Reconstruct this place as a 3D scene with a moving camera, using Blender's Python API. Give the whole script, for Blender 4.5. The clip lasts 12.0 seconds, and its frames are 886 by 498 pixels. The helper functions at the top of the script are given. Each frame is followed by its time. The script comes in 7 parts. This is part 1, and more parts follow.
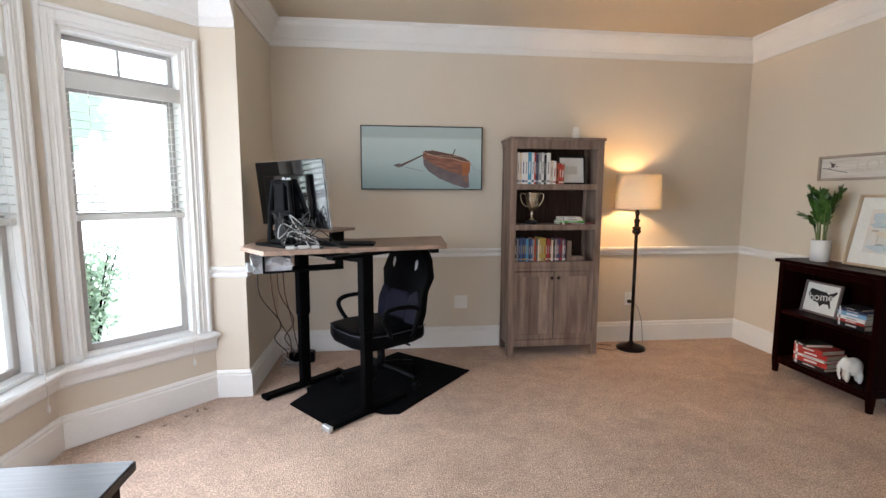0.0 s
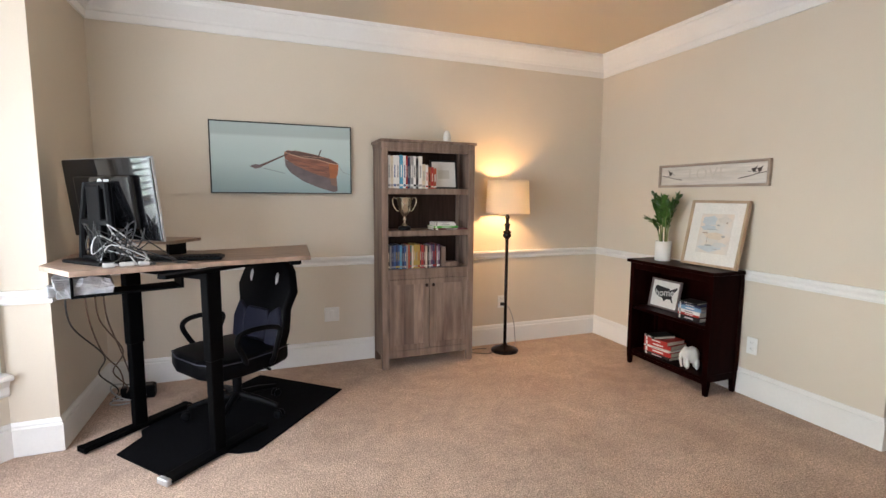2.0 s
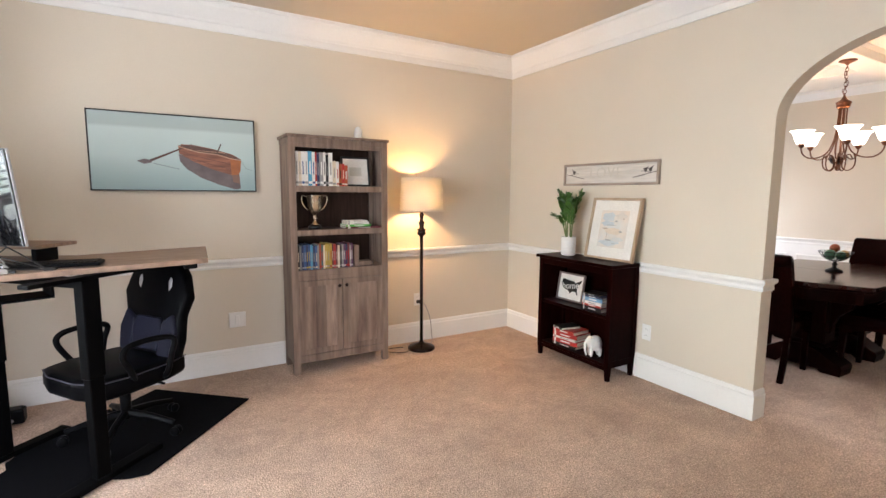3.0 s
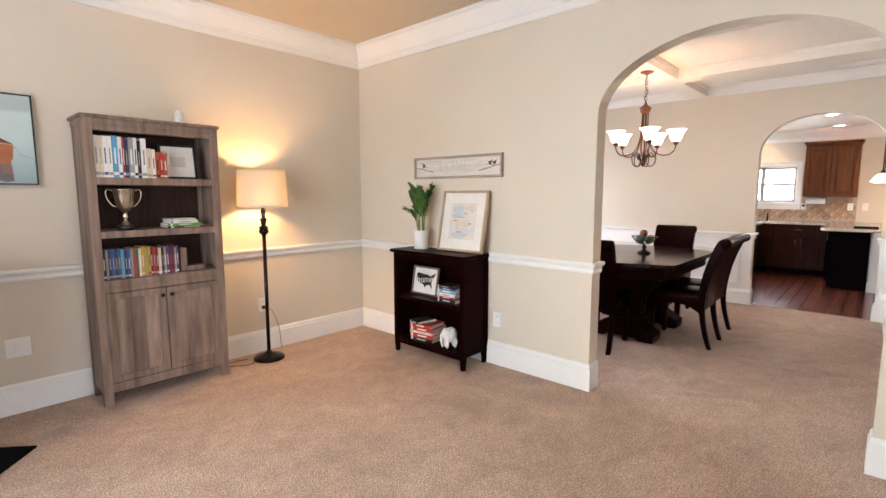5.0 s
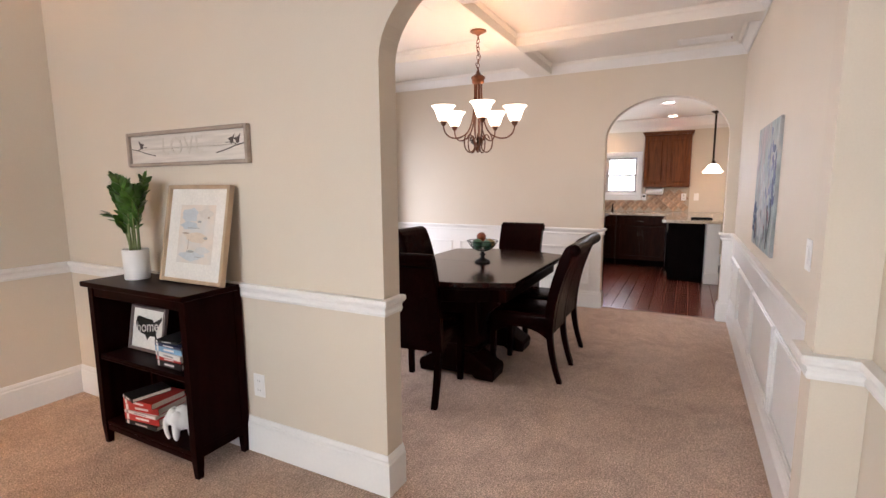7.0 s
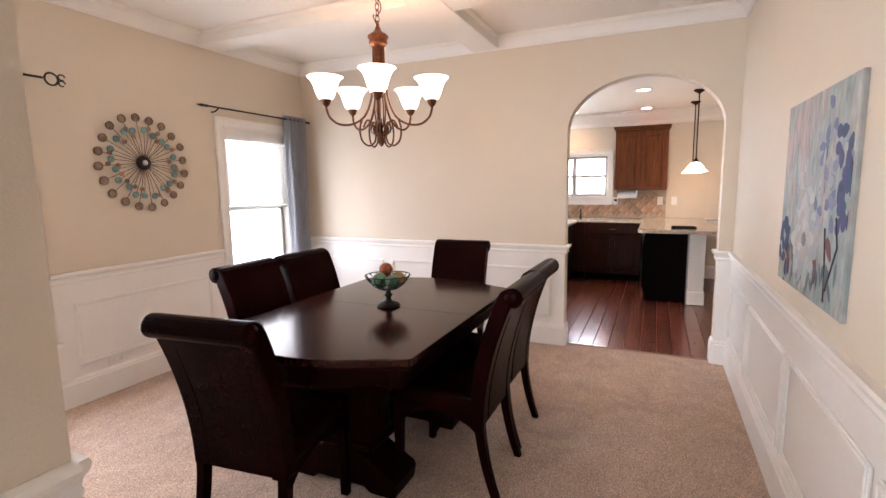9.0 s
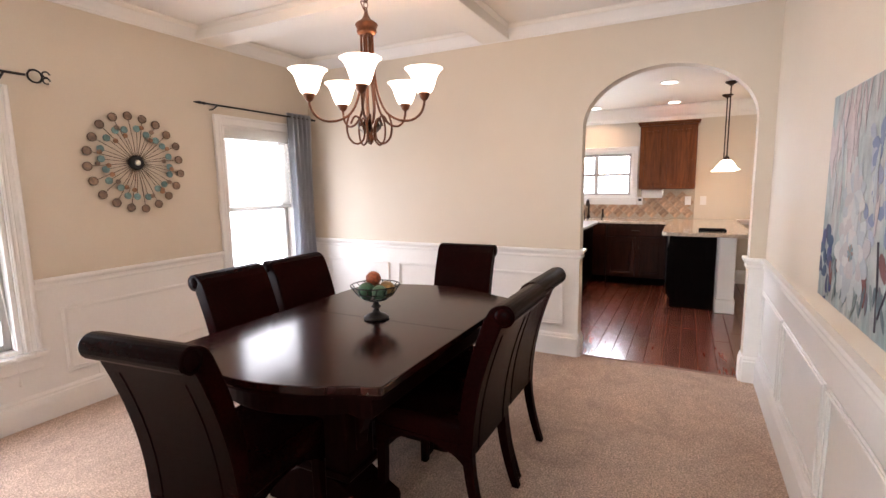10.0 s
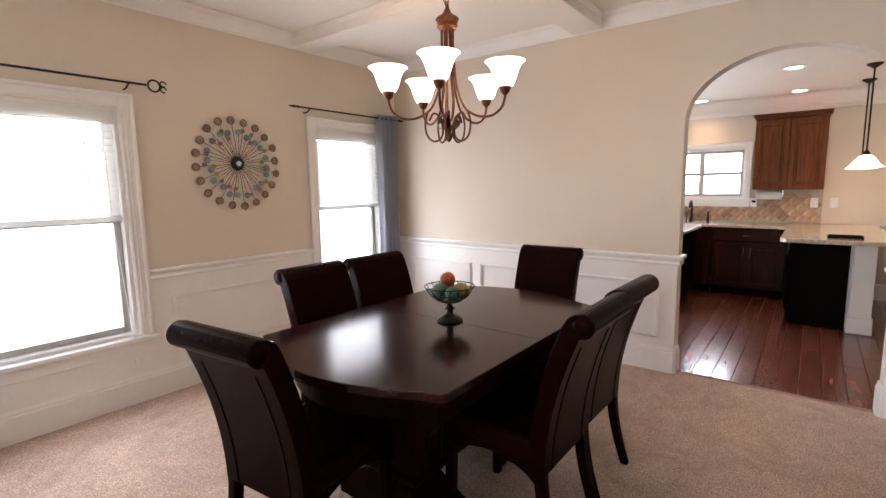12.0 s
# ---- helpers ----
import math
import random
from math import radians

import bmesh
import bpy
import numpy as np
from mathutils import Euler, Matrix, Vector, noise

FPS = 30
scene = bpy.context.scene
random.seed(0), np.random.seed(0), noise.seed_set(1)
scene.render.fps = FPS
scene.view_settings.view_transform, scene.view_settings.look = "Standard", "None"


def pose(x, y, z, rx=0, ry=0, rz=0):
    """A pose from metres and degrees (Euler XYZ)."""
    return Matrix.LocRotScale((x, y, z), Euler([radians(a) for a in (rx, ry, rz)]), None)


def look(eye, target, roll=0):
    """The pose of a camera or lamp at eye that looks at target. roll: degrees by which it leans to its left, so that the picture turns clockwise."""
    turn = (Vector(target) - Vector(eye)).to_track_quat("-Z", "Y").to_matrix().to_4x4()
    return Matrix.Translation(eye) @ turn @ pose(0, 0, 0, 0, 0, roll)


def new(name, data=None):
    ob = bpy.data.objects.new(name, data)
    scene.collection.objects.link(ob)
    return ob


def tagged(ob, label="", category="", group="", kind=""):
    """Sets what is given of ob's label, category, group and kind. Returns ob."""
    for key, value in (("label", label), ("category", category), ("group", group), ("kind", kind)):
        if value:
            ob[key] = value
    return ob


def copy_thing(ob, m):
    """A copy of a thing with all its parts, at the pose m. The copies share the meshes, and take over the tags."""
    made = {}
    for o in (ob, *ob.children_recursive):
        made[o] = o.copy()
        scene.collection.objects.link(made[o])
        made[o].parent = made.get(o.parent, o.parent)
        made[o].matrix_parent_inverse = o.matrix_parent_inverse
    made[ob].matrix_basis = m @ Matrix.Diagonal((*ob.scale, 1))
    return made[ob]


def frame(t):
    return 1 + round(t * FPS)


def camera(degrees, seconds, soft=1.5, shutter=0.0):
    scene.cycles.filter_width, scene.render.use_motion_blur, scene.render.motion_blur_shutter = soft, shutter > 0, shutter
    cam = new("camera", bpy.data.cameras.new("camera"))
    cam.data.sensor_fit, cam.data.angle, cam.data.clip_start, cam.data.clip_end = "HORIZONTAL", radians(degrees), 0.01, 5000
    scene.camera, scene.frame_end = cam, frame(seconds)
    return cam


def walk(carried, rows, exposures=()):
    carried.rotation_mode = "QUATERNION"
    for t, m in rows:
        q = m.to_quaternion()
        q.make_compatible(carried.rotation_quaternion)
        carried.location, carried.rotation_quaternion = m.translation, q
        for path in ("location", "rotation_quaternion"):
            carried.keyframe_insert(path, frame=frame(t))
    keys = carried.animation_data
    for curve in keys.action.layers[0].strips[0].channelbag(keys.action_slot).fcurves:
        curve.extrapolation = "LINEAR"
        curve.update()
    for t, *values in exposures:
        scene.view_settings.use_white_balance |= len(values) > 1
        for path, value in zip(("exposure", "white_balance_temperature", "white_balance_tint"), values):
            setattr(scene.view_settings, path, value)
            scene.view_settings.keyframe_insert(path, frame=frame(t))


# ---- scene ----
cam = camera(86.0, 12.0)
PATH = [
    (0, (0.139, 0.114, 1.355), (0.367, 2.087, 1.124), 0.2),
    (0.5, (0.19, 0.169, 1.36), (0.467, 2.136, 1.132), 0.3),
    (1, (0.238, 0.189, 1.355), (0.606, 2.143, 1.139), 0.3),
    (1.5, (0.249, 0.236, 1.366), (0.772, 2.154, 1.148), 0.5),
    (2, (0.251, 0.3, 1.375), (0.963, 2.156, 1.155), 0.4),
    (2.5, (0.271, 0.304, 1.39), (1.15, 2.086, 1.157), 0.6),
    (3, (0.32, 0.303, 1.383), (1.327, 2.015, 1.152), 0.4),
    (5, (0.439, 0.393, 1.337), (1.908, 1.731, 1.105), 0.0),
    (5.5, (0.727, 0.46, 1.331), (2.285, 1.69, 1.09), -0.1),
    (6, (1.062, 0.566, 1.328), (2.709, 1.674, 1.081), -0.2),
    (6.5, (1.396, 0.62, 1.346), (3.113, 1.612, 1.084), -0.2),
    (7, (1.8, 0.656, 1.354), (3.563, 1.562, 1.085), -0.4),
    (7.5, (2.206, 0.725, 1.351), (4.003, 1.563, 1.089), -0.6),
    (7.7, (2.372, 0.766, 1.35), (4.182, 1.582, 1.09), -0.7),
    (9.3, (3.147, 0.772, 1.386), (4.954, 1.584, 1.122), -0.9),
    (9.5, (3.21, 0.756, 1.383), (5.009, 1.589, 1.118), -1.0),
    (10, (3.322, 0.723, 1.399), (5.084, 1.63, 1.128), -0.9),
    (10.5, (3.381, 0.715, 1.397), (5.1, 1.703, 1.133), -0.8),
    (11, (3.409, 0.72, 1.394), (5.079, 1.789, 1.135), -0.8),
    (11.5, (3.422, 0.723, 1.389), (5.039, 1.871, 1.132), -0.8),
    (12, (3.429, 0.721, 1.387), (4.992, 1.941, 1.125), -0.9),
]
walk(cam, [(t, look(eye, target, roll)) for t, eye, target, roll in PATH],
     [(0.0, 1.02, 5950, 12.0), (1.5, 1.06, 6050, 12.0), (2.5, 1.54, 6100, 13.0), (5.0, 1.64, 6100, 15.0), (6.5, 1.42, 6200, 19.0), (7.5, 1.34, 6250, 19.5), (9.5, 1.58, 6350, 19.5), (11.0, 1.58, 6330, 18.5), (12.0, 1.28, 6250, 18.0)])

# ---- light ----
world = bpy.data.worlds.new("sky")
scene.world = world
world.use_nodes = True
wn = world.node_tree
sky = wn.nodes.new("ShaderNodeTexSky")
sky.sky_type = "NISHITA"
sky.sun_disc = False
sky.sun_elevation = radians(59)
sky.sun_rotation = radians(180)
wn.nodes["Background"].inputs["Strength"].default_value = 0.12
wn.links.new(sky.outputs["Color"], wn.nodes["Background"].inputs["Color"])

sun = new("sun", bpy.data.lights.new("sun", "SUN"))
sun.data.energy = 3.0
sun.data.angle = radians(8)
sun.data.color = (1.0, 0.95, 0.88)
sun.matrix_world = look((0, 0, 20), (0.5, 12, 0))


def window_light(x, y, z, w, h, direction, watts, color=(0.93, 0.97, 1.0)):
    """Daylight that enters through one window opening."""
    ob = new("window_daylight", bpy.data.lights.new("window_daylight", "AREA"))
    ob.data.shape, ob.data.size, ob.data.size_y = "RECTANGLE", w, h
    ob.data.energy, ob.data.color = watts, color
    ob.matrix_world = look((x, y, z), (x + direction[0], y + direction[1], z))
    return ob


def bulb(x, y, z, watts, color, radius=0.03):
    ob = new("bulb_light", bpy.data.lights.new("bulb_light", "POINT"))
    ob.data.energy, ob.data.color, ob.data.shadow_soft_size = watts, color, radius
    ob.location = (x, y, z)
    return ob


# daylight through the openings
window_light(4.09, 4.10, 1.17, 0.95, 1.40, (0, -1), 10)
window_light(6.40, 4.10, 1.17, 0.62, 1.40, (0, -1), 4.5)
window_light(-1.50, 1.85, 1.3, 1.40, 1.65, (1, 0), 21)
window_light(-1.21, 0.77, 1.3, 0.6, 1.65, (0.7, 0.7), 9)
window_light(-1.22, 2.94, 1.3, 0.55, 1.65, (0.7, -0.7), 6)
window_light(10.70, 1.97, 1.5, 0.95, 0.6, (-1, 0), 3.0)
# fill lamp at an unseen foyer window whose place and size are invented
window_light(1.0, -2.9, 1.3, 1.6, 1.9, (0, 1), 16)
# fill lamp added at a made-up kitchen window out of view
window_light(8.6, 3.9, 1.2, 1.2, 1.6, (0, -1), 2.2)
# lamps
LAMP = (2.257, 3.968)
bulb(LAMP[0], LAMP[1], 1.37, 10.0, (1.0, 0.57, 0.23), 0.04)
CHAND = (5.322, 2.151)
for k in range(5):
    a = radians(-150.7 + 72 * k)
    bulb(CHAND[0] + 0.287 * math.cos(a), CHAND[1] + 0.287 * math.sin(a), 1.915, 0.7, (1.0, 0.54, 0.24), 0.03)
PENDANTS = ((9.32, 0.372), (10.2, 0.352))
for px, py in PENDANTS:
    bulb(px, py, 1.51, 1.2, (1.0, 0.66, 0.38), 0.03)


for px, py in ((9.0, 0.95), (10.45, 0.94), (10.45, 1.95), (9.0, 2.2)):
    spot = new("downlight", bpy.data.lights.new("downlight", "SPOT"))
    spot.data.energy, spot.data.color, spot.data.shadow_soft_size = 8.0, (1.0, 0.63, 0.34), 0.06
    spot.data.spot_size, spot.data.spot_blend = radians(130), 0.8
    spot.location = (px, py, 2.40)


# ---- materials ----
def mat(name, base, rough=0.5, metal=0.0, scale=30.0, amount=0.06, bump=0.0, bump_scale=None,
        big=2.0, big_amount=0.05, coords="Object", stretch=(1, 1, 1), spread=0.0, coat=0.0, second=None, spec=0.5):
    """Painted or raw surface: fine and broad variation round one colour, with relief."""
    m = bpy.data.materials.new(name)
    m.use_nodes = True
    nt = m.node_tree
    b = nt.nodes["Principled BSDF"]
    b.inputs["Roughness"].default_value = rough
    b.inputs["Metallic"].default_value = metal
    b.inputs["Coat Weight"].default_value = coat
    b.inputs["Coat Roughness"].default_value = 0.12
    b.inputs["Specular IOR Level"].default_value = spec
    tc = nt.nodes.new("ShaderNodeTexCoord")
    mp = nt.nodes.new("ShaderNodeMapping")
    mp.inputs["Scale"].default_value = stretch
    nt.links.new(tc.outputs[coords], mp.inputs["Vector"])
    fine = nt.nodes.new("ShaderNodeTexNoise")
    fine.inputs["Scale"].default_value, fine.inputs["Detail"].default_value = scale, 4
    broad = nt.nodes.new("ShaderNodeTexNoise")
    broad.inputs["Scale"].default_value, broad.inputs["Detail"].default_value = big, 3
    nt.links.new(mp.outputs["Vector"], fine.inputs["Vector"])
    nt.links.new(mp.outputs["Vector"], broad.inputs["Vector"])

    def shift(noise_out, size):
        r = nt.nodes.new("ShaderNodeMapRange")
        r.inputs["From Min"].default_value, r.inputs["From Max"].default_value = 0.3, 0.7
        r.inputs["To Min"].default_value, r.inputs["To Max"].default_value = 1 - size, 1 + size
        nt.links.new(noise_out, r.inputs["Value"])
        return r.outputs["Result"]

    mul = nt.nodes.new("ShaderNodeMath")
    mul.operation = "MULTIPLY"
    nt.links.new(shift(fine.outputs["Fac"], amount), mul.inputs[0])
    nt.links.new(shift(broad.outputs["Fac"], big_amount), mul.inputs[1])
    value = mul.outputs[0]
    if spread:
        info = nt.nodes.new("ShaderNodeObjectInfo")
        r = nt.nodes.new("ShaderNodeMapRange")
        r.inputs["To Min"].default_value, r.inputs["To Max"].default_value = 1 - spread, 1 + spread
        nt.links.new(info.outputs["Random"], r.inputs["Value"])
        m2 = nt.nodes.new("ShaderNodeMath")
        m2.operation = "MULTIPLY"
        nt.links.new(value, m2.inputs[0])
        nt.links.new(r.outputs["Result"], m2.inputs[1])
        value = m2.outputs[0]
    if second:
        mix = nt.nodes.new("ShaderNodeMix")
        mix.data_type = "RGBA"
        mix.inputs["A"].default_value, mix.inputs["B"].default_value = (*base, 1), (*second, 1)
        ramp = nt.nodes.new("ShaderNodeMapRange")
        ramp.inputs["From Min"].default_value, ramp.inputs["From Max"].default_value = 0.35, 0.65
        nt.links.new(broad.outputs["Fac"], ramp.inputs["Value"])
        nt.links.new(ramp.outputs["Result"], mix.inputs["Factor"])
        source = mix.outputs["Result"]
    else:
        rgb = nt.nodes.new("ShaderNodeRGB")
        rgb.outputs[0].default_value = (*base, 1)
        source = rgb.outputs[0]
    vm = nt.nodes.new("ShaderNodeVectorMath")
    vm.operation = "SCALE"
    nt.links.new(source, vm.inputs[0])
    nt.links.new(value, vm.inputs["Scale"])
    nt.links.new(vm.outputs["Vector"], b.inputs["Base Color"])
    if bump:
        bp = nt.nodes.new("ShaderNodeBump")
        bp.inputs["Strength"].default_value, bp.inputs["Distance"].default_value = 1.0, bump
        src = fine
        if bump_scale:
            src = nt.nodes.new("ShaderNodeTexNoise")
            src.inputs["Scale"].default_value, src.inputs["Detail"].default_value = bump_scale, 3
            nt.links.new(mp.outputs["Vector"], src.inputs["Vector"])
        nt.links.new(src.outputs["Fac"], bp.inputs["Height"])
        nt.links.new(bp.outputs["Normal"], b.inputs["Normal"])
    return m


def glow(name, color, strength):
    m = bpy.data.materials.new(name)
    m.use_nodes = True
    b = m.node_tree.nodes["Principled BSDF"]
    b.inputs["Base Color"].default_value = (*color, 1)
    b.inputs["Emission Color"].default_value = (*color, 1)
    b.inputs["Emission Strength"].default_value = strength
    return m


def clear(name, color=(1, 1, 1), rough=0.0, thin=True):
    m = bpy.data.materials.new(name)
    m.use_nodes = True
    b = m.node_tree.nodes["Principled BSDF"]
    b.inputs["Base Color"].default_value = (*color, 1)
    b.inputs["Transmission Weight"].default_value = 1.0
    b.inputs["Roughness"].default_value = rough
    b.inputs["IOR"].default_value = 1.05 if thin else 1.45
    return m


WALL = mat("wall_paint", (0.656, 0.582, 0.482), 0.6, scale=160, amount=0.015, bump=0.0006, big=1.2, big_amount=0.025)
# the tan carries the floor lamp's warm light on the office ceiling
CEIL_OFFICE = mat("office_ceiling_lamplit", (0.60, 0.50, 0.37), 0.7, scale=200, amount=0.02, bump=0.0006, big=1.0, big_amount=0.02)
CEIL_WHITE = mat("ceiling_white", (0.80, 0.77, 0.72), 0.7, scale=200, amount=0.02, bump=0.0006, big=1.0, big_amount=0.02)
TRIM = mat("trim_white_paint", (0.80, 0.79, 0.77), 0.32, scale=60, amount=0.015, bump=0.0002, big=3, big_amount=0.02)
# white sashes greyed in colour for their backlit, shaded room side
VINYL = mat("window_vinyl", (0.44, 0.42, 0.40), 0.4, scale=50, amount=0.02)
CARPET = mat("carpet_pile", (0.555, 0.412, 0.328), 0.95, scale=130, amount=0.47, bump=0.009, bump_scale=125, big=1.6, big_amount=0.07, spec=0.05)
# trodden and swept marks between the fine pile and the broad shading
_nt = CARPET.node_tree
_pb = _nt.nodes["Principled BSDF"]
_src = _pb.inputs["Base Color"].links[0].from_socket
_tc = _nt.nodes.new("ShaderNodeTexCoord")
for _scale, _dist, _lo, _hi in ((2.6, 2.2, 0.88, 1.05), (9.0, 1.0, 0.95, 1.04), (45.0, 0.3, 0.88, 1.10)):
    _n = _nt.nodes.new("ShaderNodeTexNoise")
    _n.inputs["Scale"].default_value, _n.inputs["Detail"].default_value, _n.inputs["Distortion"].default_value = _scale, 5, _dist
    _r = _nt.nodes.new("ShaderNodeMapRange")
    _r.inputs["From Min"].default_value, _r.inputs["From Max"].default_value = 0.35, 0.65
    _r.inputs["To Min"].default_value, _r.inputs["To Max"].default_value = _lo, _hi
    _v = _nt.nodes.new("ShaderNodeVectorMath")
    _v.operation = "SCALE"
    _nt.links.new(_tc.outputs["Object"], _n.inputs["Vector"])
    _nt.links.new(_n.outputs["Fac"], _r.inputs["Value"])
    _nt.links.new(_src, _v.inputs[0])
    _nt.links.new(_r.outputs["Result"], _v.inputs["Scale"])
    _src = _v.outputs["Vector"]
_nt.links.new(_src, _pb.inputs["Base Color"])
PLANK = mat("dark_hardwood", (0.165, 0.047, 0.030), 0.23, scale=14, amount=0.35, bump=0.0002, big=3, big_amount=0.2, stretch=(0.25, 3, 1), spread=0.25, coat=0.4)
# pale in the board gaps to paint their edge glints; also colours the threshold
SEAM = mat("seam_glint_and_strip", (0.26, 0.16, 0.12), 0.7, scale=30, amount=0.2)
GLASS = clear("window_glass")
LAWN = mat("lawn", (0.10, 0.17, 0.05), 0.9, scale=40, amount=0.4, bump=0.02, big=0.6, big_amount=0.25)
BLACKMETAL = mat("black_powder_coat", (0.003, 0.003, 0.0033), 0.5, scale=200, amount=0.2, bump=0.00005, spec=0.02)
ESPRESSO = mat("espresso_wood", (0.0085, 0.0013, 0.0011), 0.28, spec=0.022, scale=20, amount=0.35, bump=0.00008, stretch=(1, 1, 0.2), big=4, big_amount=0.2)
GREYWOOD = mat("grey_washed_oak", (0.30, 0.215, 0.168), 0.6, scale=16, amount=0.24, bump=0.0005, big=5.0, big_amount=0.25, stretch=(2.4, 2.4, 0.22), second=(0.125, 0.084, 0.064), spec=0.25)


# ---- building helpers ----
def link_mesh(name, bm, material, parent=None, label="", smooth=False):
    me = bpy.data.meshes.new(name)
    bm.to_mesh(me)
    bm.free()
    if smooth:
        for p in me.polygons:
            p.use_smooth = True
    for m in (material if isinstance(material, (list, tuple)) else (material,)):
        me.materials.append(m)
    ob = new(name, me)
    if parent:
        ob.parent = parent
    if label:
        ob["label"] = label
    return ob


def part(name, bm, material, parent, label="", smooth=False):
    return link_mesh(name, bm, material, parent, label, smooth)


def thing(name, m, label, category, group=""):
    e = new(name)
    e.empty_display_size = 0.1
    e.matrix_world = m
    return tagged(e, label, category, group)


def structure(name, bm, material, label="", category="", smooth=False):
    ob = link_mesh(name, bm, material, None, "", smooth)
    return tagged(ob, label, category, "", "structure")


def box(x0, x1, y0, y1, z0, z1, bevel=0.0, bm=None, seg=1):
    """A box between the given bounds, with rounded edges where asked; added to bm when given."""
    b = bmesh.new()
    m = Matrix.Translation(((x0 + x1) / 2, (y0 + y1) / 2, (z0 + z1) / 2)) @ Matrix.Diagonal((abs(x1 - x0), abs(y1 - y0), abs(z1 - z0), 1))
    bmesh.ops.create_cube(b, size=1, matrix=m)
    if bevel:
        bmesh.ops.bevel(b, geom=b.edges[:], offset=bevel, segments=seg, profile=0.5, affect="EDGES")
    if bm is None:
        return b
    add(bm, b)
    return bm


def add(bm, other, m=None):
    if m is not None:
        other.transform(m)
    tmp = bpy.data.meshes.new("tmp")
    other.to_mesh(tmp)
    other.free()
    bm.from_mesh(tmp)
    bpy.data.meshes.remove(tmp)
    return bm


def prism(points, z0, z1, bevel=0.0):
    """An upright prism over a plan outline."""
    b = bmesh.new()
    f = b.faces.new([b.verts.new((x, y, z0)) for x, y in points])
    r = bmesh.ops.extrude_face_region(b, geom=[f])
    bmesh.ops.translate(b, verts=[v for v in r["geom"] if isinstance(v, bmesh.types.BMVert)], vec=(0, 0, z1 - z0))
    bmesh.ops.recalc_face_normals(b, faces=b.faces[:])
    if bevel:
        bmesh.ops.bevel(b, geom=b.edges[:], offset=bevel, segments=2, profile=0.5, affect="EDGES")
    return b


def lathe(profile, n=24, cap=True):
    """A turned body from (radius, height) pairs."""
    b = bmesh.new()
    rings = []
    for r, z in profile:
        rings.append([b.verts.new((r * math.cos(2 * math.pi * k / n), r * math.sin(2 * math.pi * k / n), z)) for k in range(n)])
    for a, c in zip(rings, rings[1:]):
        for k in range(n):
            b.faces.new((a[k], a[(k + 1) % n], c[(k + 1) % n], c[k]))
    if cap:
        b.faces.new(rings[0][::-1])
        b.faces.new(rings[-1])
    return b


def sweep(path, profile, closed=False, up=Vector((0, 0, 1))):
    """Moulding: an (out, height) profile carried along a level path of (x, y); out points to the left of the path. Mitred."""
    b = bmesh.new()
    pts = [Vector((x, y)) for x, y in path]
    n = len(pts)
    rings = []
    for i, p in enumerate(pts):
        d0 = (p - pts[i - 1]).normalized() if (i > 0 or closed) else None
        d1 = (pts[(i + 1) % n] - p).normalized() if (i < n - 1 or closed) else None
        d0, d1 = d0 or d1, d1 or d0
        n0, n1 = Vector((-d0.y, d0.x)), Vector((-d1.y, d1.x))
        mit = (n0 + n1).normalized()
        k = 1 / max(0.3, mit.dot(n0))
        rings.append([b.verts.new((p.x + mit.x * o * k, p.y + mit.y * o * k, h)) for o, h in profile])
    m = len(profile)
    for i in range(n if closed else n - 1):
        a, c = rings[i], rings[(i + 1) % n]
        for j in range(m):
            b.faces.new((a[j], a[(j + 1) % m], c[(j + 1) % m], c[j]))
    if not closed:
        b.faces.new(rings[0])
        b.faces.new(rings[-1][::-1])
    bmesh.ops.recalc_face_normals(b, faces=b.faces[:])
    return b


def tube(points, radius, n=8, bm=None, taper=None):
    """A round bar or cable through the points."""
    b = bmesh.new() if bm is None else bm
    pts = [Vector(p) for p in points]
    rings = []
    side = None
    for i, p in enumerate(pts):
        t = (pts[min(i + 1, len(pts) - 1)] - pts[max(i - 1, 0)]).normalized()
        if side is None:
            side = t.cross(Vector((0.3, 0.2, 0.9))).normalized()
        side = (side - t * side.dot(t)).normalized()
        other = t.cross(side)
        r = radius if taper is None else radius + (taper - radius) * i / (len(pts) - 1)
        rings.append([b.verts.new(p + r * (math.cos(2 * math.pi * k / n) * side + math.sin(2 * math.pi * k / n) * other)) for k in range(n)])
    for a, c in zip(rings, rings[1:]):
        for k in range(n):
            b.faces.new((a[k], a[(k + 1) % n], c[(k + 1) % n], c[k]))
    b.faces.new(rings[0][::-1])
    b.faces.new(rings[-1])
    return b


def spline(points, steps=8):
    """Smooth points through the given ones."""
    p = [Vector(q) for q in points]
    out = []
    for i in range(len(p) - 1):
        a, b, c, d = p[max(i - 1, 0)], p[i], p[i + 1], p[min(i + 2, len(p) - 1)]
        for k in range(steps):
            t = k / steps
            out.append(0.5 * (2 * b + (c - a) * t + (2 * a - 5 * b + 4 * c - d) * t * t + (3 * b - a - 3 * c + d) * t ** 3))
    out.append(p[-1])
    return out


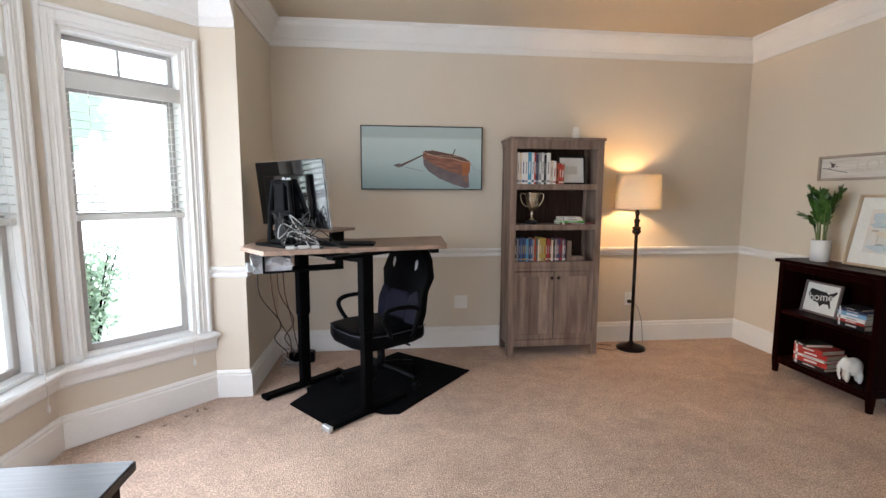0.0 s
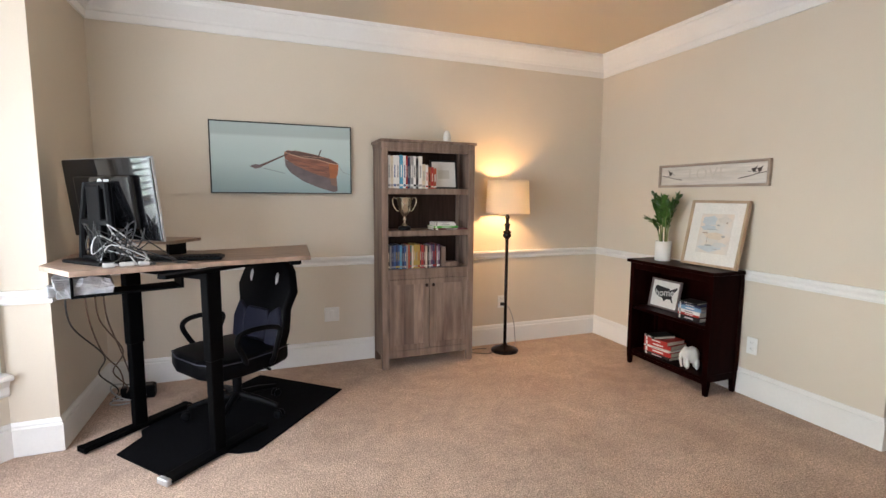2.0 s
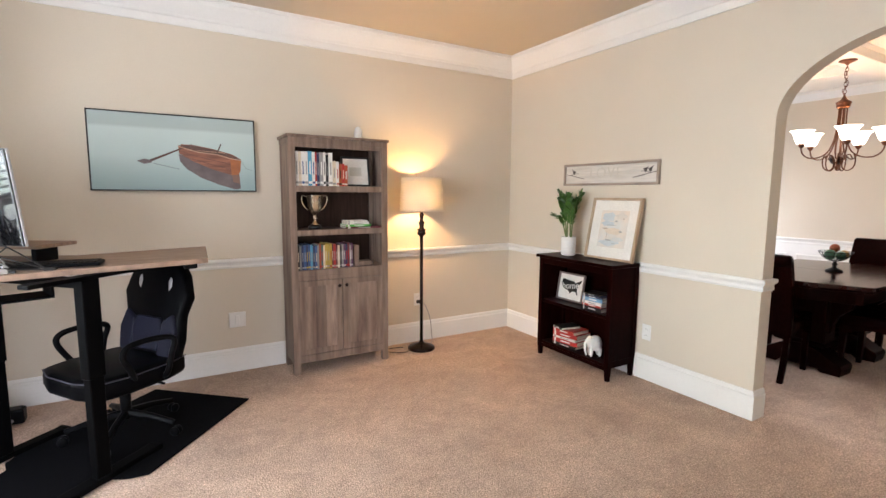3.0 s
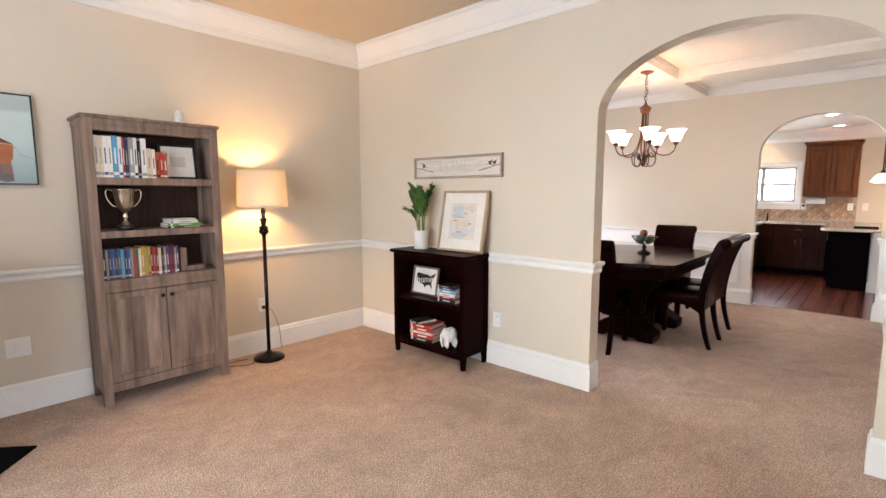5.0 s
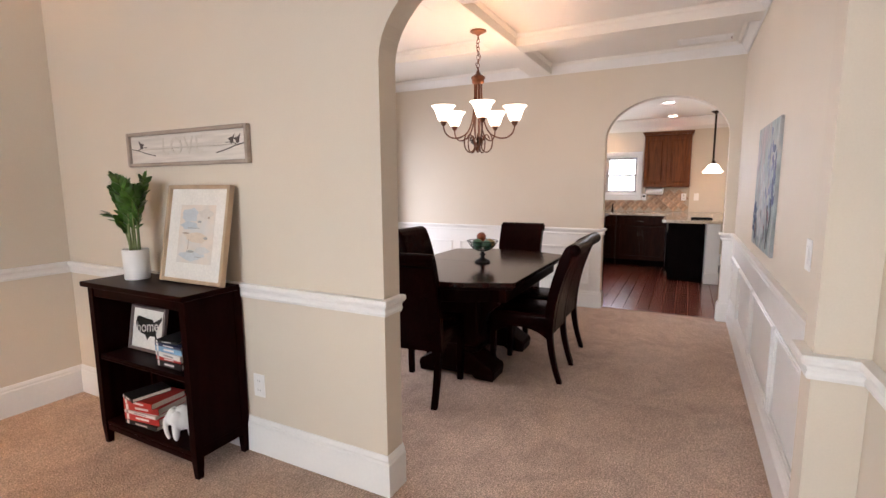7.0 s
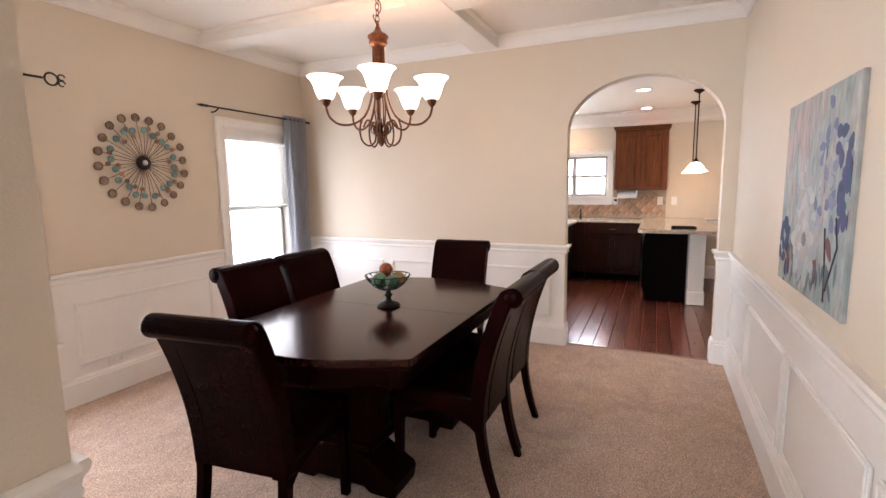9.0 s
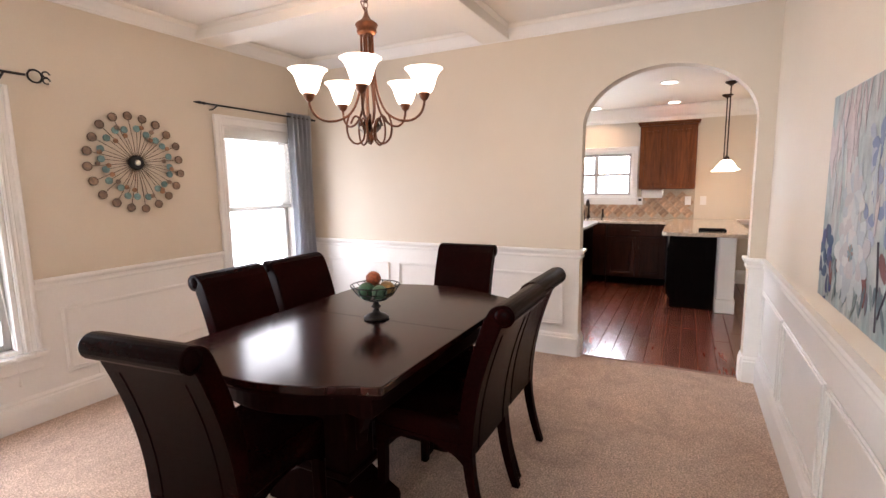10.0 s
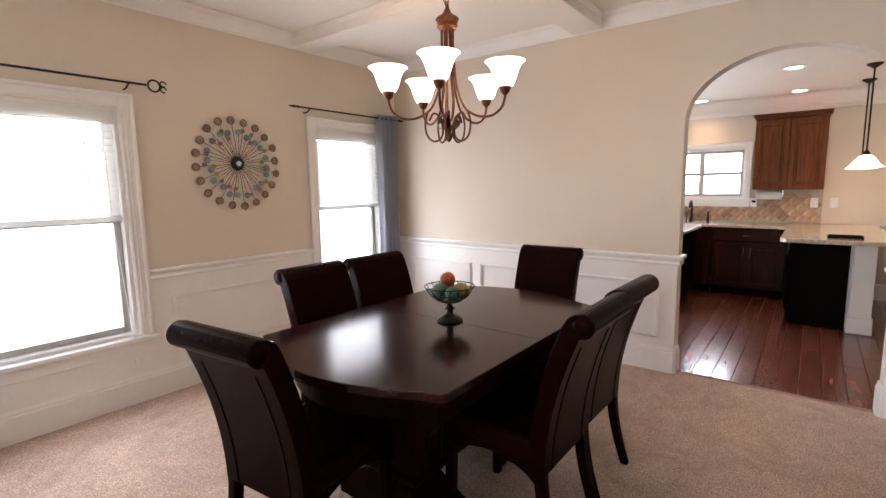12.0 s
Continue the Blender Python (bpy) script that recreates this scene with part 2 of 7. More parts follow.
def wall_panel(a, b, thick, z0, z1, holes=()):
    """A wall from a to b, its visible face on that line and its body to the right of it. Holes: (s0, s1, z0, z1[, rise]) along the
    line; a rise makes the head an arch of that height, springing at z1."""
    a, b = Vector(a), Vector(b)
    u = (b - a).normalized()
    n = Vector((u.y, -u.x))
    length = (b - a).length
    bm = bmesh.new()

    def slab(outline):
        pts = [(a.x + u.x * s, a.y + u.y * s, z) for s, z in outline]
        back = [(x + n.x * thick, y + n.y * thick, z) for x, y, z in pts]
        f, g = [bm.verts.new(p) for p in pts], [bm.verts.new(p) for p in back]
        bm.faces.new(f)
        bm.faces.new(g[::-1])
        k = len(f)
        for i in range(k):
            bm.faces.new((f[i], g[i], g[(i + 1) % k], f[(i + 1) % k]))

    s = 0.0
    for h in sorted(holes):
        if h[0] > s:
            slab([(s, z0), (h[0], z0), (h[0], z1), (s, z1)])
        if h[2] > z0:
            slab([(h[0], z0), (h[1], z0), (h[1], h[2]), (h[0], h[2])])
        if len(h) > 4:
            c, w, m = (h[0] + h[1]) / 2, (h[1] - h[0]) / 2, 28
            for i in range(m):
                t0, t1 = math.pi * (1 - i / m), math.pi * (1 - (i + 1) / m)
                p0, p1 = (c + w * math.cos(t0), h[3] + h[4] * math.sin(t0)), (c + w * math.cos(t1), h[3] + h[4] * math.sin(t1))
                slab([p0, p1, (p1[0], z1), (p0[0], z1)])
        elif h[3] < z1:
            slab([(h[0], h[3]), (h[1], h[3]), (h[1], z1), (h[0], z1)])
        s = h[1]
    if s < length:
        slab([(s, z0), (length, z0), (length, z1), (s, z1)])
    bmesh.ops.remove_doubles(bm, verts=bm.verts[:], dist=1e-5)
    bmesh.ops.recalc_face_normals(bm, faces=bm.faces[:])
    return bm


# ---- plan ----
H = 2.715                     # ceiling of the office
DIN_H = 2.615                 # ceiling of the dining room
FAR_Y = 4.19                  # office wall with the picture
LEFT_X = -0.79                # office alcove wall beside the bay
ARCH_X, ARCH_T = 3.40, 0.12   # wall between office and dining room
BAY_B, BAY_C = (-1.00, 3.305), (-1.585, 2.705)
PIER_Y = 3.305
HALL_Y = 0.195                # side wall before the archway
DIN_Y0, DIN_Y1 = 0.242, 4.16  # dining room side walls
DIN_X1 = 7.08                 # wall with the kitchen arch
KIT_X1 = 10.75
KIT_H = 2.42

# ---- floors, walls and ceilings ----
structure("floor_carpet", prism([(-1.8, -3.2), (3.56, -3.2), (3.56, 0.05), (DIN_X1 + 0.055, 0.05), (DIN_X1 + 0.055, 4.35), (-1.8, 4.35)], -0.12, 0.0), CARPET, "beige cut-pile wall-to-wall carpet with soft trodden marks", "carpet")
structure("ground", box(-60, 60, -60, 60, -0.62, -0.45), LAWN, "green lawn outside the windows", "lawn")

structure("wall_north", wall_panel((ARCH_X + ARCH_T, FAR_Y), (LEFT_X - 0.3, FAR_Y), 0.12, 0, H), WALL, "beige painted wall behind the bookcase and picture", "wall")
structure("wall_alcove", wall_panel((LEFT_X, FAR_Y), (LEFT_X, PIER_Y), 0.21, 0, H), WALL, "beige painted wall of the alcove", "wall")
structure("wall_bay_pier", wall_panel((LEFT_X - 0.21, PIER_Y + 0.002), (BAY_B[0] - 0.002, PIER_Y + 0.002), 0.16, 0, H), WALL, "beige painted pier of the bay", "wall")
BAY_LEN = (Vector(BAY_C) - Vector(BAY_B)).length
WIN_Z0, WIN_Z1 = 0.46, 2.19
BAY_H = 2.56
structure("wall_bay_north", wall_panel(BAY_B, BAY_C, 0.15, 0, H, [(0.115, 0.715, WIN_Z0, WIN_Z1)]), WALL, "beige painted bay wall around a tall window", "wall")
structure("wall_bay_west", wall_panel(BAY_C, (BAY_C[0], 1.0), 0.15, 0, H, [(0.12, 1.58, WIN_Z0, WIN_Z1)]), WALL, "beige painted bay wall around a wide window", "wall")
structure("wall_bay_south", wall_panel((BAY_C[0], 1.0), (-1.0, 0.4), 0.15, 0, H, [(0.115, 0.715, WIN_Z0, WIN_Z1)]), WALL, "beige painted bay wall", "wall")
structure("wall_west", wall_panel((-1.0, 0.4), (-1.0, -3.0), 0.15, 0, H), WALL, "beige painted wall", "wall")
structure("wall_south", wall_panel((-1.0, -3.0), (3.6, -3.0), 0.15, 0, H, [(1.2, 2.8, 0.3, 2.3)]), WALL, "beige painted wall", "wall")
structure("wall_foyer", wall_panel((3.4, -3.0), (3.4, DIN_Y0 - 0.12), 0.12, 0, H), WALL, "beige painted wall", "wall")
structure("wall_hall", wall_panel((1.5, HALL_Y), (ARCH_X, HALL_Y), 0.12, 0, H), WALL, "beige painted wall beside the archway", "wall")
ARCH_Y0, ARCH_Y1, ARCH_SPRING, ARCH_RISE = 0.322, 1.755, 1.83, 0.41
structure("wall_arch", wall_panel((ARCH_X, DIN_Y0 - 0.12), (ARCH_X, FAR_Y), 0.12, 0, H,
          [(ARCH_Y0 - DIN_Y0 + 0.12, ARCH_Y1 - DIN_Y0 + 0.12, 0, ARCH_SPRING, ARCH_RISE)]), WALL, "beige painted wall with a wide arched opening", "wall")
W1X, W2X = (3.50 + 0.10, 4.58), (6.06, 6.82)
structure("wall_dining_north", wall_panel((DIN_X1 + 0.12, DIN_Y1), (ARCH_X + ARCH_T, DIN_Y1), 0.15, 0, H,
          [(DIN_X1 + 0.12 - W2X[1], DIN_X1 + 0.12 - W2X[0], 0.45, 1.90), (DIN_X1 + 0.12 - W1X[1], DIN_X1 + 0.12 - W1X[0], 0.45, 1.90)]),
          WALL, "cream painted dining room wall with two windows", "wall")
structure("wall_dining_south", wall_panel((ARCH_X + ARCH_T, DIN_Y0), (DIN_X1, DIN_Y0), 0.12, 0, H), WALL, "cream painted dining room wall", "wall")
KA0, KA1 = 0.335, 1.455
structure("wall_dining_east", wall_panel((DIN_X1, DIN_Y0 - 0.12), (DIN_X1, DIN_Y1), 0.12, 0, H,
          [(KA0 - DIN_Y0 + 0.12, KA1 - DIN_Y0 + 0.12, 0, 1.80, 0.40)]), WALL, "cream painted wall with an arch to the kitchen", "wall")
KW = (1.45, 2.48, 1.17, 1.82)
structure("wall_kitchen_east", wall_panel((KIT_X1, -1.5), (KIT_X1, 4.2), 0.15, 0, KIT_H, [(KW[0] + 1.5, KW[1] + 1.5, KW[2], KW[3])]), WALL, "warm beige kitchen wall", "wall")
structure("wall_kitchen_north", wall_panel((KIT_X1, 4.0), (DIN_X1 + 0.12, 4.0), 0.15, 0, KIT_H, [(1.5, 2.8, 0.4, 2.0)]), WALL, "beige kitchen wall", "wall")
structure("wall_kitchen_south", wall_panel((DIN_X1 + 0.12, -1.4), (KIT_X1, -1.4), 0.15, 0, KIT_H), WALL, "beige kitchen wall", "wall")
structure("wall_kitchen_west", wall_panel((DIN_X1 + 0.12, DIN_Y0 - 0.12), (DIN_X1 + 0.12, -1.6), 0.12, 0, KIT_H), WALL, "beige kitchen wall", "wall")
structure("ceiling_office", box(LEFT_X - 0.25, ARCH_X + ARCH_T, -3.15, FAR_Y + 0.1, H, H + 0.1), CEIL_OFFICE, "office ceiling with warm lamp light put into its tan colour", "ceiling")
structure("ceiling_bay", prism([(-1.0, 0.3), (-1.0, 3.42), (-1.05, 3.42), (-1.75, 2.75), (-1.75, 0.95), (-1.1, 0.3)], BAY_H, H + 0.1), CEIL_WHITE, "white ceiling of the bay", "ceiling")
structure("bay_header", box(-1.0, LEFT_X, 0.4, PIER_Y, BAY_H, H - 0.003), WALL, "beige header over the bay", "header")
structure("ceiling_dining", box(ARCH_X + ARCH_T, DIN_X1 + 0.12, 0, 4.4, DIN_H, H + 0.1), CEIL_WHITE, "cream coffered ceiling of the dining room", "ceiling")
structure("ceiling_kitchen", box(DIN_X1 + 0.12, KIT_X1 + 0.2, -1.6, 4.2, KIT_H, KIT_H + 0.1), CEIL_WHITE, "cream kitchen ceiling", "ceiling")
structure("subfloor_kitchen", box(DIN_X1 + 0.06, KIT_X1 + 0.2, -1.6, 4.2, -0.12, -0.012), SEAM, "dark hardwood kitchen floor", "floor")

# mouldings
CROWN = [(0.0, 2.520), (0.014, 2.520), (0.016, 2.570), (0.024, 2.575), (0.03, 2.590), (0.05, 2.615), (0.085, 2.660), (0.095, 2.683), (0.105, 2.687), (0.105, 2.713), (0.0, 2.713)]
RAIL = [(0.0, 0.80), (0.012, 0.80), (0.016, 0.812), (0.012, 0.825), (0.016, 0.838), (0.03, 0.848), (0.034, 0.86), (0.03, 0.872), (0.0, 0.872)]
BASE = [(0.0, 0.002), (0.018, 0.002), (0.018, 0.150), (0.012, 0.158), (0.013, 0.168), (0.006, 0.184), (0.0, 0.186)]


def shifted(profile, dz):
    return [(o, h + dz) for o, h in profile]


def moulding(name, paths, profile, label, category):
    bm = bmesh.new()
    for p in paths:
        add(bm, sweep(p, profile))
    return structure(name, bm, TRIM, label, category)


AX = ARCH_X + ARCH_T
off_path = [(ARCH_X, ARCH_Y1 + 0.0), (ARCH_X, FAR_Y), (LEFT_X, FAR_Y), (LEFT_X, PIER_Y)]
base_path = [(AX, ARCH_Y1), (ARCH_X, ARCH_Y1), (ARCH_X, FAR_Y), (LEFT_X, FAR_Y), (LEFT_X, PIER_Y), (BAY_B[0], PIER_Y), BAY_C, (BAY_C[0], 1.0), (-1.0, 0.4), (-1.0, -3.0)]
stub = [(1.5, HALL_Y), (ARCH_X, HALL_Y), (ARCH_X, ARCH_Y0), (AX, ARCH_Y0)]
moulding("baseboard_office", [base_path, stub], BASE, "white painted baseboard along the office walls", "baseboard")
moulding("chair_rail_office", [[(AX, ARCH_Y1), (ARCH_X, ARCH_Y1), (ARCH_X, FAR_Y), (LEFT_X, FAR_Y), (LEFT_X, PIER_Y), (BAY_B[0] + 0.0, PIER_Y), (BAY_B[0] - 0.02, PIER_Y - 0.02)], stub],
         shifted(RAIL, 0.010), "white chair rail along the office walls", "chair rail")
moulding("crown_office", [[(ARCH_X, -2.9), (ARCH_X, FAR_Y), (LEFT_X, FAR_Y), (LEFT_X, -2.9)]], CROWN, "white crown moulding round the office ceiling", "crown moulding")
moulding("crown_bay", [[(LEFT_X, PIER_Y), (BAY_B[0], PIER_Y), BAY_C, (BAY_C[0], 1.0), (-1.0, 0.4)]], shifted(CROWN, -0.157), "white crown moulding in the bay", "crown moulding")
din_a = [(DIN_X1, KA1), (DIN_X1, DIN_Y1), (AX, DIN_Y1), (AX, ARCH_Y1)]
din_b = [(AX, DIN_Y0), (DIN_X1, DIN_Y0), (DIN_X1, KA0)]
moulding("baseboard_dining", [din_a, din_b], BASE, "white baseboard along the dining room walls", "baseboard")
moulding("chair_rail_dining", [[(DIN_X1 + 0.12, KA1), (DIN_X1, KA1), (DIN_X1, DIN_Y1), (W2X[1] + 0.09, DIN_Y1)], [(W2X[0] - 0.09, DIN_Y1), (W1X[1] + 0.09, DIN_Y1)], [(AX, DIN_Y0), (DIN_X1, DIN_Y0), (DIN_X1, KA0), (DIN_X1 + 0.12, KA0)], [(AX, DIN_Y1), (AX, ARCH_Y1)]],
         RAIL, "white chair rail on the dining room wainscot", "chair rail")
moulding("baseboard_arch", [[(DIN_X1 + 0.12, KA1), (DIN_X1, KA1)], [(DIN_X1, KA0), (DIN_X1 + 0.12, KA0)]], BASE, "white baseboard in the kitchen arch", "baseboard")

# wainscot sheets, 4 mm proud of the walls
structure("wainscot_east", box(DIN_X1 - 0.004, DIN_X1 + 0.05, KA1 + 0.001, DIN_Y1, 0.18, 0.805), TRIM, "white painted wainscot below the chair rail", "wainscot")
structure("wainscot_arch_side", box(DIN_X1 - 0.004, DIN_X1 + 0.05, DIN_Y0, KA0 - 0.001, 0.18, 0.805), TRIM, "white painted wainscot beside the kitchen arch", "wainscot")
structure("wainscot_south", box(AX, DIN_X1 - 0.004, DIN_Y0 - 0.05, DIN_Y0 + 0.004, 0.18, 0.805), TRIM, "white painted wainscot below the chair rail", "wainscot")
xs = [AX, W1X[0] - 0.02, W1X[1] + 0.02, W2X[0] - 0.02, W2X[1] + 0.02, DIN_X1 - 0.004]
for i, top in enumerate((0.805, 0.44, 0.805, 0.44, 0.805)):
    structure("wainscot_north_%d" % (i + 1), box(xs[i], xs[i + 1], DIN_Y1 - 0.004, DIN_Y1 + 0.05, 0.18, top), TRIM, "white painted wainscot on the window wall", "wainscot")


def on_wall(a, b, s, z):
    """A frame on a wall face from a to b: x to the right as seen from the room, y out through the wall."""
    u = (Vector(b) - Vector(a)).normalized()
    n = Vector((u.y, -u.x))
    o = Vector(a) + u * s
    return Matrix(((-u.x, n.x, 0, o.x), (-u.y, n.y, 0, o.y), (0, 0, 1, z), (0, 0, 0, 1)))


def frame_bars(w0, w1, z0, z1, width, y0, y1, bevel=0.004):
    """A rectangular frame of four butted bars."""
    bm = box(w0, w0 + width, y0, y1, z0, z1, bevel)
    box(w1 - width, w1, y0, y1, z0, z1, bevel, bm)
    box(w0 + width, w1 - width, y0 + 0.001, y1, z1 - width, z1, bevel, bm)
    box(w0 + width, w1 - width, y0 + 0.001, y1, z0, z0 + width, bevel, bm)
    return bm


def panel_frame(m, w, h):
    """Picture-frame moulding of a wainscot panel."""
    bm = frame_bars(-w / 2, w / 2, 0, h, 0.028, -0.012, -0.002, 0.003)
    add(bm, frame_bars(-w / 2 + 0.006, w / 2 - 0.006, 0.006, h - 0.006, 0.010, -0.019, -0.011, 0.003))
    ob = structure("wainscot_panel", bm, TRIM, "white picture-frame moulding on the wainscot", "panel moulding")
    ob.matrix_world = m
    return ob


E0, E1 = (DIN_X1 - 0.003, DIN_Y0), (DIN_X1 - 0.003, DIN_Y1)
for y0, y1 in ((3.23, 3.97), (2.40, 3.13), (1.57, 2.30)):
    panel_frame(on_wall(E0, E1, (y0 + y1) / 2 - DIN_Y0, 0.255), y1 - y0, 0.42)
S0, S1 = (AX, DIN_Y0 + 0.003), (DIN_X1, DIN_Y0 + 0.003)
for x0, x1 in ((6.26, 6.97), (5.38, 6.22), (4.49, 5.335), (3.62, 4.44)):
    panel_frame(on_wall(S0, S1, (x0 + x1) / 2 - AX, 0.235), x1 - x0, 0.435)
N0, N1 = (DIN_X1, DIN_Y1 - 0.003), (AX, DIN_Y1 - 0.003)
panel_frame(on_wall(N0, N1, DIN_X1 - 5.31, 0.255), 1.04, 0.42)

# coffers: one beam along the room, two across, each coffer edged with crown
BY0, BY1 = 2.035, 2.265
BX = ((4.565, 4.795), (5.865, 6.095))
bm = box(AX, DIN_X1, BY0, BY1, 2.515, DIN_H, 0.006, seg=2)
structure("ceiling_beam_long", bm, CEIL_WHITE, "cream boxed ceiling beam", "beam")
for i, (b0, b1) in enumerate(BX):
    structure("ceiling_beam_cross_%d" % (2 * i + 1), box(b0, b1, DIN_Y0, BY0, 2.517, DIN_H, 0.006, seg=2), CEIL_WHITE, "cream boxed ceiling beam", "beam")
    structure("ceiling_beam_cross_%d" % (2 * i + 2), box(b0, b1, BY1, DIN_Y1, 2.517, DIN_H, 0.006, seg=2), CEIL_WHITE, "cream boxed ceiling beam", "beam")
DCROWN = [(0.0, 2.512), (0.010, 2.512), (0.012, 2.522), (0.018, 2.526), (0.026, 2.544), (0.044, 2.574), (0.055, 2.590), (0.062, 2.594), (0.062, DIN_H - 0.002), (0.0, DIN_H - 0.002)]
moulding("crown_dining", [[(AX, DIN_Y0), (DIN_X1, DIN_Y0), (DIN_X1, DIN_Y1), (AX, DIN_Y1)]], DCROWN, "white crown moulding round the dining room ceiling", "crown moulding")
bead = [(0.0, DIN_H - 0.03), (0.006, DIN_H - 0.028), (0.02, DIN_H - 0.012), (0.022, DIN_H - 0.002), (0.0, DIN_H - 0.002)]
bm = bmesh.new()
for y0, y1 in ((DIN_Y0 + 0.07, BY0), (BY1, DIN_Y1 - 0.07)):
    for x0, x1 in ((AX, BX[0][0]), (BX[0][1], BX[1][0]), (BX[1][1], DIN_X1 - 0.07)):
        add(bm, sweep([(x0, y0), (x1, y0), (x1, y1), (x0, y1)], bead, closed=True))
structure("coffer_bead", bm, CEIL_WHITE, "cream bead moulding inside the ceiling coffers", "moulding")
bm = box(DIN_X1 + 0.05, DIN_X1 + 0.085, KA0, KA1, -0.02, 0.002, 0.001)
structure("threshold", bm, SEAM, "dark wooden threshold strip at the kitchen arch", "threshold")
# return air vent on the dining ceiling
vent = thing("ceiling_vent", Matrix.Translation((6.79, 0.60, DIN_H - 0.006)) @ Matrix.Rotation(radians(90), 4, "Z"), "white rectangular ceiling vent with slats", "vent")
part("vent_frame", box(-0.215, 0.215, -0.085, 0.085, -0.006, 0.006, 0.003), TRIM, vent)
for i in range(6):
    part("slat", box(-0.19, 0.19, -0.072 + i * 0.026, -0.056 + i * 0.026, -0.009, -0.005), TRIM, vent)
part("damper_lever", box(-0.209, -0.203, -0.03, 0.03, -0.016, -0.005, 0.001), SEAM, vent)


def window(m, w, h, lites_top=0.0, stool=0.06, casing=0.085, number=1, meet=0.5):
    """A double-hung window in its opening, with casing, stool and apron; lites_top: height of a two-lite transom."""
    e = new("window_%d" % number)
    e.matrix_world = m
    tagged(e, "white double-hung window with moulded casing and bright daylight outside", "window", "", "structure")
    bm = bmesh.new()
    for s in (-1, 1):
        x0, x1 = sorted((s * w / 2, s * (w / 2 + casing)))
        box(x0, x1, -0.018, 0.0, 0.0, h + casing, 0.003, bm)
        xo0, xo1 = sorted((s * (w / 2 + casing - 0.022), s * (w / 2 + casing + 0.002)))
        box(xo0, xo1, -0.030, -0.001, 0.0, h + casing + 0.002, 0.005, bm)
        xi0, xi1 = sorted((s * (w / 2 + 0.006), s * (w / 2 + 0.02)))
        box(xi0, xi1, -0.024, -0.015, 0.0, h + 0.02, 0.004, bm)
        xi0, xi1 = sorted((s * (w / 2 + 0.032), s * (w / 2 + 0.042)))
        box(xi0, xi1, -0.022, -0.015, 0.0, h + 0.04, 0.003, bm)
    box(-w / 2, w / 2, -0.0175, 0.0, h, h + casing, 0.003, bm)
    box(-w / 2 - casing + 0.022, w / 2 + casing - 0.022, -0.0295, -0.001, h + casing - 0.022, h + casing + 0.002, 0.005, bm)
    box(-w / 2 - 0.006, w / 2 + 0.006, -0.0235, -0.015, h + 0.006, h + 0.02, 0.004, bm)
    part("casing", bm, TRIM, e)
    part("window_sill", box(-w / 2 - casing - 0.025, w / 2 + casing + 0.025, -stool, 0.05, -0.028, 0.0, 0.006, seg=2), TRIM, e)
    part("apron", box(-w / 2 - casing, w / 2 + casing, -0.02, 0.0, -0.11, -0.03, 0.004), TRIM, e)
    part("window_frame", frame_bars(-w / 2, w / 2, 0.0, h, 0.022, 0.0, 0.14, 0.002), TRIM, e)
    top = h - lites_top
    z_meet = top * meet
    if lites_top:
        part("transom_bar", box(-w / 2 + 0.022, w / 2 - 0.022, 0.05, 0.13, top - 0.03, top + 0.03, 0.004), TRIM, e)
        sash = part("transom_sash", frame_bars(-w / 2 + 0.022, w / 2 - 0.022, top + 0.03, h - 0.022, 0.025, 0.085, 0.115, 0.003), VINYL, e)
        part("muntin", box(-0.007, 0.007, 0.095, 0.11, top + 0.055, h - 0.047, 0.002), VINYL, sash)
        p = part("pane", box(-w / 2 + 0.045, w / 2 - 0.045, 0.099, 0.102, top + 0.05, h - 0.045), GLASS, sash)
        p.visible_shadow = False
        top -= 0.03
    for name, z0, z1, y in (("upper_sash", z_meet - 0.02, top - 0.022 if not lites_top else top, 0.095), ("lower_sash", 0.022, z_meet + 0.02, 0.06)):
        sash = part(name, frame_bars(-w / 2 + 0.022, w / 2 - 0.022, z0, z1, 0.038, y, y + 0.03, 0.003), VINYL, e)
        p = part("pane", box(-w / 2 + 0.055, w / 2 - 0.055, y + 0.013, y + 0.016, z0 + 0.033, z1 - 0.033), GLASS, sash)
        p.visible_shadow = False
    return e


BLIND = mat("blind_slat_white", (0.82, 0.81, 0.79), 0.45, scale=30, amount=0.02)
_nt = BLIND.node_tree
_tr = _nt.nodes.new("ShaderNodeBsdfTranslucent")
_tr.inputs["Color"].default_value = (0.80, 0.79, 0.76, 1)
_mx = _nt.nodes.new("ShaderNodeMixShader")
_mx.inputs["Fac"].default_value = 0.6
_nt.links.new(_nt.nodes["Principled BSDF"].outputs["BSDF"], _mx.inputs[1])
_nt.links.new(_tr.outputs["BSDF"], _mx.inputs[2])
_nt.links.new(_mx.outputs["Shader"], _nt.nodes["Material Output"].inputs["Surface"])
slat_mesh = {}


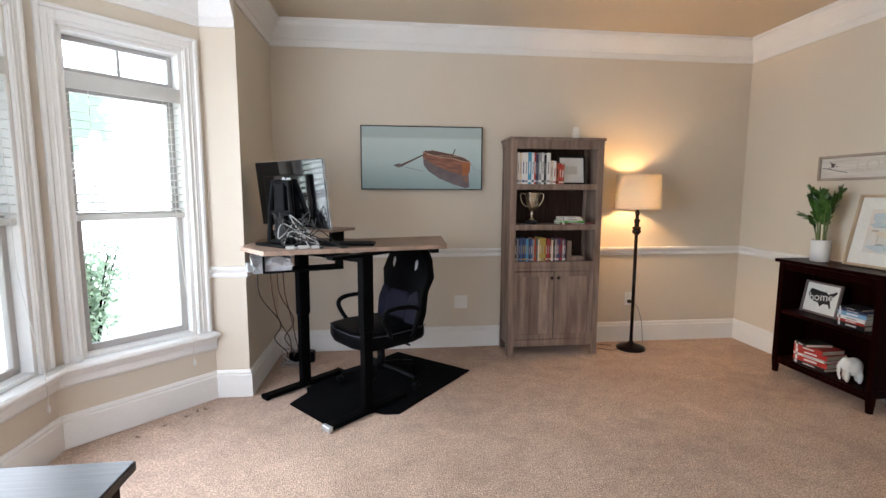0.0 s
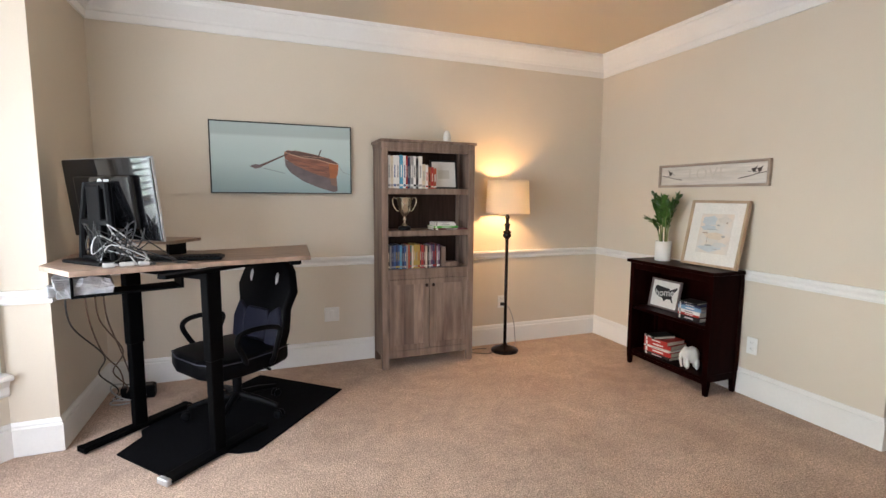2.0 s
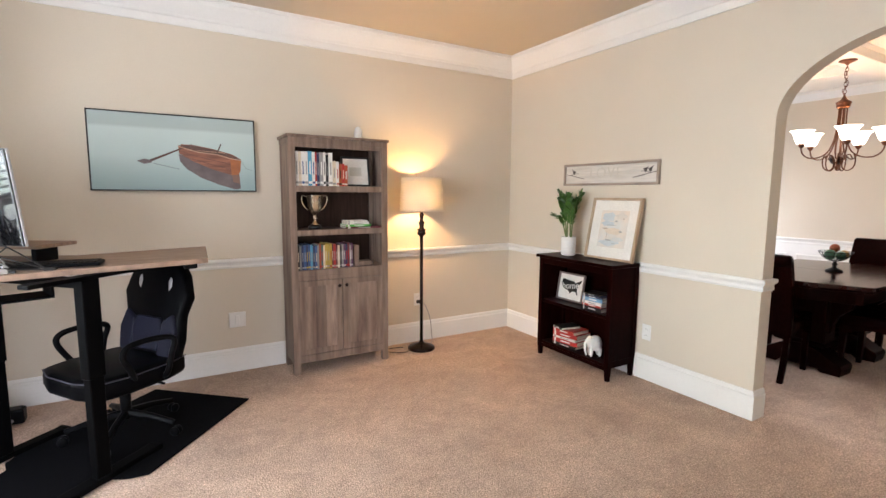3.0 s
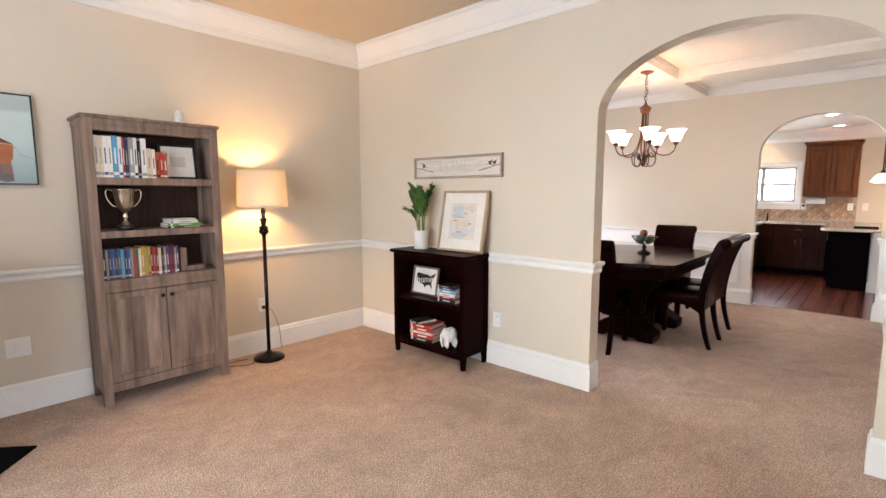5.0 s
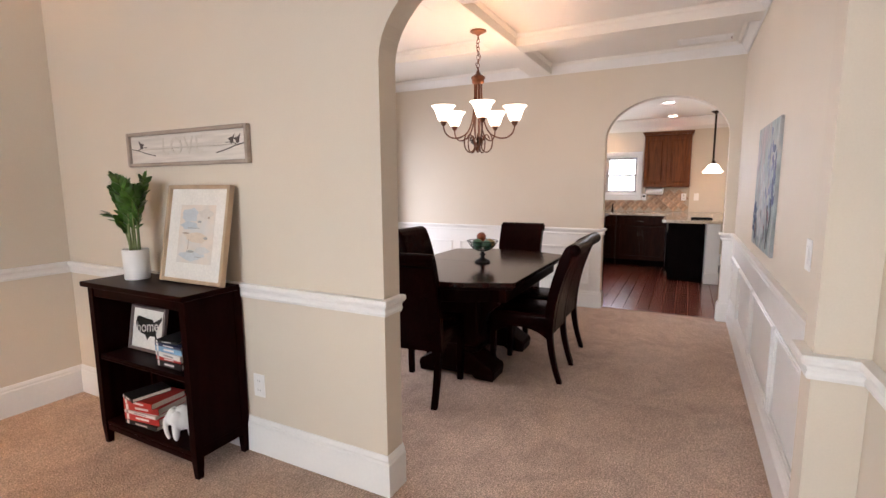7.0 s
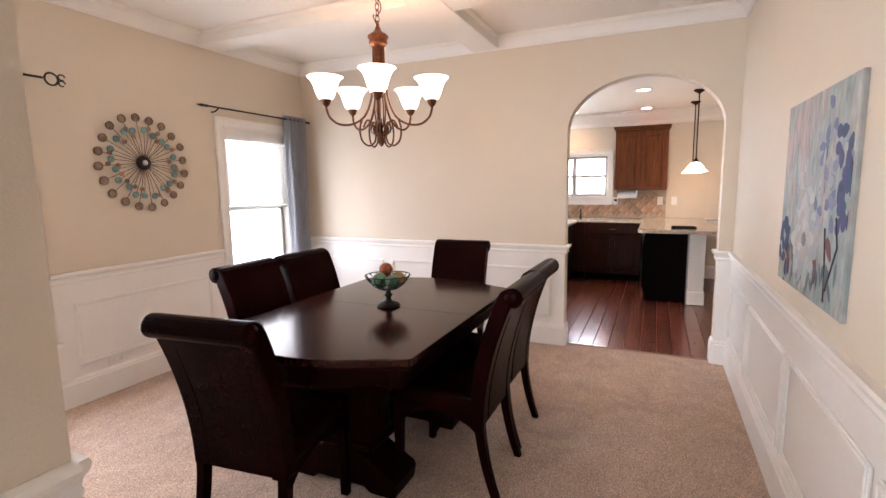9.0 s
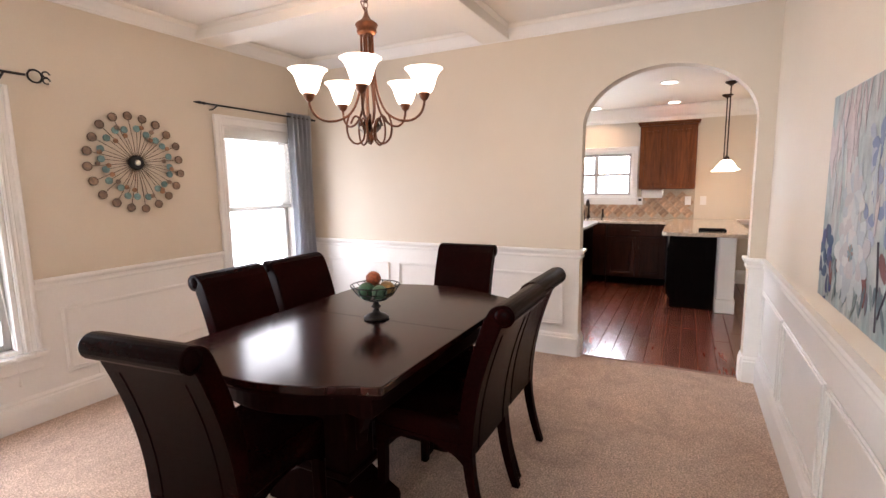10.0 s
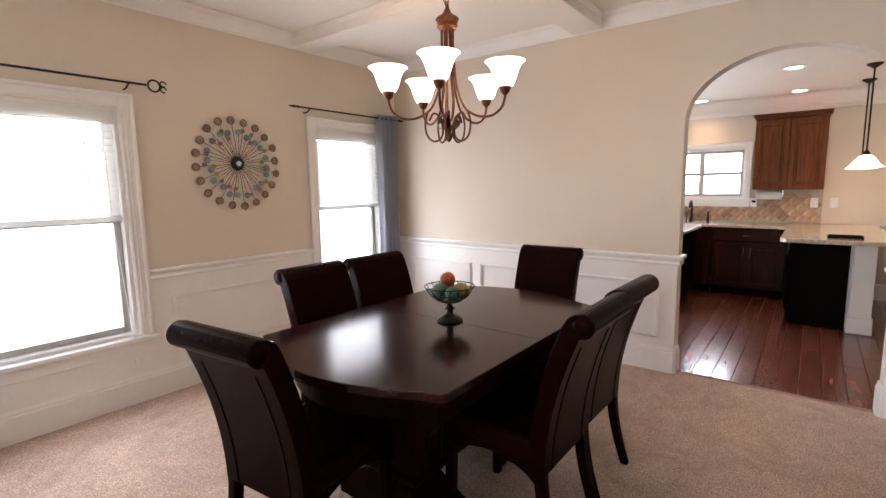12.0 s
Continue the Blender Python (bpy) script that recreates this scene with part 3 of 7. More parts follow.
def blind(m, w, z_top, z_bottom, tilt, group):
    """A two-inch slat blind let down to z_bottom."""
    e = thing("window_blind", m, "white slatted window blind let down half way", "blind", group)
    part("headrail", box(-w / 2, w / 2, 0.005, 0.055, z_top - 0.055, z_top, 0.004), BLIND, e)
    part("valance", box(-w / 2 - 0.004, w / 2 + 0.004, -0.004, 0.004, z_top - 0.075, z_top + 0.004, 0.003), BLIND, e)
    n = int((z_top - 0.09 - z_bottom) / 0.043)
    key = (round(w, 3), tilt)
    if key not in slat_mesh:
        b = box(-w / 2, w / 2, -0.024, 0.024, -0.0014, 0.0014)
        b.transform(Matrix.Rotation(radians(tilt), 4, "X"))
        slat_mesh[key] = bpy.data.meshes.new("slat")
        b.to_mesh(slat_mesh[key])
        b.free()
        slat_mesh[key].materials.append(BLIND)
    for i in range(n):
        o = new("slat", slat_mesh[key])
        o.parent = e
        o.location = (0, 0.03, z_top - 0.10 - i * 0.043)
    part("bottom_rail", box(-w / 2, w / 2, 0.006, 0.054, z_bottom - 0.012, z_bottom + 0.022, 0.005), BLIND, e)
    for x in (-w * 0.33, w * 0.33):
        part("ladder_cord", box(x - 0.002, x + 0.002, 0.003, 0.005, z_bottom, z_top - 0.05), BLIND, e)
    x = w / 2 - 0.06
    part("pull_cord", tube(spline([(x, 0.0, z_top - 0.05), (x + 0.004, -0.004, z_bottom), (x + 0.02, -0.006, z_bottom - 0.3), (x + 0.025, -0.07, z_bottom - 0.72), (x + 0.03, -0.07, z_bottom - 0.9)]), 0.0022, 6), BLIND, e)
    part("tassel", lathe([(0.003, 0.03), (0.008, 0.02), (0.01, 0.0), (0.006, -0.01)], 10), BLIND, e).location = (x + 0.03, -0.07, z_bottom - 0.92)
    return e


def bay_window(a, b, s, w, number):
    m = on_wall(a, b, s, WIN_Z0)
    window(m, w, WIN_Z1 - WIN_Z0, 0.24, 0.07, 0.085, number, 0.515)
    blind(m @ Matrix.Translation((0, 0.0, 0)), w - 0.05, 1.50, 0.755, 8, "bay blinds")


bay_window(BAY_B, BAY_C, 0.415, 0.6, 1)
bay_window(BAY_C, (BAY_C[0], 1.0), 0.85, 1.46, 2)
window(on_wall((BAY_C[0], 1.0), (-1.0, 0.4), 0.415, WIN_Z0), 0.6, WIN_Z1 - WIN_Z0, 0.24, 0.07, 0.085, 3, 0.515)
w1c, w2c = (W1X[0] + W1X[1]) / 2, (W2X[0] + W2X[1]) / 2
for i, (c, w) in enumerate(((w1c, W1X[1] - W1X[0]), (w2c, W2X[1] - W2X[0]))):
    m = on_wall(N0, N1, DIN_X1 - c, 0.45)
    m.translation.y = DIN_Y1
    window(m, w, 1.45, 0.0, 0.06, 0.085, 4 + i, 0.52)
    blind(m, w - 0.05, 1.425, 0.76, 62, "dining blinds")
window(on_wall((KIT_X1, -1.5), (KIT_X1, 4.2), (KW[0] + KW[1]) / 2 + 1.5, KW[2]), KW[1] - KW[0], KW[3] - KW[2], 0.0, 0.04, 0.07, 6, 0.5)
bm = box(-0.03, 0.03, 0.05, 0.13, 0.02, KW[3] - KW[2] - 0.02, 0.004)
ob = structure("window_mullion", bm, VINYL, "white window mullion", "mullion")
ob.matrix_world = on_wall((KIT_X1, -1.5), (KIT_X1, 4.2), (KW[0] + KW[1]) / 2 + 1.5, KW[2])
# unseen window behind the start, invented for the foyer fill lamp
window(on_wall((-1.0, -3.0), (3.6, -3.0), 2.0, 0.3), 1.6, 2.0, 0, 0.05, 0.085, 7, 0.5)
# made-up window on the unseen kitchen side, added with its fill lamp
window(on_wall((KIT_X1, 4.0), (DIN_X1 + 0.12, 4.0), 2.15, 0.4), 1.3, 1.6, 0, 0.05, 0.085, 8, 0.5)
# bay stool that joins the windows, with its apron
bay_line = [(BAY_B[0] + 0.0, PIER_Y), BAY_C, (BAY_C[0], 1.0), (-1.0, 0.4)]
moulding("bay_sill", [bay_line], [(0.0, 0.428), (0.068, 0.428), (0.075, 0.436), (0.075, 0.448), (0.068, 0.456), (0.0, 0.456)], "white continuous sill round the bay", "window sill")
moulding("bay_apron", [bay_line], [(0.0, 0.335), (0.014, 0.335), (0.024, 0.35), (0.02, 0.385), (0.034, 0.415), (0.034, 0.4275), (0.0, 0.4275)], "white moulded apron under the bay sill", "apron")

# outside: glowing distance, pale ground added to look overexposed, and a shrub
PALE_GROUND = mat("pale_ground", (0.62, 0.61, 0.58), 0.9, scale=30, amount=0.1, big=0.7, big_amount=0.08)
structure("driveway", box(-13, -1.9, -9, 16, -0.47, -0.445), PALE_GROUND, "pale ground added outside the bay to look overexposed", "driveway")
structure("path_north", box(-1.9, 20, 4.6, 12, -0.47, -0.445), PALE_GROUND, "pale ground added beside the house to look overexposed", "path")
# backdrop panels glow in place of the overexposed daylight outdoors
HAZE = glow("glowing_haze", (0.93, 0.97, 1.0), 1.7)
HAZE_EAST = glow("glowing_sky_haze", (0.88, 0.94, 1.0), 4.0)
HAZE_GREEN = glow("glowing_lawn_haze", (0.90, 1.0, 0.88), 1.6)
# far pale trees on the distance
_nt = HAZE.node_tree
_pb = _nt.nodes["Principled BSDF"]
_tc = _nt.nodes.new("ShaderNodeTexCoord")
_sep = _nt.nodes.new("ShaderNodeSeparateXYZ")
_nt.links.new(_tc.outputs["Object"], _sep.inputs[0])
_nz = _nt.nodes.new("ShaderNodeTexNoise")
_nz.inputs["Scale"].default_value, _nz.inputs["Detail"].default_value = 2.6, 7
_nt.links.new(_tc.outputs["Object"], _nz.inputs["Vector"])


def _fade(socket, lo, hi):
    r = _nt.nodes.new("ShaderNodeMapRange")
    r.interpolation_type = "SMOOTHSTEP"
    r.inputs["From Min"].default_value, r.inputs["From Max"].default_value = lo, hi
    _nt.links.new(socket, r.inputs["Value"])
    return r.outputs["Result"]


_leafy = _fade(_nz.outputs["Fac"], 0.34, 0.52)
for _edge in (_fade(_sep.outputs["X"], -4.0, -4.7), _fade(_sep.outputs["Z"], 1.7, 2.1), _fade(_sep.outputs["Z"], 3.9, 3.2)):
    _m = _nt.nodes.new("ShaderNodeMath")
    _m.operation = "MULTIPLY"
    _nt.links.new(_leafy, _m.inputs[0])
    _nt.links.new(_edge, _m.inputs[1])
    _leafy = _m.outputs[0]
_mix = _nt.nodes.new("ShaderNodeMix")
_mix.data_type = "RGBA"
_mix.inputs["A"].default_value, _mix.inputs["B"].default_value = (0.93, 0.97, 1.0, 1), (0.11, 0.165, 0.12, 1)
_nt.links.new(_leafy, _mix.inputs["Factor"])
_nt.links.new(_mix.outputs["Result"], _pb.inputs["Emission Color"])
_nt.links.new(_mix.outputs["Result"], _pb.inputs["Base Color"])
structure("backdrop_north", box(-13, 22, 9.0, 9.05, -0.45, 9.0), HAZE, "glowing backdrop panel for the overexposed distance", "backdrop")
structure("backdrop_east", box(14.0, 14.05, -3, 8, -0.45, 6.0), HAZE_EAST, "glowing backdrop panel for the overexposed distance", "backdrop")
structure("backdrop_west", box(-13.05, -13.0, -8, 16, -0.45, 9.0), HAZE_GREEN, "glowing backdrop panel for the overexposed distance", "backdrop")

# ---- office things ----
def rows_of(points, radius, n=8):
    return tube(spline(points, 6), radius, n)


LEAF_OUT = mat("shrub_leaf", (0.12, 0.17, 0.10), 0.6, scale=8, amount=0.4)
_nt = LEAF_OUT.node_tree
_tr = _nt.nodes.new("ShaderNodeBsdfTranslucent")
_tr.inputs["Color"].default_value = (0.52, 0.64, 0.50, 1)
_mx = _nt.nodes.new("ShaderNodeMixShader")
_mx.inputs["Fac"].default_value = 0.6
_nt.links.new(_nt.nodes["Principled BSDF"].outputs["BSDF"], _mx.inputs[1])
_nt.links.new(_tr.outputs["BSDF"], _mx.inputs[2])
_nt.links.new(_mx.outputs["Shader"], _nt.nodes["Material Output"].inputs["Surface"])

def shrub(x, y, z, h, r):
    e = thing("shrub", Matrix.Translation((x, y, z)), "leafy green garden shrub outside the bay window", "shrub")
    rnd = random.Random(5)
    stems, leaves = bmesh.new(), bmesh.new()
    for i in range(16):
        a, lean = rnd.uniform(0, 6.28), rnd.uniform(0.2, 1.0) * r
        tip = Vector((lean * math.cos(a), lean * math.sin(a), h * rnd.uniform(0.6, 1.0)))
        tube([(0.03 * math.cos(a), 0.03 * math.sin(a), 0), tip * 0.5 + Vector((0, 0, 0.1)), tip], 0.012, 5, stems, 0.004)
        for k in range(110):
            t = rnd.uniform(0.3, 1.05)
            c = tip * t + Vector((rnd.gauss(0, 0.09), rnd.gauss(0, 0.09), rnd.gauss(0, 0.08)))
            d = Vector((rnd.gauss(0, 1), rnd.gauss(0, 1), rnd.gauss(0, 0.6))).normalized()
            s = d.cross(Vector((rnd.gauss(0, 1), rnd.gauss(0, 1), 1))).normalized()
            l, w = rnd.uniform(0.05, 0.09), rnd.uniform(0.015, 0.028)
            v = [leaves.verts.new(p) for p in (c, c + d * l * 0.5 + s * w, c + d * l, c + d * l * 0.5 - s * w)]
            leaves.faces.new(v)
    part("stem_cluster", stems, ESPRESSO, e)
    part("foliage", leaves, LEAF_OUT, e)
    return e


shrub(-3.02, 5.45, -0.45, 1.38, 0.30)

# tall bookcase
BCX, BCW = 1.503, 0.776
BC = Matrix.Translation((BCX, 3.865, 0))


def tall_bookcase():
    e = thing("tall_bookcase", BC, "grey-washed wooden bookcase with three open shelves and two doors", "bookcase")
    w, d = BCW, 0.30
    for s in (-1, 1):
        x0, x1 = sorted((s * (w / 2 - 0.052), s * (w / 2)))
        part("front_post", box(x0, x1, 0.0, 0.045, 0.0, 1.745, 0.003), GREYWOOD, e)
        part("back_post", box(x0 + 0.004, x1 - 0.004, d - 0.04, d, 0.0, 1.745, 0.003), GREYWOOD, e)
        y0, y1 = sorted((s * (w / 2 - 0.024), s * (w / 2 - 0.006)))
        part("side_panel", box(y0, y1, 0.0455, d - 0.041, 0.085, 1.745, 0.001), GREYWOOD, e)
    part("back_panel", box(-w / 2 + 0.026, w / 2 - 0.026, d - 0.012, d - 0.004, 0.10, 1.74), BACKWOOD, e, "brown back board darkened for the shade inside the shelves")
    part("top_board", box(-w / 2 - 0.012, w / 2 + 0.012, -0.014, d + 0.004, 1.784, 1.806, 0.004), GREYWOOD, e)
    part("frieze", box(-w / 2, w / 2, 0.001, d, 1.7455, 1.7835, 0.002), GREYWOOD, e)
    part("top_rail", box(-w / 2 + 0.0525, w / 2 - 0.0525, 0.003, 0.025, 1.715, 1.745, 0.002), GREYWOOD, e)
    for z0, z1 in ((1.39, 1.435), (1.062, 1.105), (0.755, 0.80)):
        part("shelf", box(-w / 2 + 0.026, w / 2 - 0.026, 0.004, d - 0.013, z0, z1, 0.002), GREYWOOD, e)
    part("bottom_rail", box(-w / 2 + 0.0525, w / 2 - 0.0525, 0.002, 0.026, 0.085, 0.142, 0.002), GREYWOOD, e)
    part("bottom_board", box(-w / 2 + 0.026, w / 2 - 0.026, 0.027, d - 0.013, 0.11, 0.13), GREYWOOD, e)
    part("door_rail", box(-w / 2 + 0.0525, w / 2 - 0.0525, 0.002, 0.026, 0.722, 0.7545, 0.002), GREYWOOD, e)
    for s in (-1, 1):
        x0, x1 = sorted((s * 0.003, s * (w / 2 - 0.054)))
        door = part("door", frame_bars(x0, x1, 0.146, 0.718, 0.042, 0.001, 0.022, 0.002), GREYWOOD, e)
        # three boards of the door panel
        dw = (x1 - x0 - 0.084) / 3
        for k in range(3):
            part("panel_board", box(x0 + 0.042 + k * dw + 0.0004, x0 + 0.042 + (k + 1) * dw - 0.0004, 0.009, 0.018, 0.188, 0.676, 0.001), BOARDWOOD, door)
        knob = part("knob", lathe([(0.006, 0.0), (0.006, 0.012), (0.013, 0.016), (0.014, 0.022), (0.010, 0.027)], 14), BRONZE, door, "dark bronze knob", True)
        knob.matrix_local = Matrix.Translation((s * 0.028, 0.001, 0.668)) @ Matrix.Rotation(radians(90), 4, "X")
    return e


BOARDWOOD = mat("grey_oak_boards", (0.32, 0.235, 0.185), 0.6, scale=22, amount=0.26, bump=0.0006, big=5.5, big_amount=0.28, stretch=(2.2, 2.2, 0.28), second=(0.12, 0.08, 0.062), spread=0.22, spec=0.25)
# brown back board, its colour darkened for the shade between the shelves
BACKWOOD = mat("shaded_oak_backboard", (0.038, 0.020, 0.014), 0.65, scale=20, amount=0.3, big=3, big_amount=0.25, stretch=(2.6, 2.6, 0.2), spec=0.2)
BRONZE = mat("dark_bronze", (0.035, 0.02, 0.014), 0.35, 0.8, scale=60, amount=0.3)
tall_bookcase()

_paints = {}


def paint(rgb, rough=0.5):
    key = (rgb, rough)
    if key not in _paints:
        _paints[key] = mat("paint_%d" % len(_paints), rgb, rough, scale=80, amount=0.06, big=8, big_amount=0.05)
    return _paints[key]


PAPER = mat("page_block", (0.75, 0.70, 0.60), 0.8, scale=400, amount=0.15, stretch=(1, 1, 6))


def book(x, y, z, t, d, h, rgb, label, m=None, lying=False, band=None, group="books on the shelves"):
    """A book: cover boards and spine round a block of pages; upright with its spine to the front, or lying."""
    base = Matrix.Translation((x, y, z)) if m is None else m
    e = thing("book", base, label, "book", group)
    c = 0.002
    bm = box(0, c, 0, d, 0, h, 0.0006)
    box(t - c, t, 0, d, 0, h, 0.0006, bm)
    box(c, t - c, 0, 0.003, 0, h, 0.0006, bm)
    part("cover", bm, paint(rgb), e)
    part("page_block", box(c, t - c, 0.0035, d - 0.004, 0.003, h - 0.003), PAPER, e)
    if band:
        zz = h * 0.45
        part("spine_title", box(t * 0.34, t * 0.66, -0.0008, 0.0005, zz - h * 0.12, zz + h * 0.26), paint(band), e)
        part("spine_band", box(t * 0.06, t * 0.94, -0.0006, 0.0004, h * 0.06, h * 0.13), paint(band), e)
    return e


WHITE, CREAM, RED, ORANGE, BLUE, LBLUE, NAVY, BLACK, GREY, YELLOW, PURPLE, MAROON, TEAL = (
    (0.72, 0.70, 0.67), (0.62, 0.52, 0.38), (0.40, 0.022, 0.016), (0.34, 0.07, 0.022), (0.035, 0.085, 0.22), (0.08, 0.30, 0.47), (0.02, 0.03, 0.09),
    (0.005, 0.0048, 0.0048), (0.28, 0.27, 0.27), (0.42, 0.30, 0.05), (0.10, 0.035, 0.11), (0.12, 0.014, 0.024), (0.03, 0.13, 0.13))


def shelf_row(x, z, items, depth_front, rnd, word):
    for t, h, rgb, band, kind in items:
        book(x, 3.865 + depth_front + rnd.uniform(0, 0.008), z, t, 0.145, h, rgb, "%s upright on the %s shelf" % (kind, word), band=band)
        x += t + 0.0015


rnd = random.Random(3)
SX = BCX - BCW / 2 + 0.055
shelf_row(SX, 1.4355, [(0.022, 0.25, WHITE, GREY, "white paperback book"), (0.02, 0.248, CREAM, GREY, "cream paperback book"), (0.022, 0.25, WHITE, BLUE, "white paperback book"),
          (0.024, 0.25, WHITE, GREY, "white textbook"), (0.028, 0.255, LBLUE, WHITE, "bright blue textbook"), (0.02, 0.25, WHITE, BLUE, "white textbook"),
          (0.012, 0.25, RED, WHITE, "thin red book"), (0.02, 0.24, NAVY, GREY, "navy book"), (0.026, 0.25, GREY, WHITE, "grey binder book"), (0.018, 0.25, WHITE, BLACK, "white book"),
          (0.02, 0.235, BLACK, GREY, "black book"), (0.03, 0.25, WHITE, GREY, "thick white book"), (0.026, 0.19, CREAM, GREY, "beige book"), (0.02, 0.185, WHITE, RED, "off-white book"),
          (0.022, 0.17, ORANGE, BLACK, "orange book"), (0.02, 0.17, RED, CREAM, "red book"), (0.024, 0.16, ORANGE, WHITE, "orange paperback")], 0.02, rnd, "top")
small = []
cols = [BLACK, GREY, NAVY, BLUE, NAVY, BLUE, LBLUE, NAVY, BLUE, GREY, ORANGE, TEAL, CREAM, YELLOW, YELLOW, YELLOW, MAROON, RED, MAROON, CREAM, BLACK, GREY, PURPLE, NAVY, MAROON, GREY, PURPLE]
names = {BLACK: "black", GREY: "grey", NAVY: "navy blue", BLUE: "blue", LBLUE: "light blue", ORANGE: "orange", TEAL: "teal", CREAM: "cream", YELLOW: "yellow", MAROON: "maroon", RED: "red", PURPLE: "purple"}
for c in cols:
    small.append((rnd.uniform(0.012, 0.017), rnd.uniform(0.175, 0.195), c, rnd.choice([WHITE, GREY, GREY, YELLOW, RED, CREAM]), "slim %s disc case" % names[c]))
shelf_row(SX, 0.8005, small, 0.03, rnd, "lower")


def picture_stand(m, w, h, border, frame_mat, mat_mat, inner, label, art=None, thick=0.02):
    """A framed picture: frame, mount, print; x across, z up, its face to -y."""
    e = thing("picture_frame", m, label, "picture frame")
    part("frame", frame_bars(-w / 2, w / 2, 0, h, border, -thick, 0, 0.002), frame_mat, e)
    part("mount", box(-w / 2 + border, w / 2 - border, -thick * 0.45, -0.002, border, h - border), mat_mat, e)
    if inner:
        part("print", box(-inner[0] / 2, inner[0] / 2, -thick * 0.45 - 0.001, -thick * 0.45 + 0.0005, h / 2 - inner[1] / 2, h / 2 + inner[1] / 2), art or paint(CREAM), e)
    return e


PALE = paint((0.76, 0.74, 0.70), 0.7)
picture_stand(Matrix.Translation((1.668, 3.985, 1.4355)) @ Matrix.Rotation(radians(-8), 4, "X"), 0.235, 0.235, 0.014, paint(BLACK, 0.4), PALE, (0.10, 0.07), "black-framed certificate with a wide white mount", paint((0.6, 0.58, 0.52)))
e = thing("bookend", Matrix.Translation((1.652, 3.92, 0.8005)), "grey wooden L-shaped bookend block", "bookend")
part("upright", box(-0.03, 0.012, 0, 0.09, 0, 0.165, 0.003), GREYWOOD, e)
part("foot", box(0.013, 0.13, 0, 0.09, 0, 0.035, 0.003), GREYWOOD, e)

# trophy cup
SILVER = mat("tarnished_silver", (0.62, 0.56, 0.44), 0.22, 1.0, scale=20, amount=0.15)
e = thing("trophy_cup", Matrix.Translation((1.325, 3.965, 1.1055)), "silver trophy cup with two handles on a dark base", "trophy")
part("base", lathe([(0.05, 0), (0.05, 0.02), (0.045, 0.028), (0.03, 0.034)], 24), paint(BLACK, 0.3), e, "black round plinth", True)
part("cup", lathe([(0.034, 0.034), (0.028, 0.045), (0.012, 0.06), (0.011, 0.075), (0.019, 0.085), (0.012, 0.095), (0.014, 0.11), (0.035, 0.13), (0.052, 0.165), (0.058, 0.21), (0.064, 0.255), (0.068, 0.262), (0.062, 0.258), (0.05, 0.19), (0.0, 0.15)], 28, False), SILVER, e, "", True)
for s in (-1, 1):
    part("handle", rows_of([(s * 0.058, 0, 0.245), (s * 0.085, 0, 0.258), (s * 0.098, 0, 0.235), (s * 0.088, 0, 0.19), (s * 0.062, 0, 0.155), (s * 0.043, 0, 0.148)], 0.005), SILVER, e, "", True)


def lying_book(x, y, z, w, d, t, rgb, turn, label, group, band=WHITE):
    # spine to the viewer: the upright book laid on its side
    m = Matrix.Translation((x, y, z)) @ Matrix.Rotation(radians(turn), 4, "Z") @ Matrix(((0, 0, 1, 0), (0, 1, 0, 0), (-1, 0, 0, t), (0, 0, 0, 1)))
    return book(0, 0, 0, t, d, w, rgb, label, m=m, band=band, group=group)


lying_book(1.55, 3.90, 1.1055, 0.29, 0.17, 0.012, MAROON, -2, "thin dark red book lying on the shelf", "middle shelf books")
lying_book(1.555, 3.905, 1.118, 0.21, 0.15, 0.018, (0.10, 0.42, 0.07), 2, "green-spined book lying on a red one", "middle shelf books")
lying_book(1.56, 3.905, 1.1365, 0.185, 0.14, 0.018, WHITE, -1, "white book lying on top of the pile", "middle shelf books", GREY)
lying_book(1.565, 3.91, 1.155, 0.17, 0.13, 0.012, WHITE, 1, "thin white book on top of the pile", "middle shelf books", GREY)
e = thing("diffuser", Matrix.Translation((1.69, 3.98, 1.806)), "small white egg-shaped diffuser on the bookcase", "diffuser")
part("body", lathe([(0.026, 0), (0.03, 0.01), (0.031, 0.05), (0.026, 0.08), (0.014, 0.098), (0.004, 0.102)], 24), paint(WHITE, 0.35), e, "", True)
part("base", lathe([(0.028, 0), (0.028, 0.004)], 24), paint(GREY), e)

# floor lamp
DARKLAMP = mat("oil_rubbed_bronze", (0.007, 0.0025, 0.002), 0.25, 0.0, scale=40, amount=0.3, spec=0.2)
SHADE = bpy.data.materials.new("linen_shade")
SHADE.use_nodes = True
nt = SHADE.node_tree
pb = nt.nodes["Principled BSDF"]
tr = nt.nodes.new("ShaderNodeBsdfTranslucent")
mx = nt.nodes.new("ShaderNodeMixShader")
mx.inputs["Fac"].default_value = 0.4
nz = nt.nodes.new("ShaderNodeTexNoise")
nz.inputs["Scale"].default_value = 300
rp = nt.nodes.new("ShaderNodeValToRGB")
rp.color_ramp.elements[0].color, rp.color_ramp.elements[1].color = (0.66, 0.60, 0.50, 1), (0.78, 0.73, 0.63, 1)
nt.links.new(nz.outputs["Fac"], rp.inputs["Fac"])
nt.links.new(rp.outputs["Color"], pb.inputs["Base Color"])
nt.links.new(rp.outputs["Color"], tr.inputs["Color"])
pb.inputs["Roughness"].default_value = 0.9
nt.links.new(pb.outputs["BSDF"], mx.inputs[1])
nt.links.new(tr.outputs["BSDF"], mx.inputs[2])
nt.links.new(mx.outputs["Shader"], nt.nodes["Material Output"].inputs["Surface"])
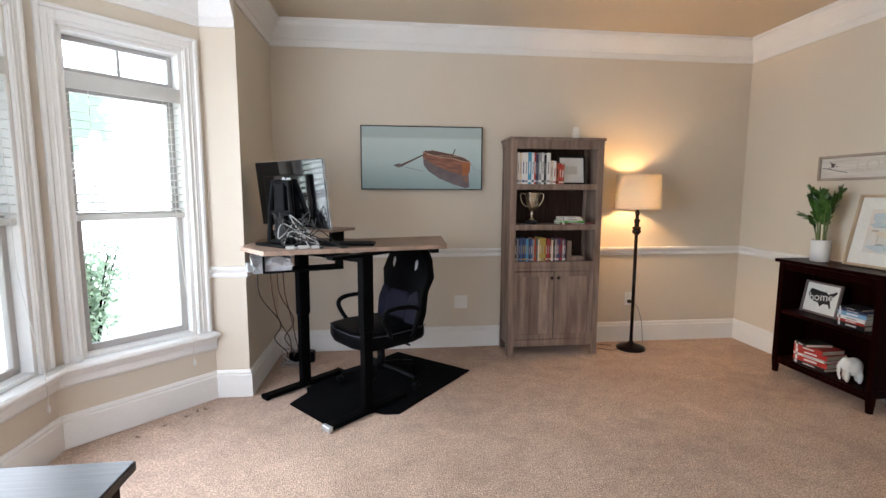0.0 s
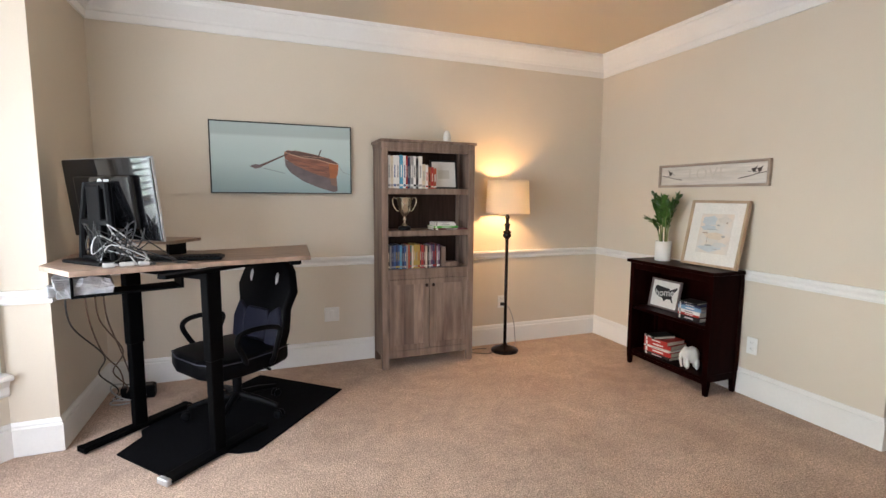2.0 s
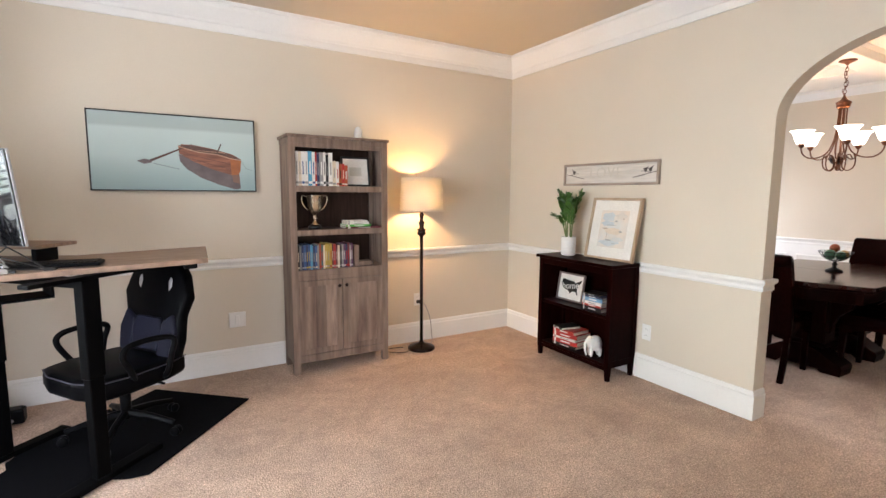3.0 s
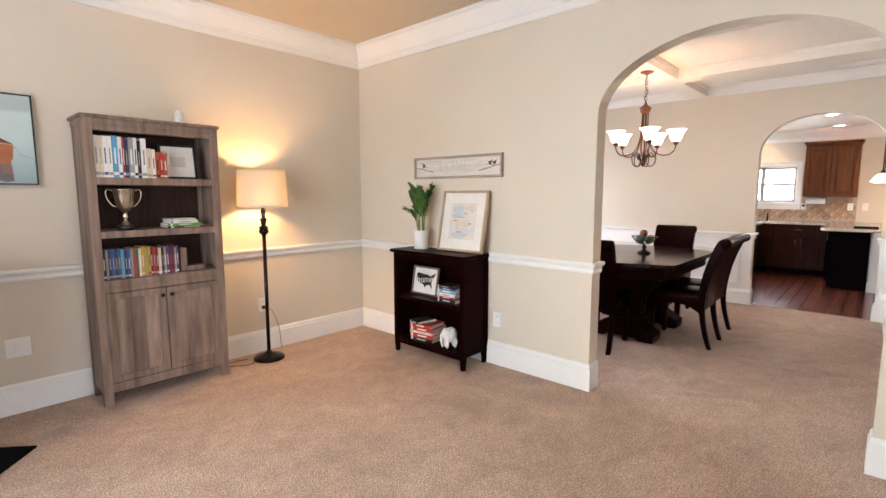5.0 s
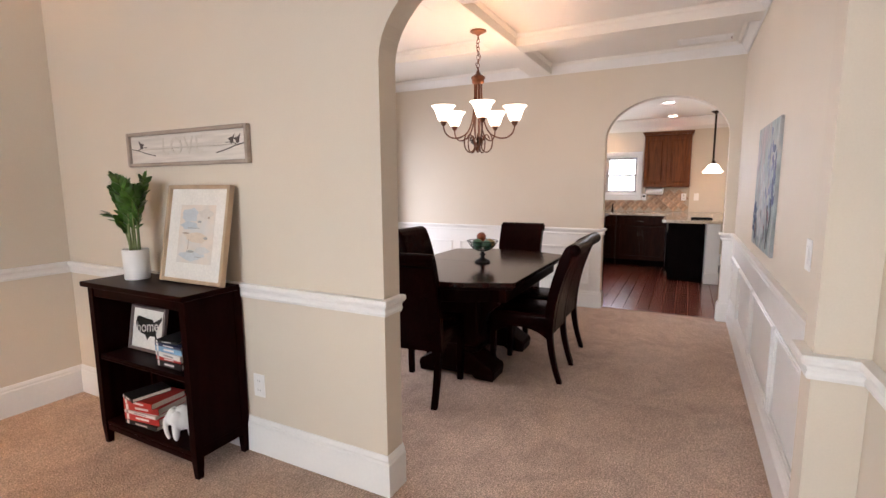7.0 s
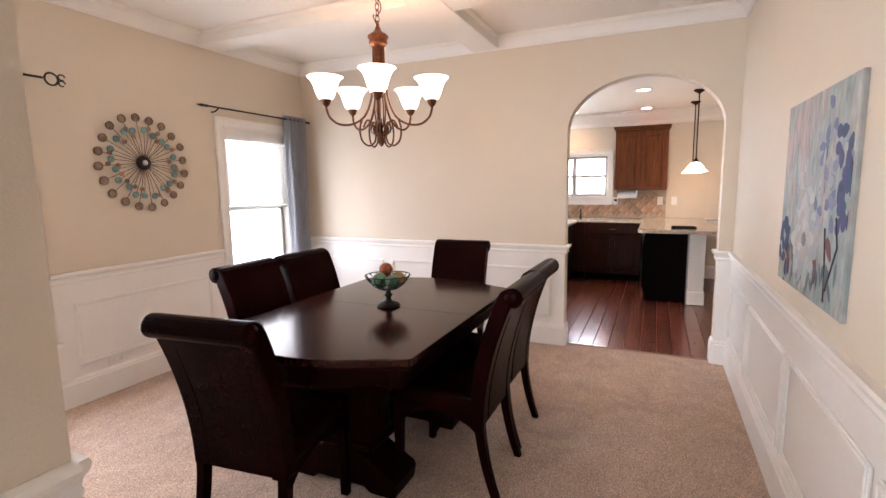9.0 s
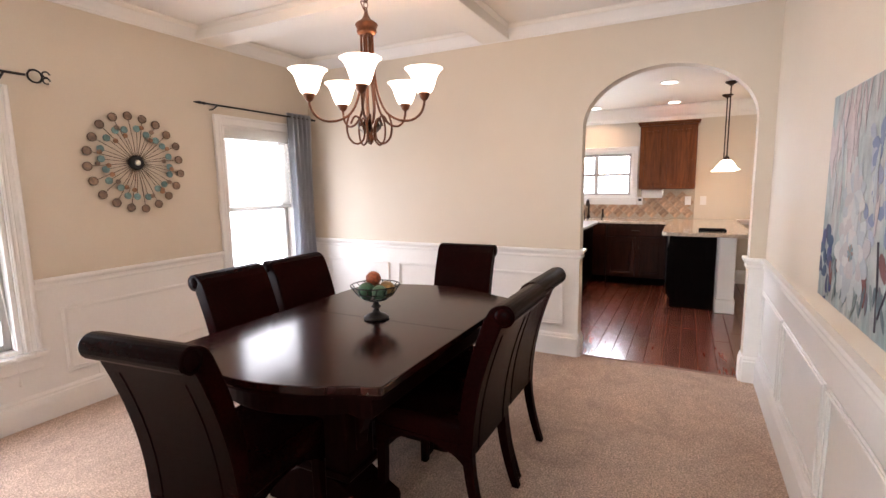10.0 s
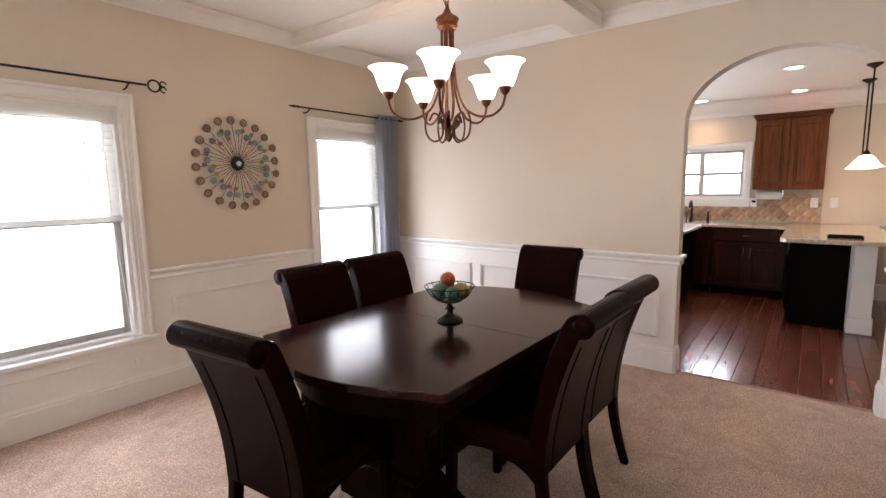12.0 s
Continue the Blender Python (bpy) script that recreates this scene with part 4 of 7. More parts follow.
e = thing("floor_lamp", Matrix.Translation((LAMP[0], LAMP[1], 0)), "lit floor lamp with a cream drum shade and dark turned pole", "floor lamp")
part("base", lathe([(0.120, 0), (0.122, 0.012), (0.113, 0.024), (0.085, 0.034), (0.06, 0.045), (0.025, 0.055), (0.016, 0.075)], 36), DARKLAMP, e, "", True)
part("pole", lathe([(0.0145, 0.06), (0.0145, 1.03)], 16), DARKLAMP, e, "", True)
part("finial_turning", lathe([(0.013, 1.0), (0.022, 1.015), (0.036, 1.03), (0.038, 1.045), (0.030, 1.06), (0.038, 1.066), (0.036, 1.075), (0.018, 1.085), (0.022, 1.12), (0.028, 1.135), (0.014, 1.15), (0.016, 1.185), (0.022, 1.20), (0.012, 1.215), (0.012, 1.25)], 24), DARKLAMP, e, "", True)
part("bulb", lathe([(0.012, 1.30), (0.016, 1.32), (0.03, 1.35), (0.032, 1.37), (0.02, 1.395), (0.004, 1.402)], 16), glow("warm_bulb", (1.0, 0.72, 0.4), 6), e, "", True).visible_shadow = False
part("harp", rows_of([(0.05, 0, 1.25), (0.055, 0, 1.35), (0.03, 0, 1.46), (0, 0, 1.49), (-0.03, 0, 1.46), (-0.055, 0, 1.35), (-0.05, 0, 1.25)], 0.002, 6), DARKLAMP, e)
sh = part("shade", lathe([(0.190, 1.232), (0.177, 1.515), (0.175, 1.515), (0.188, 1.232)], 48, False), SHADE, e, "lit cream linen drum shade", True)
part("shade_trim", lathe([(0.1915, 1.230), (0.1905, 1.242), (0.1875, 1.242), (0.1885, 1.230)], 48, False), SHADE, sh, "", True)
part("shade_trim", lathe([(0.1785, 1.507), (0.1775, 1.518), (0.174, 1.518), (0.175, 1.507)], 48, False), SHADE, sh, "", True)
part("spider", rows_of([(-0.175, 0, 1.50), (0, 0, 1.495), (0.175, 0, 1.50)], 0.002, 6), DARKLAMP, e)
CABLE_B = mat("black_cable", (0.012, 0.011, 0.011), 0.5, scale=50, amount=0.1)
e = thing("lamp_cord", Matrix.Identity(4), "dark lamp cord plugged into the wall outlet", "cord")
part("cord", rows_of([(2.36, 4.00, 0.006), (2.44, 4.10, 0.008), (2.455, 4.135, 0.06), (2.445, 4.145, 0.2), (2.40, 4.15, 0.33), (2.36, 4.16, 0.375), (2.34, 4.165, 0.38)], 0.0032), paint(GREY), e)
part("floor_cord", rows_of([(2.15, 3.97, 0.006), (2.08, 3.93, 0.006), (2.0, 3.97, 0.006), (1.93, 4.04, 0.006), (2.02, 4.085, 0.006), (2.12, 4.06, 0.006)], 0.003), CABLE_B, e)
part("plug", box(2.315, 2.345, 4.155, 4.182, 0.365, 0.395, 0.004), CABLE_B, e)


def outlet(m, label="white duplex outlet plate on the wall", w=0.075, h=0.118, kind="outlet"):
    """A cover plate, its face to -y."""
    e = thing("wall_outlet", m, label, kind)
    part("plate", box(-w / 2, w / 2, -0.006, 0.0, -h / 2, h / 2, 0.003, seg=2), TRIM, e)
    if kind == "outlet":
        for s in (-1, 1):
            r = part("receptacle", box(-0.017, 0.017, -0.0075, -0.005, s * 0.025 - 0.014, s * 0.025 + 0.014, 0.002), TRIM, e)
            sl = box(-0.008, -0.006, -0.0078, -0.007, s * 0.025 - 0.004, s * 0.025 + 0.006)
            box(0.006, 0.008, -0.0078, -0.007, s * 0.025 - 0.004, s * 0.025 + 0.006, bm=sl)
            part("slots", sl, CABLE_B, r)
    else:
        part("toggle", box(-0.016, 0.016, -0.010, -0.005, -0.033, 0.033, 0.003), TRIM, e)
    return e


EASTFACE = Matrix.Rotation(radians(-90), 4, "Z")   # face towards -x
outlet(Matrix.Translation((2.33, FAR_Y, 0.40)))
outlet(Matrix.Translation((0.77, FAR_Y, 0.408)), "wide blank white wall plate", 0.12, 0.118, "wall plate")
outlet(Matrix.Translation((ARCH_X, 2.517, 0.362)) @ EASTFACE)

# boat picture
CANVAS_SKY = bpy.data.materials.new("misty_lake_print")
CANVAS_SKY.use_nodes = True
nt = CANVAS_SKY.node_tree
tc = nt.nodes.new("ShaderNodeTexCoord")
sep = nt.nodes.new("ShaderNodeSeparateXYZ")
rp = nt.nodes.new("ShaderNodeValToRGB")
cr = rp.color_ramp
cr.elements[0].position, cr.elements[0].color = 0.0, (0.25, 0.36, 0.38, 1)
cr.elements[1].position, cr.elements[1].color = 1.0, (0.40, 0.49, 0.49, 1)
for pos, col in ((0.45, (0.46, 0.58, 0.58, 1)), (0.80, (0.52, 0.62, 0.61, 1)), (0.84, (0.40, 0.48, 0.48, 1))):
    el = cr.elements.new(pos)
    el.color = col
nt.links.new(tc.outputs["Generated"], sep.inputs[0])
nt.links.new(sep.outputs["Z"], rp.inputs["Fac"])
nt.links.new(rp.outputs["Color"], nt.nodes["Principled BSDF"].inputs["Base Color"])
nt.nodes["Principled BSDF"].inputs["Roughness"].default_value = 0.35


def flat(points, y, t=0.001):
    """A flat shape in the plane of a picture, t thick."""
    b = prism([(x, z) for x, z in points], 0, t)
    b.transform(Matrix(((1, 0, 0, 0), (0, 0, -1, y), (0, 1, 0, 0), (0, 0, 0, 1))))
    bmesh.ops.recalc_face_normals(b, faces=b.faces[:])
    return b


e = thing("framed_picture", Matrix.Translation((0.429, FAR_Y - 0.002, 1.651)) @ Matrix.Diagonal((1.02, 1.0, 1.02, 1)), "wide canvas print of a red rowing boat on misty water", "picture")
PW, PH = 1.0, 0.515
part("frame", frame_bars(-PW / 2, PW / 2, -PH / 2, PH / 2, 0.008, -0.04, 0, 0.001), paint(BLACK, 0.4), e, "thin black frame")
part("canvas", box(-PW / 2 + 0.008, PW / 2 - 0.008, -0.034, -0.002, -PH / 2 + 0.008, PH / 2 - 0.008), CANVAS_SKY, e)
HULL = mat("boat_brown_wood", (0.30, 0.105, 0.055), 0.4, scale=16, amount=0.4, stretch=(0.5, 1, 5), second=(0.17, 0.055, 0.03), big=7)
HULL_D = mat("boat_inside", (0.085, 0.035, 0.024), 0.4, scale=20, amount=0.4)
TRANSOM = mat("boat_orange_stern", (0.34, 0.10, 0.022), 0.4, scale=14, amount=0.3)
RIM = mat("boat_pale_gunwale", (0.42, 0.24, 0.16), 0.4, scale=20, amount=0.25)
SHADOW = mat("water_reflection_print", (0.12, 0.085, 0.088), 0.35, scale=12, amount=0.3)
SHADOW_L = mat("soft_reflection_print", (0.27, 0.33, 0.34), 0.35, scale=12, amount=0.15)


def stroke(points, w):
    """A thin band of width w along the points."""
    return [(x, z + w / 2) for x, z in points] + [(x, z - w / 2) for x, z in points[::-1]]


part("reflection", flat([(0.004, 0.0), (0.012, -0.055), (0.05, -0.105), (0.14, -0.165), (0.25, -0.21), (0.36, -0.243), (0.392, -0.235), (0.388, -0.16), (0.33, -0.12), (0.10, -0.05)], -0.0345), SHADOW, e)
part("reflection_of_stern", flat([(0.335, -0.13), (0.385, -0.13), (0.39, -0.20), (0.345, -0.19)], -0.0349), paint((0.20, 0.10, 0.07), 0.4), e)
part("hull", flat([(0.004, 0.05), (0.006, 0.002), (0.09, -0.050), (0.21, -0.102), (0.335, -0.139), (0.328, -0.022), (0.25, 0.001), (0.13, 0.012), (0.06, 0.030)], -0.0355), HULL, e)
part("transom", flat([(0.328, -0.022), (0.402, -0.032), (0.394, -0.110), (0.380, -0.136), (0.335, -0.139)], -0.0356), TRANSOM, e)
part("boat_inside", flat([(0.004, 0.052), (0.06, 0.032), (0.13, 0.014), (0.25, 0.003), (0.328, -0.020), (0.402, -0.030), (0.34, 0.008), (0.23, 0.036), (0.11, 0.058), (0.04, 0.062)], -0.0358), HULL_D, e)
part("gunwale", flat(stroke([(0.004, 0.050), (0.06, 0.030), (0.13, 0.012), (0.25, 0.001), (0.328, -0.022), (0.402, -0.032)], 0.007), -0.0362), RIM, e)
part("far_gunwale", flat(stroke([(0.02, 0.060), (0.11, 0.057), (0.23, 0.035), (0.34, 0.006), (0.400, -0.028)], 0.005), -0.0361), HULL, e)
part("thwart", flat([(0.10, 0.026), (0.115, 0.024), (0.30, 0.012), (0.285, 0.020)], -0.0360), RIM, e)
for k, dz in enumerate((0.026, 0.052)):
    part("strake", flat(stroke([(0.008, 0.05 - dz * 1.2), (0.09, 0.016 - dz), (0.21, -0.004 - dz * 1.25), (0.33, -0.024 - dz * 1.45)], 0.003), -0.0360), HULL_D, e)
part("oar", flat([(-0.235, -0.062), (-0.17, -0.068), (0.09, 0.062), (0.088, 0.068), (-0.17, -0.05)], -0.0362), HULL_D, e)
part("oar_blade", flat([(-0.24, -0.06), (-0.20, -0.078), (-0.155, -0.068), (-0.165, -0.05), (-0.20, -0.045)], -0.0366), SHADOW, e)
part("second_oar", flat([(0.24, 0.01), (0.248, 0.008), (0.275, 0.075), (0.268, 0.078)], -0.0366), HULL_D, e)
part("mooring_rope", flat([(0.395, -0.03), (0.43, -0.09), (0.49, -0.11), (0.49, -0.107), (0.432, -0.086), (0.398, -0.027)], -0.0366), SHADOW_L, e)
part("oar_reflection", flat([(-0.15, -0.075), (0.0, -0.11), (0.01, -0.105), (-0.14, -0.07)], -0.0344), SHADOW_L, e)

# standing desk
DESKWOOD = mat("rustic_desk_board", (0.34, 0.235, 0.175), 0.5, scale=10, amount=0.3, bump=0.0004, big=3, big_amount=0.18, stretch=(0.6, 6, 1), second=(0.25, 0.165, 0.12))
CHARCOAL = mat("charcoal_plastic", (0.0035, 0.0035, 0.0042), 0.45, scale=150, amount=0.15, bump=0.00005, spec=0.06)
GLOSSBLACK = mat("gloss_black_plastic", (0.003, 0.003, 0.0035), 0.07, scale=20, amount=0.1, spec=0.45)
SILVERPL = mat("silver_plastic", (0.45, 0.45, 0.46), 0.35, 0.4, scale=80, amount=0.06)
DTOP = 1.03
DANG = radians(44)
e = thing("standing_desk", Matrix.Identity(4), "standing desk with a rustic wood top on black steel legs", "desk")
outline = [(-0.757, 3.112), (-0.555, 2.842), (0.515, 3.13), (0.548, 3.77), (-0.1, 3.59), (-0.60, 3.78), (-0.765, 3.60)]
part("desktop", prism(outline, DTOP - 0.026, DTOP, 0.003), DESKWOOD, e)
for cx, cy in ((-0.455, 3.44), (0.0, 2.965)):
    m = Matrix.Translation((cx, cy, 0)) @ Matrix.Rotation(DANG, 4, "Z")
    leg = part("leg_column", box(-0.042, 0.042, -0.027, 0.027, 0.52, 0.985, 0.004), BLACKMETAL, e)
    leg.matrix_local = m
    part("inner_stage", box(-0.036, 0.036, -0.022, 0.022, 0.03, 0.525, 0.004), BLACKMETAL, leg)
    foot = part("foot", box(-0.31, 0.31, -0.035, 0.035, 0.006, 0.034, 0.006, seg=2), BLACKMETAL, e)
    foot.matrix_local = m
    for s in (-1, 1):
        x0, x1 = sorted((s * 0.29, s * 0.318))
        part("end_cap", box(x0, x1, -0.037, 0.037, 0.003, 0.036, 0.004), SILVERPL if (cy < 3.2 and s < 0) else BLACKMETAL, foot)
    br = part("top_bracket", box(-0.26, 0.26, -0.03, 0.03, 0.985, 1.0035, 0.002), BLACKMETAL, e)
    br.matrix_local = m
cb = part("crossbar", box(-0.33, 0.33, -0.03, 0.03, 0.945, 0.985, 0.003), BLACKMETAL, e)
cb.matrix_local = Matrix.Translation((-0.23, 3.2, 0)) @ Matrix.Rotation(DANG - math.pi / 2, 4, "Z")
ctl = part("control_box", box(-0.03, 0.03, -0.02, 0.02, 0.976, 1.0035, 0.003), CHARCOAL, e)
ctl.matrix_local = Matrix.Translation((0.43, 3.16, 0)) @ Matrix.Rotation(radians(15), 4, "Z")
tray = part("cable_tray", frame_bars(-0.24, 0.24, 0.88, 1.003, 0.012, -0.09, 0.09, 0.002), BLACKMETAL, e)
add_b = box(-0.235, 0.235, -0.088, 0.088, 0.872, 0.882, 0.003)
box(-0.235, 0.235, -0.093, -0.087, 0.882, 0.997, 0.002, add_b)
box(-0.243, -0.237, -0.09, 0.09, 0.882, 0.94, 0.002, add_b)
tray.matrix_local = Matrix.Translation((-0.40, 3.14, 0)) @ Matrix.Rotation(radians(20), 4, "Z")
front = part("tray_front", box(-0.14, 0.25, -0.100, -0.094, 0.875, 1.002, 0.002), BLACKMETAL, e)
front.matrix_local = tray.matrix_local
tb = part("cable_tray_pan", add_b, BLACKMETAL, e)
tb.matrix_local = tray.matrix_local

# power supply stuffed into the tray
WRAP = mat("grey_plastic_wrap", (0.30, 0.30, 0.31), 0.25, scale=14, amount=0.35, bump=0.006, bump_scale=16, big=9, big_amount=0.3)
e = thing("power_strip", Matrix.Translation((-0.575, 3.06, 0.884)) @ Matrix.Rotation(radians(20), 4, "Z"), "grey plastic-wrapped power supply lying in the cable tray", "power supply")
b = box(-0.10, 0.12, -0.06, 0.05, 0, 0.10)
bmesh.ops.subdivide_edges(b, edges=b.edges[:], cuts=7, use_grid_fill=True)
for v in b.verts:
    if v.co.z > 0.002:
        v.co += 0.022 * noise.noise_vector(v.co * 16) + 0.008 * noise.noise_vector(v.co * 45)
        v.co.z *= 1 - 1.6 * max(0.0, v.co.x)
part("body", b, WRAP, e)
part("cap", box(-0.135, -0.085, -0.045, 0.04, 0.005, 0.06, 0.01, seg=2), WRAP, e)

# monitor, its back to the bay
MON = Matrix.Translation((-0.468, 3.195, 0)) @ Matrix.Rotation(radians(-46), 4, "Z")
e = thing("monitor", MON, "large glossy black monitor turned away, seen from its back", "monitor")
tilt = Matrix.Translation((0, 0, 1.35)) @ Matrix.Rotation(radians(6), 4, "X")
body = box(-0.365, 0.365, -0.004, 0.014, -0.205, 0.205, 0.006, seg=2)
sh = part("shell", body, GLOSSBLACK, e, "glossy black back shell")
sh.matrix_local = tilt
bul = part("back_bulge", box(-0.24, 0.24, -0.032, -0.0045, -0.15, 0.12, 0.014, seg=3), GLOSSBLACK, e)
bul.matrix_local = tilt
bz = part("bezel", frame_bars(-0.367, 0.367, -0.207, 0.207, 0.006, 0.004, 0.017, 0.002), SILVERPL, e, "silver edge")
bz.matrix_local = tilt
sc = part("screen", box(-0.357, 0.357, 0.0145, 0.0165, -0.197, 0.197), GLOSSBLACK, e)
sc.matrix_local = tilt
lg = part("logo", lathe([(0.022, 0.0), (0.022, 0.001)], 20), SILVERPL, e, "pale round maker's mark")
lg.matrix_local = tilt @ Matrix.Translation((0.0, -0.0335, 0.085)) @ Matrix.Rotation(radians(90), 4, "X")
lb = part("logo_bar", box(0.03, 0.075, -0.0345, -0.0325, 0.068, 0.102, 0.002), SILVERPL, e)
lb.matrix_local = tilt
part("stand_column", box(-0.055, 0.055, -0.085, -0.045, 1.05, 1.42, 0.01, seg=2), CHARCOAL, e)
for s in (-1, 1):
    a = part("stand_arm", tube([(s * 0.13, -0.075, 1.05), (s * 0.115, -0.07, 1.25), (s * 0.085, -0.06, 1.43)], 0.018, 8), CHARCOAL, e)
part("stand_hinge", box(-0.10, 0.10, -0.075, -0.034, 1.40, 1.435, 0.008, seg=2), CHARCOAL, e)
part("stand_bar", box(-0.12, 0.12, -0.085, -0.06, 1.22, 1.25, 0.006), CHARCOAL, e)
bm = box(-0.16, 0.16, -0.16, 0.09, DTOP, DTOP + 0.018, 0.008, seg=2)
box(-0.07, 0.07, -0.11, -0.02, DTOP + 0.0185, DTOP + 0.04, 0.008, bm, 2)
part("stand_base", bm, CHARCOAL, e)

# wooden riser behind the monitor
e = thing("desk_riser", Matrix.Translation((-0.40, 3.555, 0)) @ Matrix.Rotation(radians(-30), 4, "Z"), "small wooden riser shelf on the desk", "riser")
part("board", box(-0.28, 0.28, -0.13, 0.13, 1.098, 1.116, 0.003), DESKWOOD, e)
for x in (-0.25, 0.25):
    part("bracket", box(x - 0.012, x + 0.012, -0.12, 0.02, DTOP, 1.0975, 0.003), CHARCOAL, e)

# keyboard
e = thing("keyboard", Matrix.Translation((-0.155, 3.12, DTOP)) @ Matrix.Rotation(radians(-3), 4, "Z"), "slim black keyboard on the desk", "keyboard")
b = box(-0.21, 0.21, -0.07, 0.07, 0.004, 0.02, 0.006, seg=2)
part("case", b, CHARCOAL, e)
keys = bmesh.new()
for r in range(5):
    for c in range(16):
        box(-0.198 + c * 0.0248, -0.198 + c * 0.0248 + 0.021, -0.058 + r * 0.024, -0.058 + r * 0.024 + 0.02, 0.0205, 0.025, bm=keys)
part("key_bed", keys, CHARCOAL, e)
part("rear_foot", box(-0.18, 0.18, 0.04, 0.06, 0.0, 0.004), CHARCOAL, e)

# loose cables on the desk
WHITECABLE = mat("white_cable", (0.46, 0.46, 0.46), 0.45, scale=40, amount=0.05)
rnd = random.Random(11)
for k in range(9):
    dark = k % 5 != 0
    e = thing("cable", Matrix.Translation((-0.36, 3.035, DTOP)), "%s cable looped over the desk" % ("black" if dark else "white"), "cable", "loose desk cables")
    pts = [(rnd.uniform(-0.17, 0.02), rnd.uniform(-0.04, 0.04), 0.006)]
    for j in range(6):
        a = rnd.uniform(0, 6.28)
        r = rnd.uniform(0.05, 0.13)
        pts.append((0.0 - 0.05 + r * math.cos(a) * 1.2, r * 0.35 * math.sin(a) - 0.01, 0.02 + abs(math.sin(j * 1.3 + k)) * rnd.uniform(0.06, 0.20)))
    pts.append((rnd.uniform(0.02, 0.24), rnd.uniform(-0.06, -0.02), 0.006))
    part("lead", rows_of(pts, 0.003, 7), CABLE_B if dark else WHITECABLE, e)
    part("plug", box(pts[-1][0], pts[-1][0] + 0.035, pts[-1][1] - 0.008, pts[-1][1] + 0.008, 0.0, 0.012, 0.002), CABLE_B if dark else WHITECABLE, e)
for k, (x, y, w) in enumerate(((-0.36, 2.965, 0.06), (-0.29, 2.975, 0.045), (-0.43, 2.95, 0.05))):
    e = thing("adapter", Matrix.Translation((x, y, DTOP)) @ Matrix.Rotation(radians(15), 4, "Z"), "small white power adapter on the desk", "adapter", "desk adapters")
    part("body", box(-w / 2, w / 2, -0.016, 0.016, 0, 0.02, 0.005, seg=2), WHITECABLE, e)
    part("tip", box(w / 2, w / 2 + 0.012, -0.008, 0.008, 0.004, 0.014, 0.002), SILVERPL, e)

# cords that hang from the desk to the floor, and their heap
BROWNCORD = mat("brown_cord", (0.09, 0.05, 0.03), 0.5, scale=60, amount=0.2)
for k, (x0, y0, x1, y1, sway) in enumerate(((-0.665, 3.12, -0.68, 3.86, 0.05), (-0.61, 3.20, -0.66, 3.90, -0.03), (-0.57, 3.22, -0.63, 3.88, 0.03), (-0.54, 3.24, -0.61, 3.92, -0.02))):
    e = thing("hanging_cord", Matrix.Identity(4), "brown cord hanging from the desk to the floor", "cord", "hanging cords")
    part("cord", rows_of([(x0, y0, 0.90), (x0 - 0.01, y0 + 0.08, 0.7), (x0 + sway, (y0 * 2 + y1) / 3 + 0.1, 0.45), (x1 - sway, y1 - 0.1, 0.25), (x1 + 0.02, y1, 0.10), (x1 - 0.03, y1 + 0.02, 0.012)], 0.0042, 7), BROWNCORD if k else CABLE_B, e)
e = thing("power_brick", Matrix.Translation((-0.56, 3.93, 0)), "black power strip on the carpet in a heap of cords", "power strip")
part("body", box(-0.10, 0.10, -0.04, 0.04, 0.003, 0.09, 0.01, seg=2), CHARCOAL, e)
part("socket_face", box(-0.085, 0.085, -0.03, 0.03, 0.091, 0.095, 0.002), CABLE_B, e)
for k in range(3):
    e = thing("coiled_cable", Matrix.Translation((-0.64 + 0.02 * k, 3.86, 0.004)), "grey cable coiled on the carpet", "cable", "coiled cables")
    part("coil", rows_of([((0.07 + 0.012 * k) * math.cos(i * 0.9 + k), 0.05 * math.sin(i * 0.9 + k), 0.01 + 0.012 * k + 0.05 * (1 + math.sin(i * 0.9)) * (k == 1)) for i in range(12)], 0.0045, 7), SILVERPL, e)

# chair mat
MATTEBLACK = mat("black_mat", (0.0035, 0.0035, 0.0045), 0.9, scale=220, amount=0.3, bump=0.001, spec=0.05)
tagged(link_mesh("chair_mat", prism([(0.194, 2.917), (0.751, 3.59), (0.21, 4.07), (-0.40, 3.45), (-0.44, 3.38), (-0.42, 3.30), (-0.503, 3.131), (-0.207, 2.788), (0.04, 2.955), (0.10, 2.925)], 0.002, 0.010, 0.002), MATTEBLACK),
       "black chair mat with a lip on the carpet", "mat")

# desk chair
BLACKLEATHER = mat("black_faux_leather", (0.0025, 0.0025, 0.0032), 0.4, spec=0.04, scale=120, amount=0.25, bump=0.00012, big=8, big_amount=0.2)
NAVYMESH = mat("dark_navy_fabric", (0.006, 0.0065, 0.018), 0.6, spec=0.25, scale=300, amount=0.3, bump=0.0006)


def cushion(outline, t, bevel, seg=3):
    b = prism(outline, 0, t)
    bmesh.ops.bevel(b, geom=b.edges[:], offset=bevel, segments=seg, profile=0.5, affect="EDGES")
    return b


GREYPIPE = mat("grey_stitching", (0.035, 0.035, 0.05), 0.5, scale=200, amount=0.3)


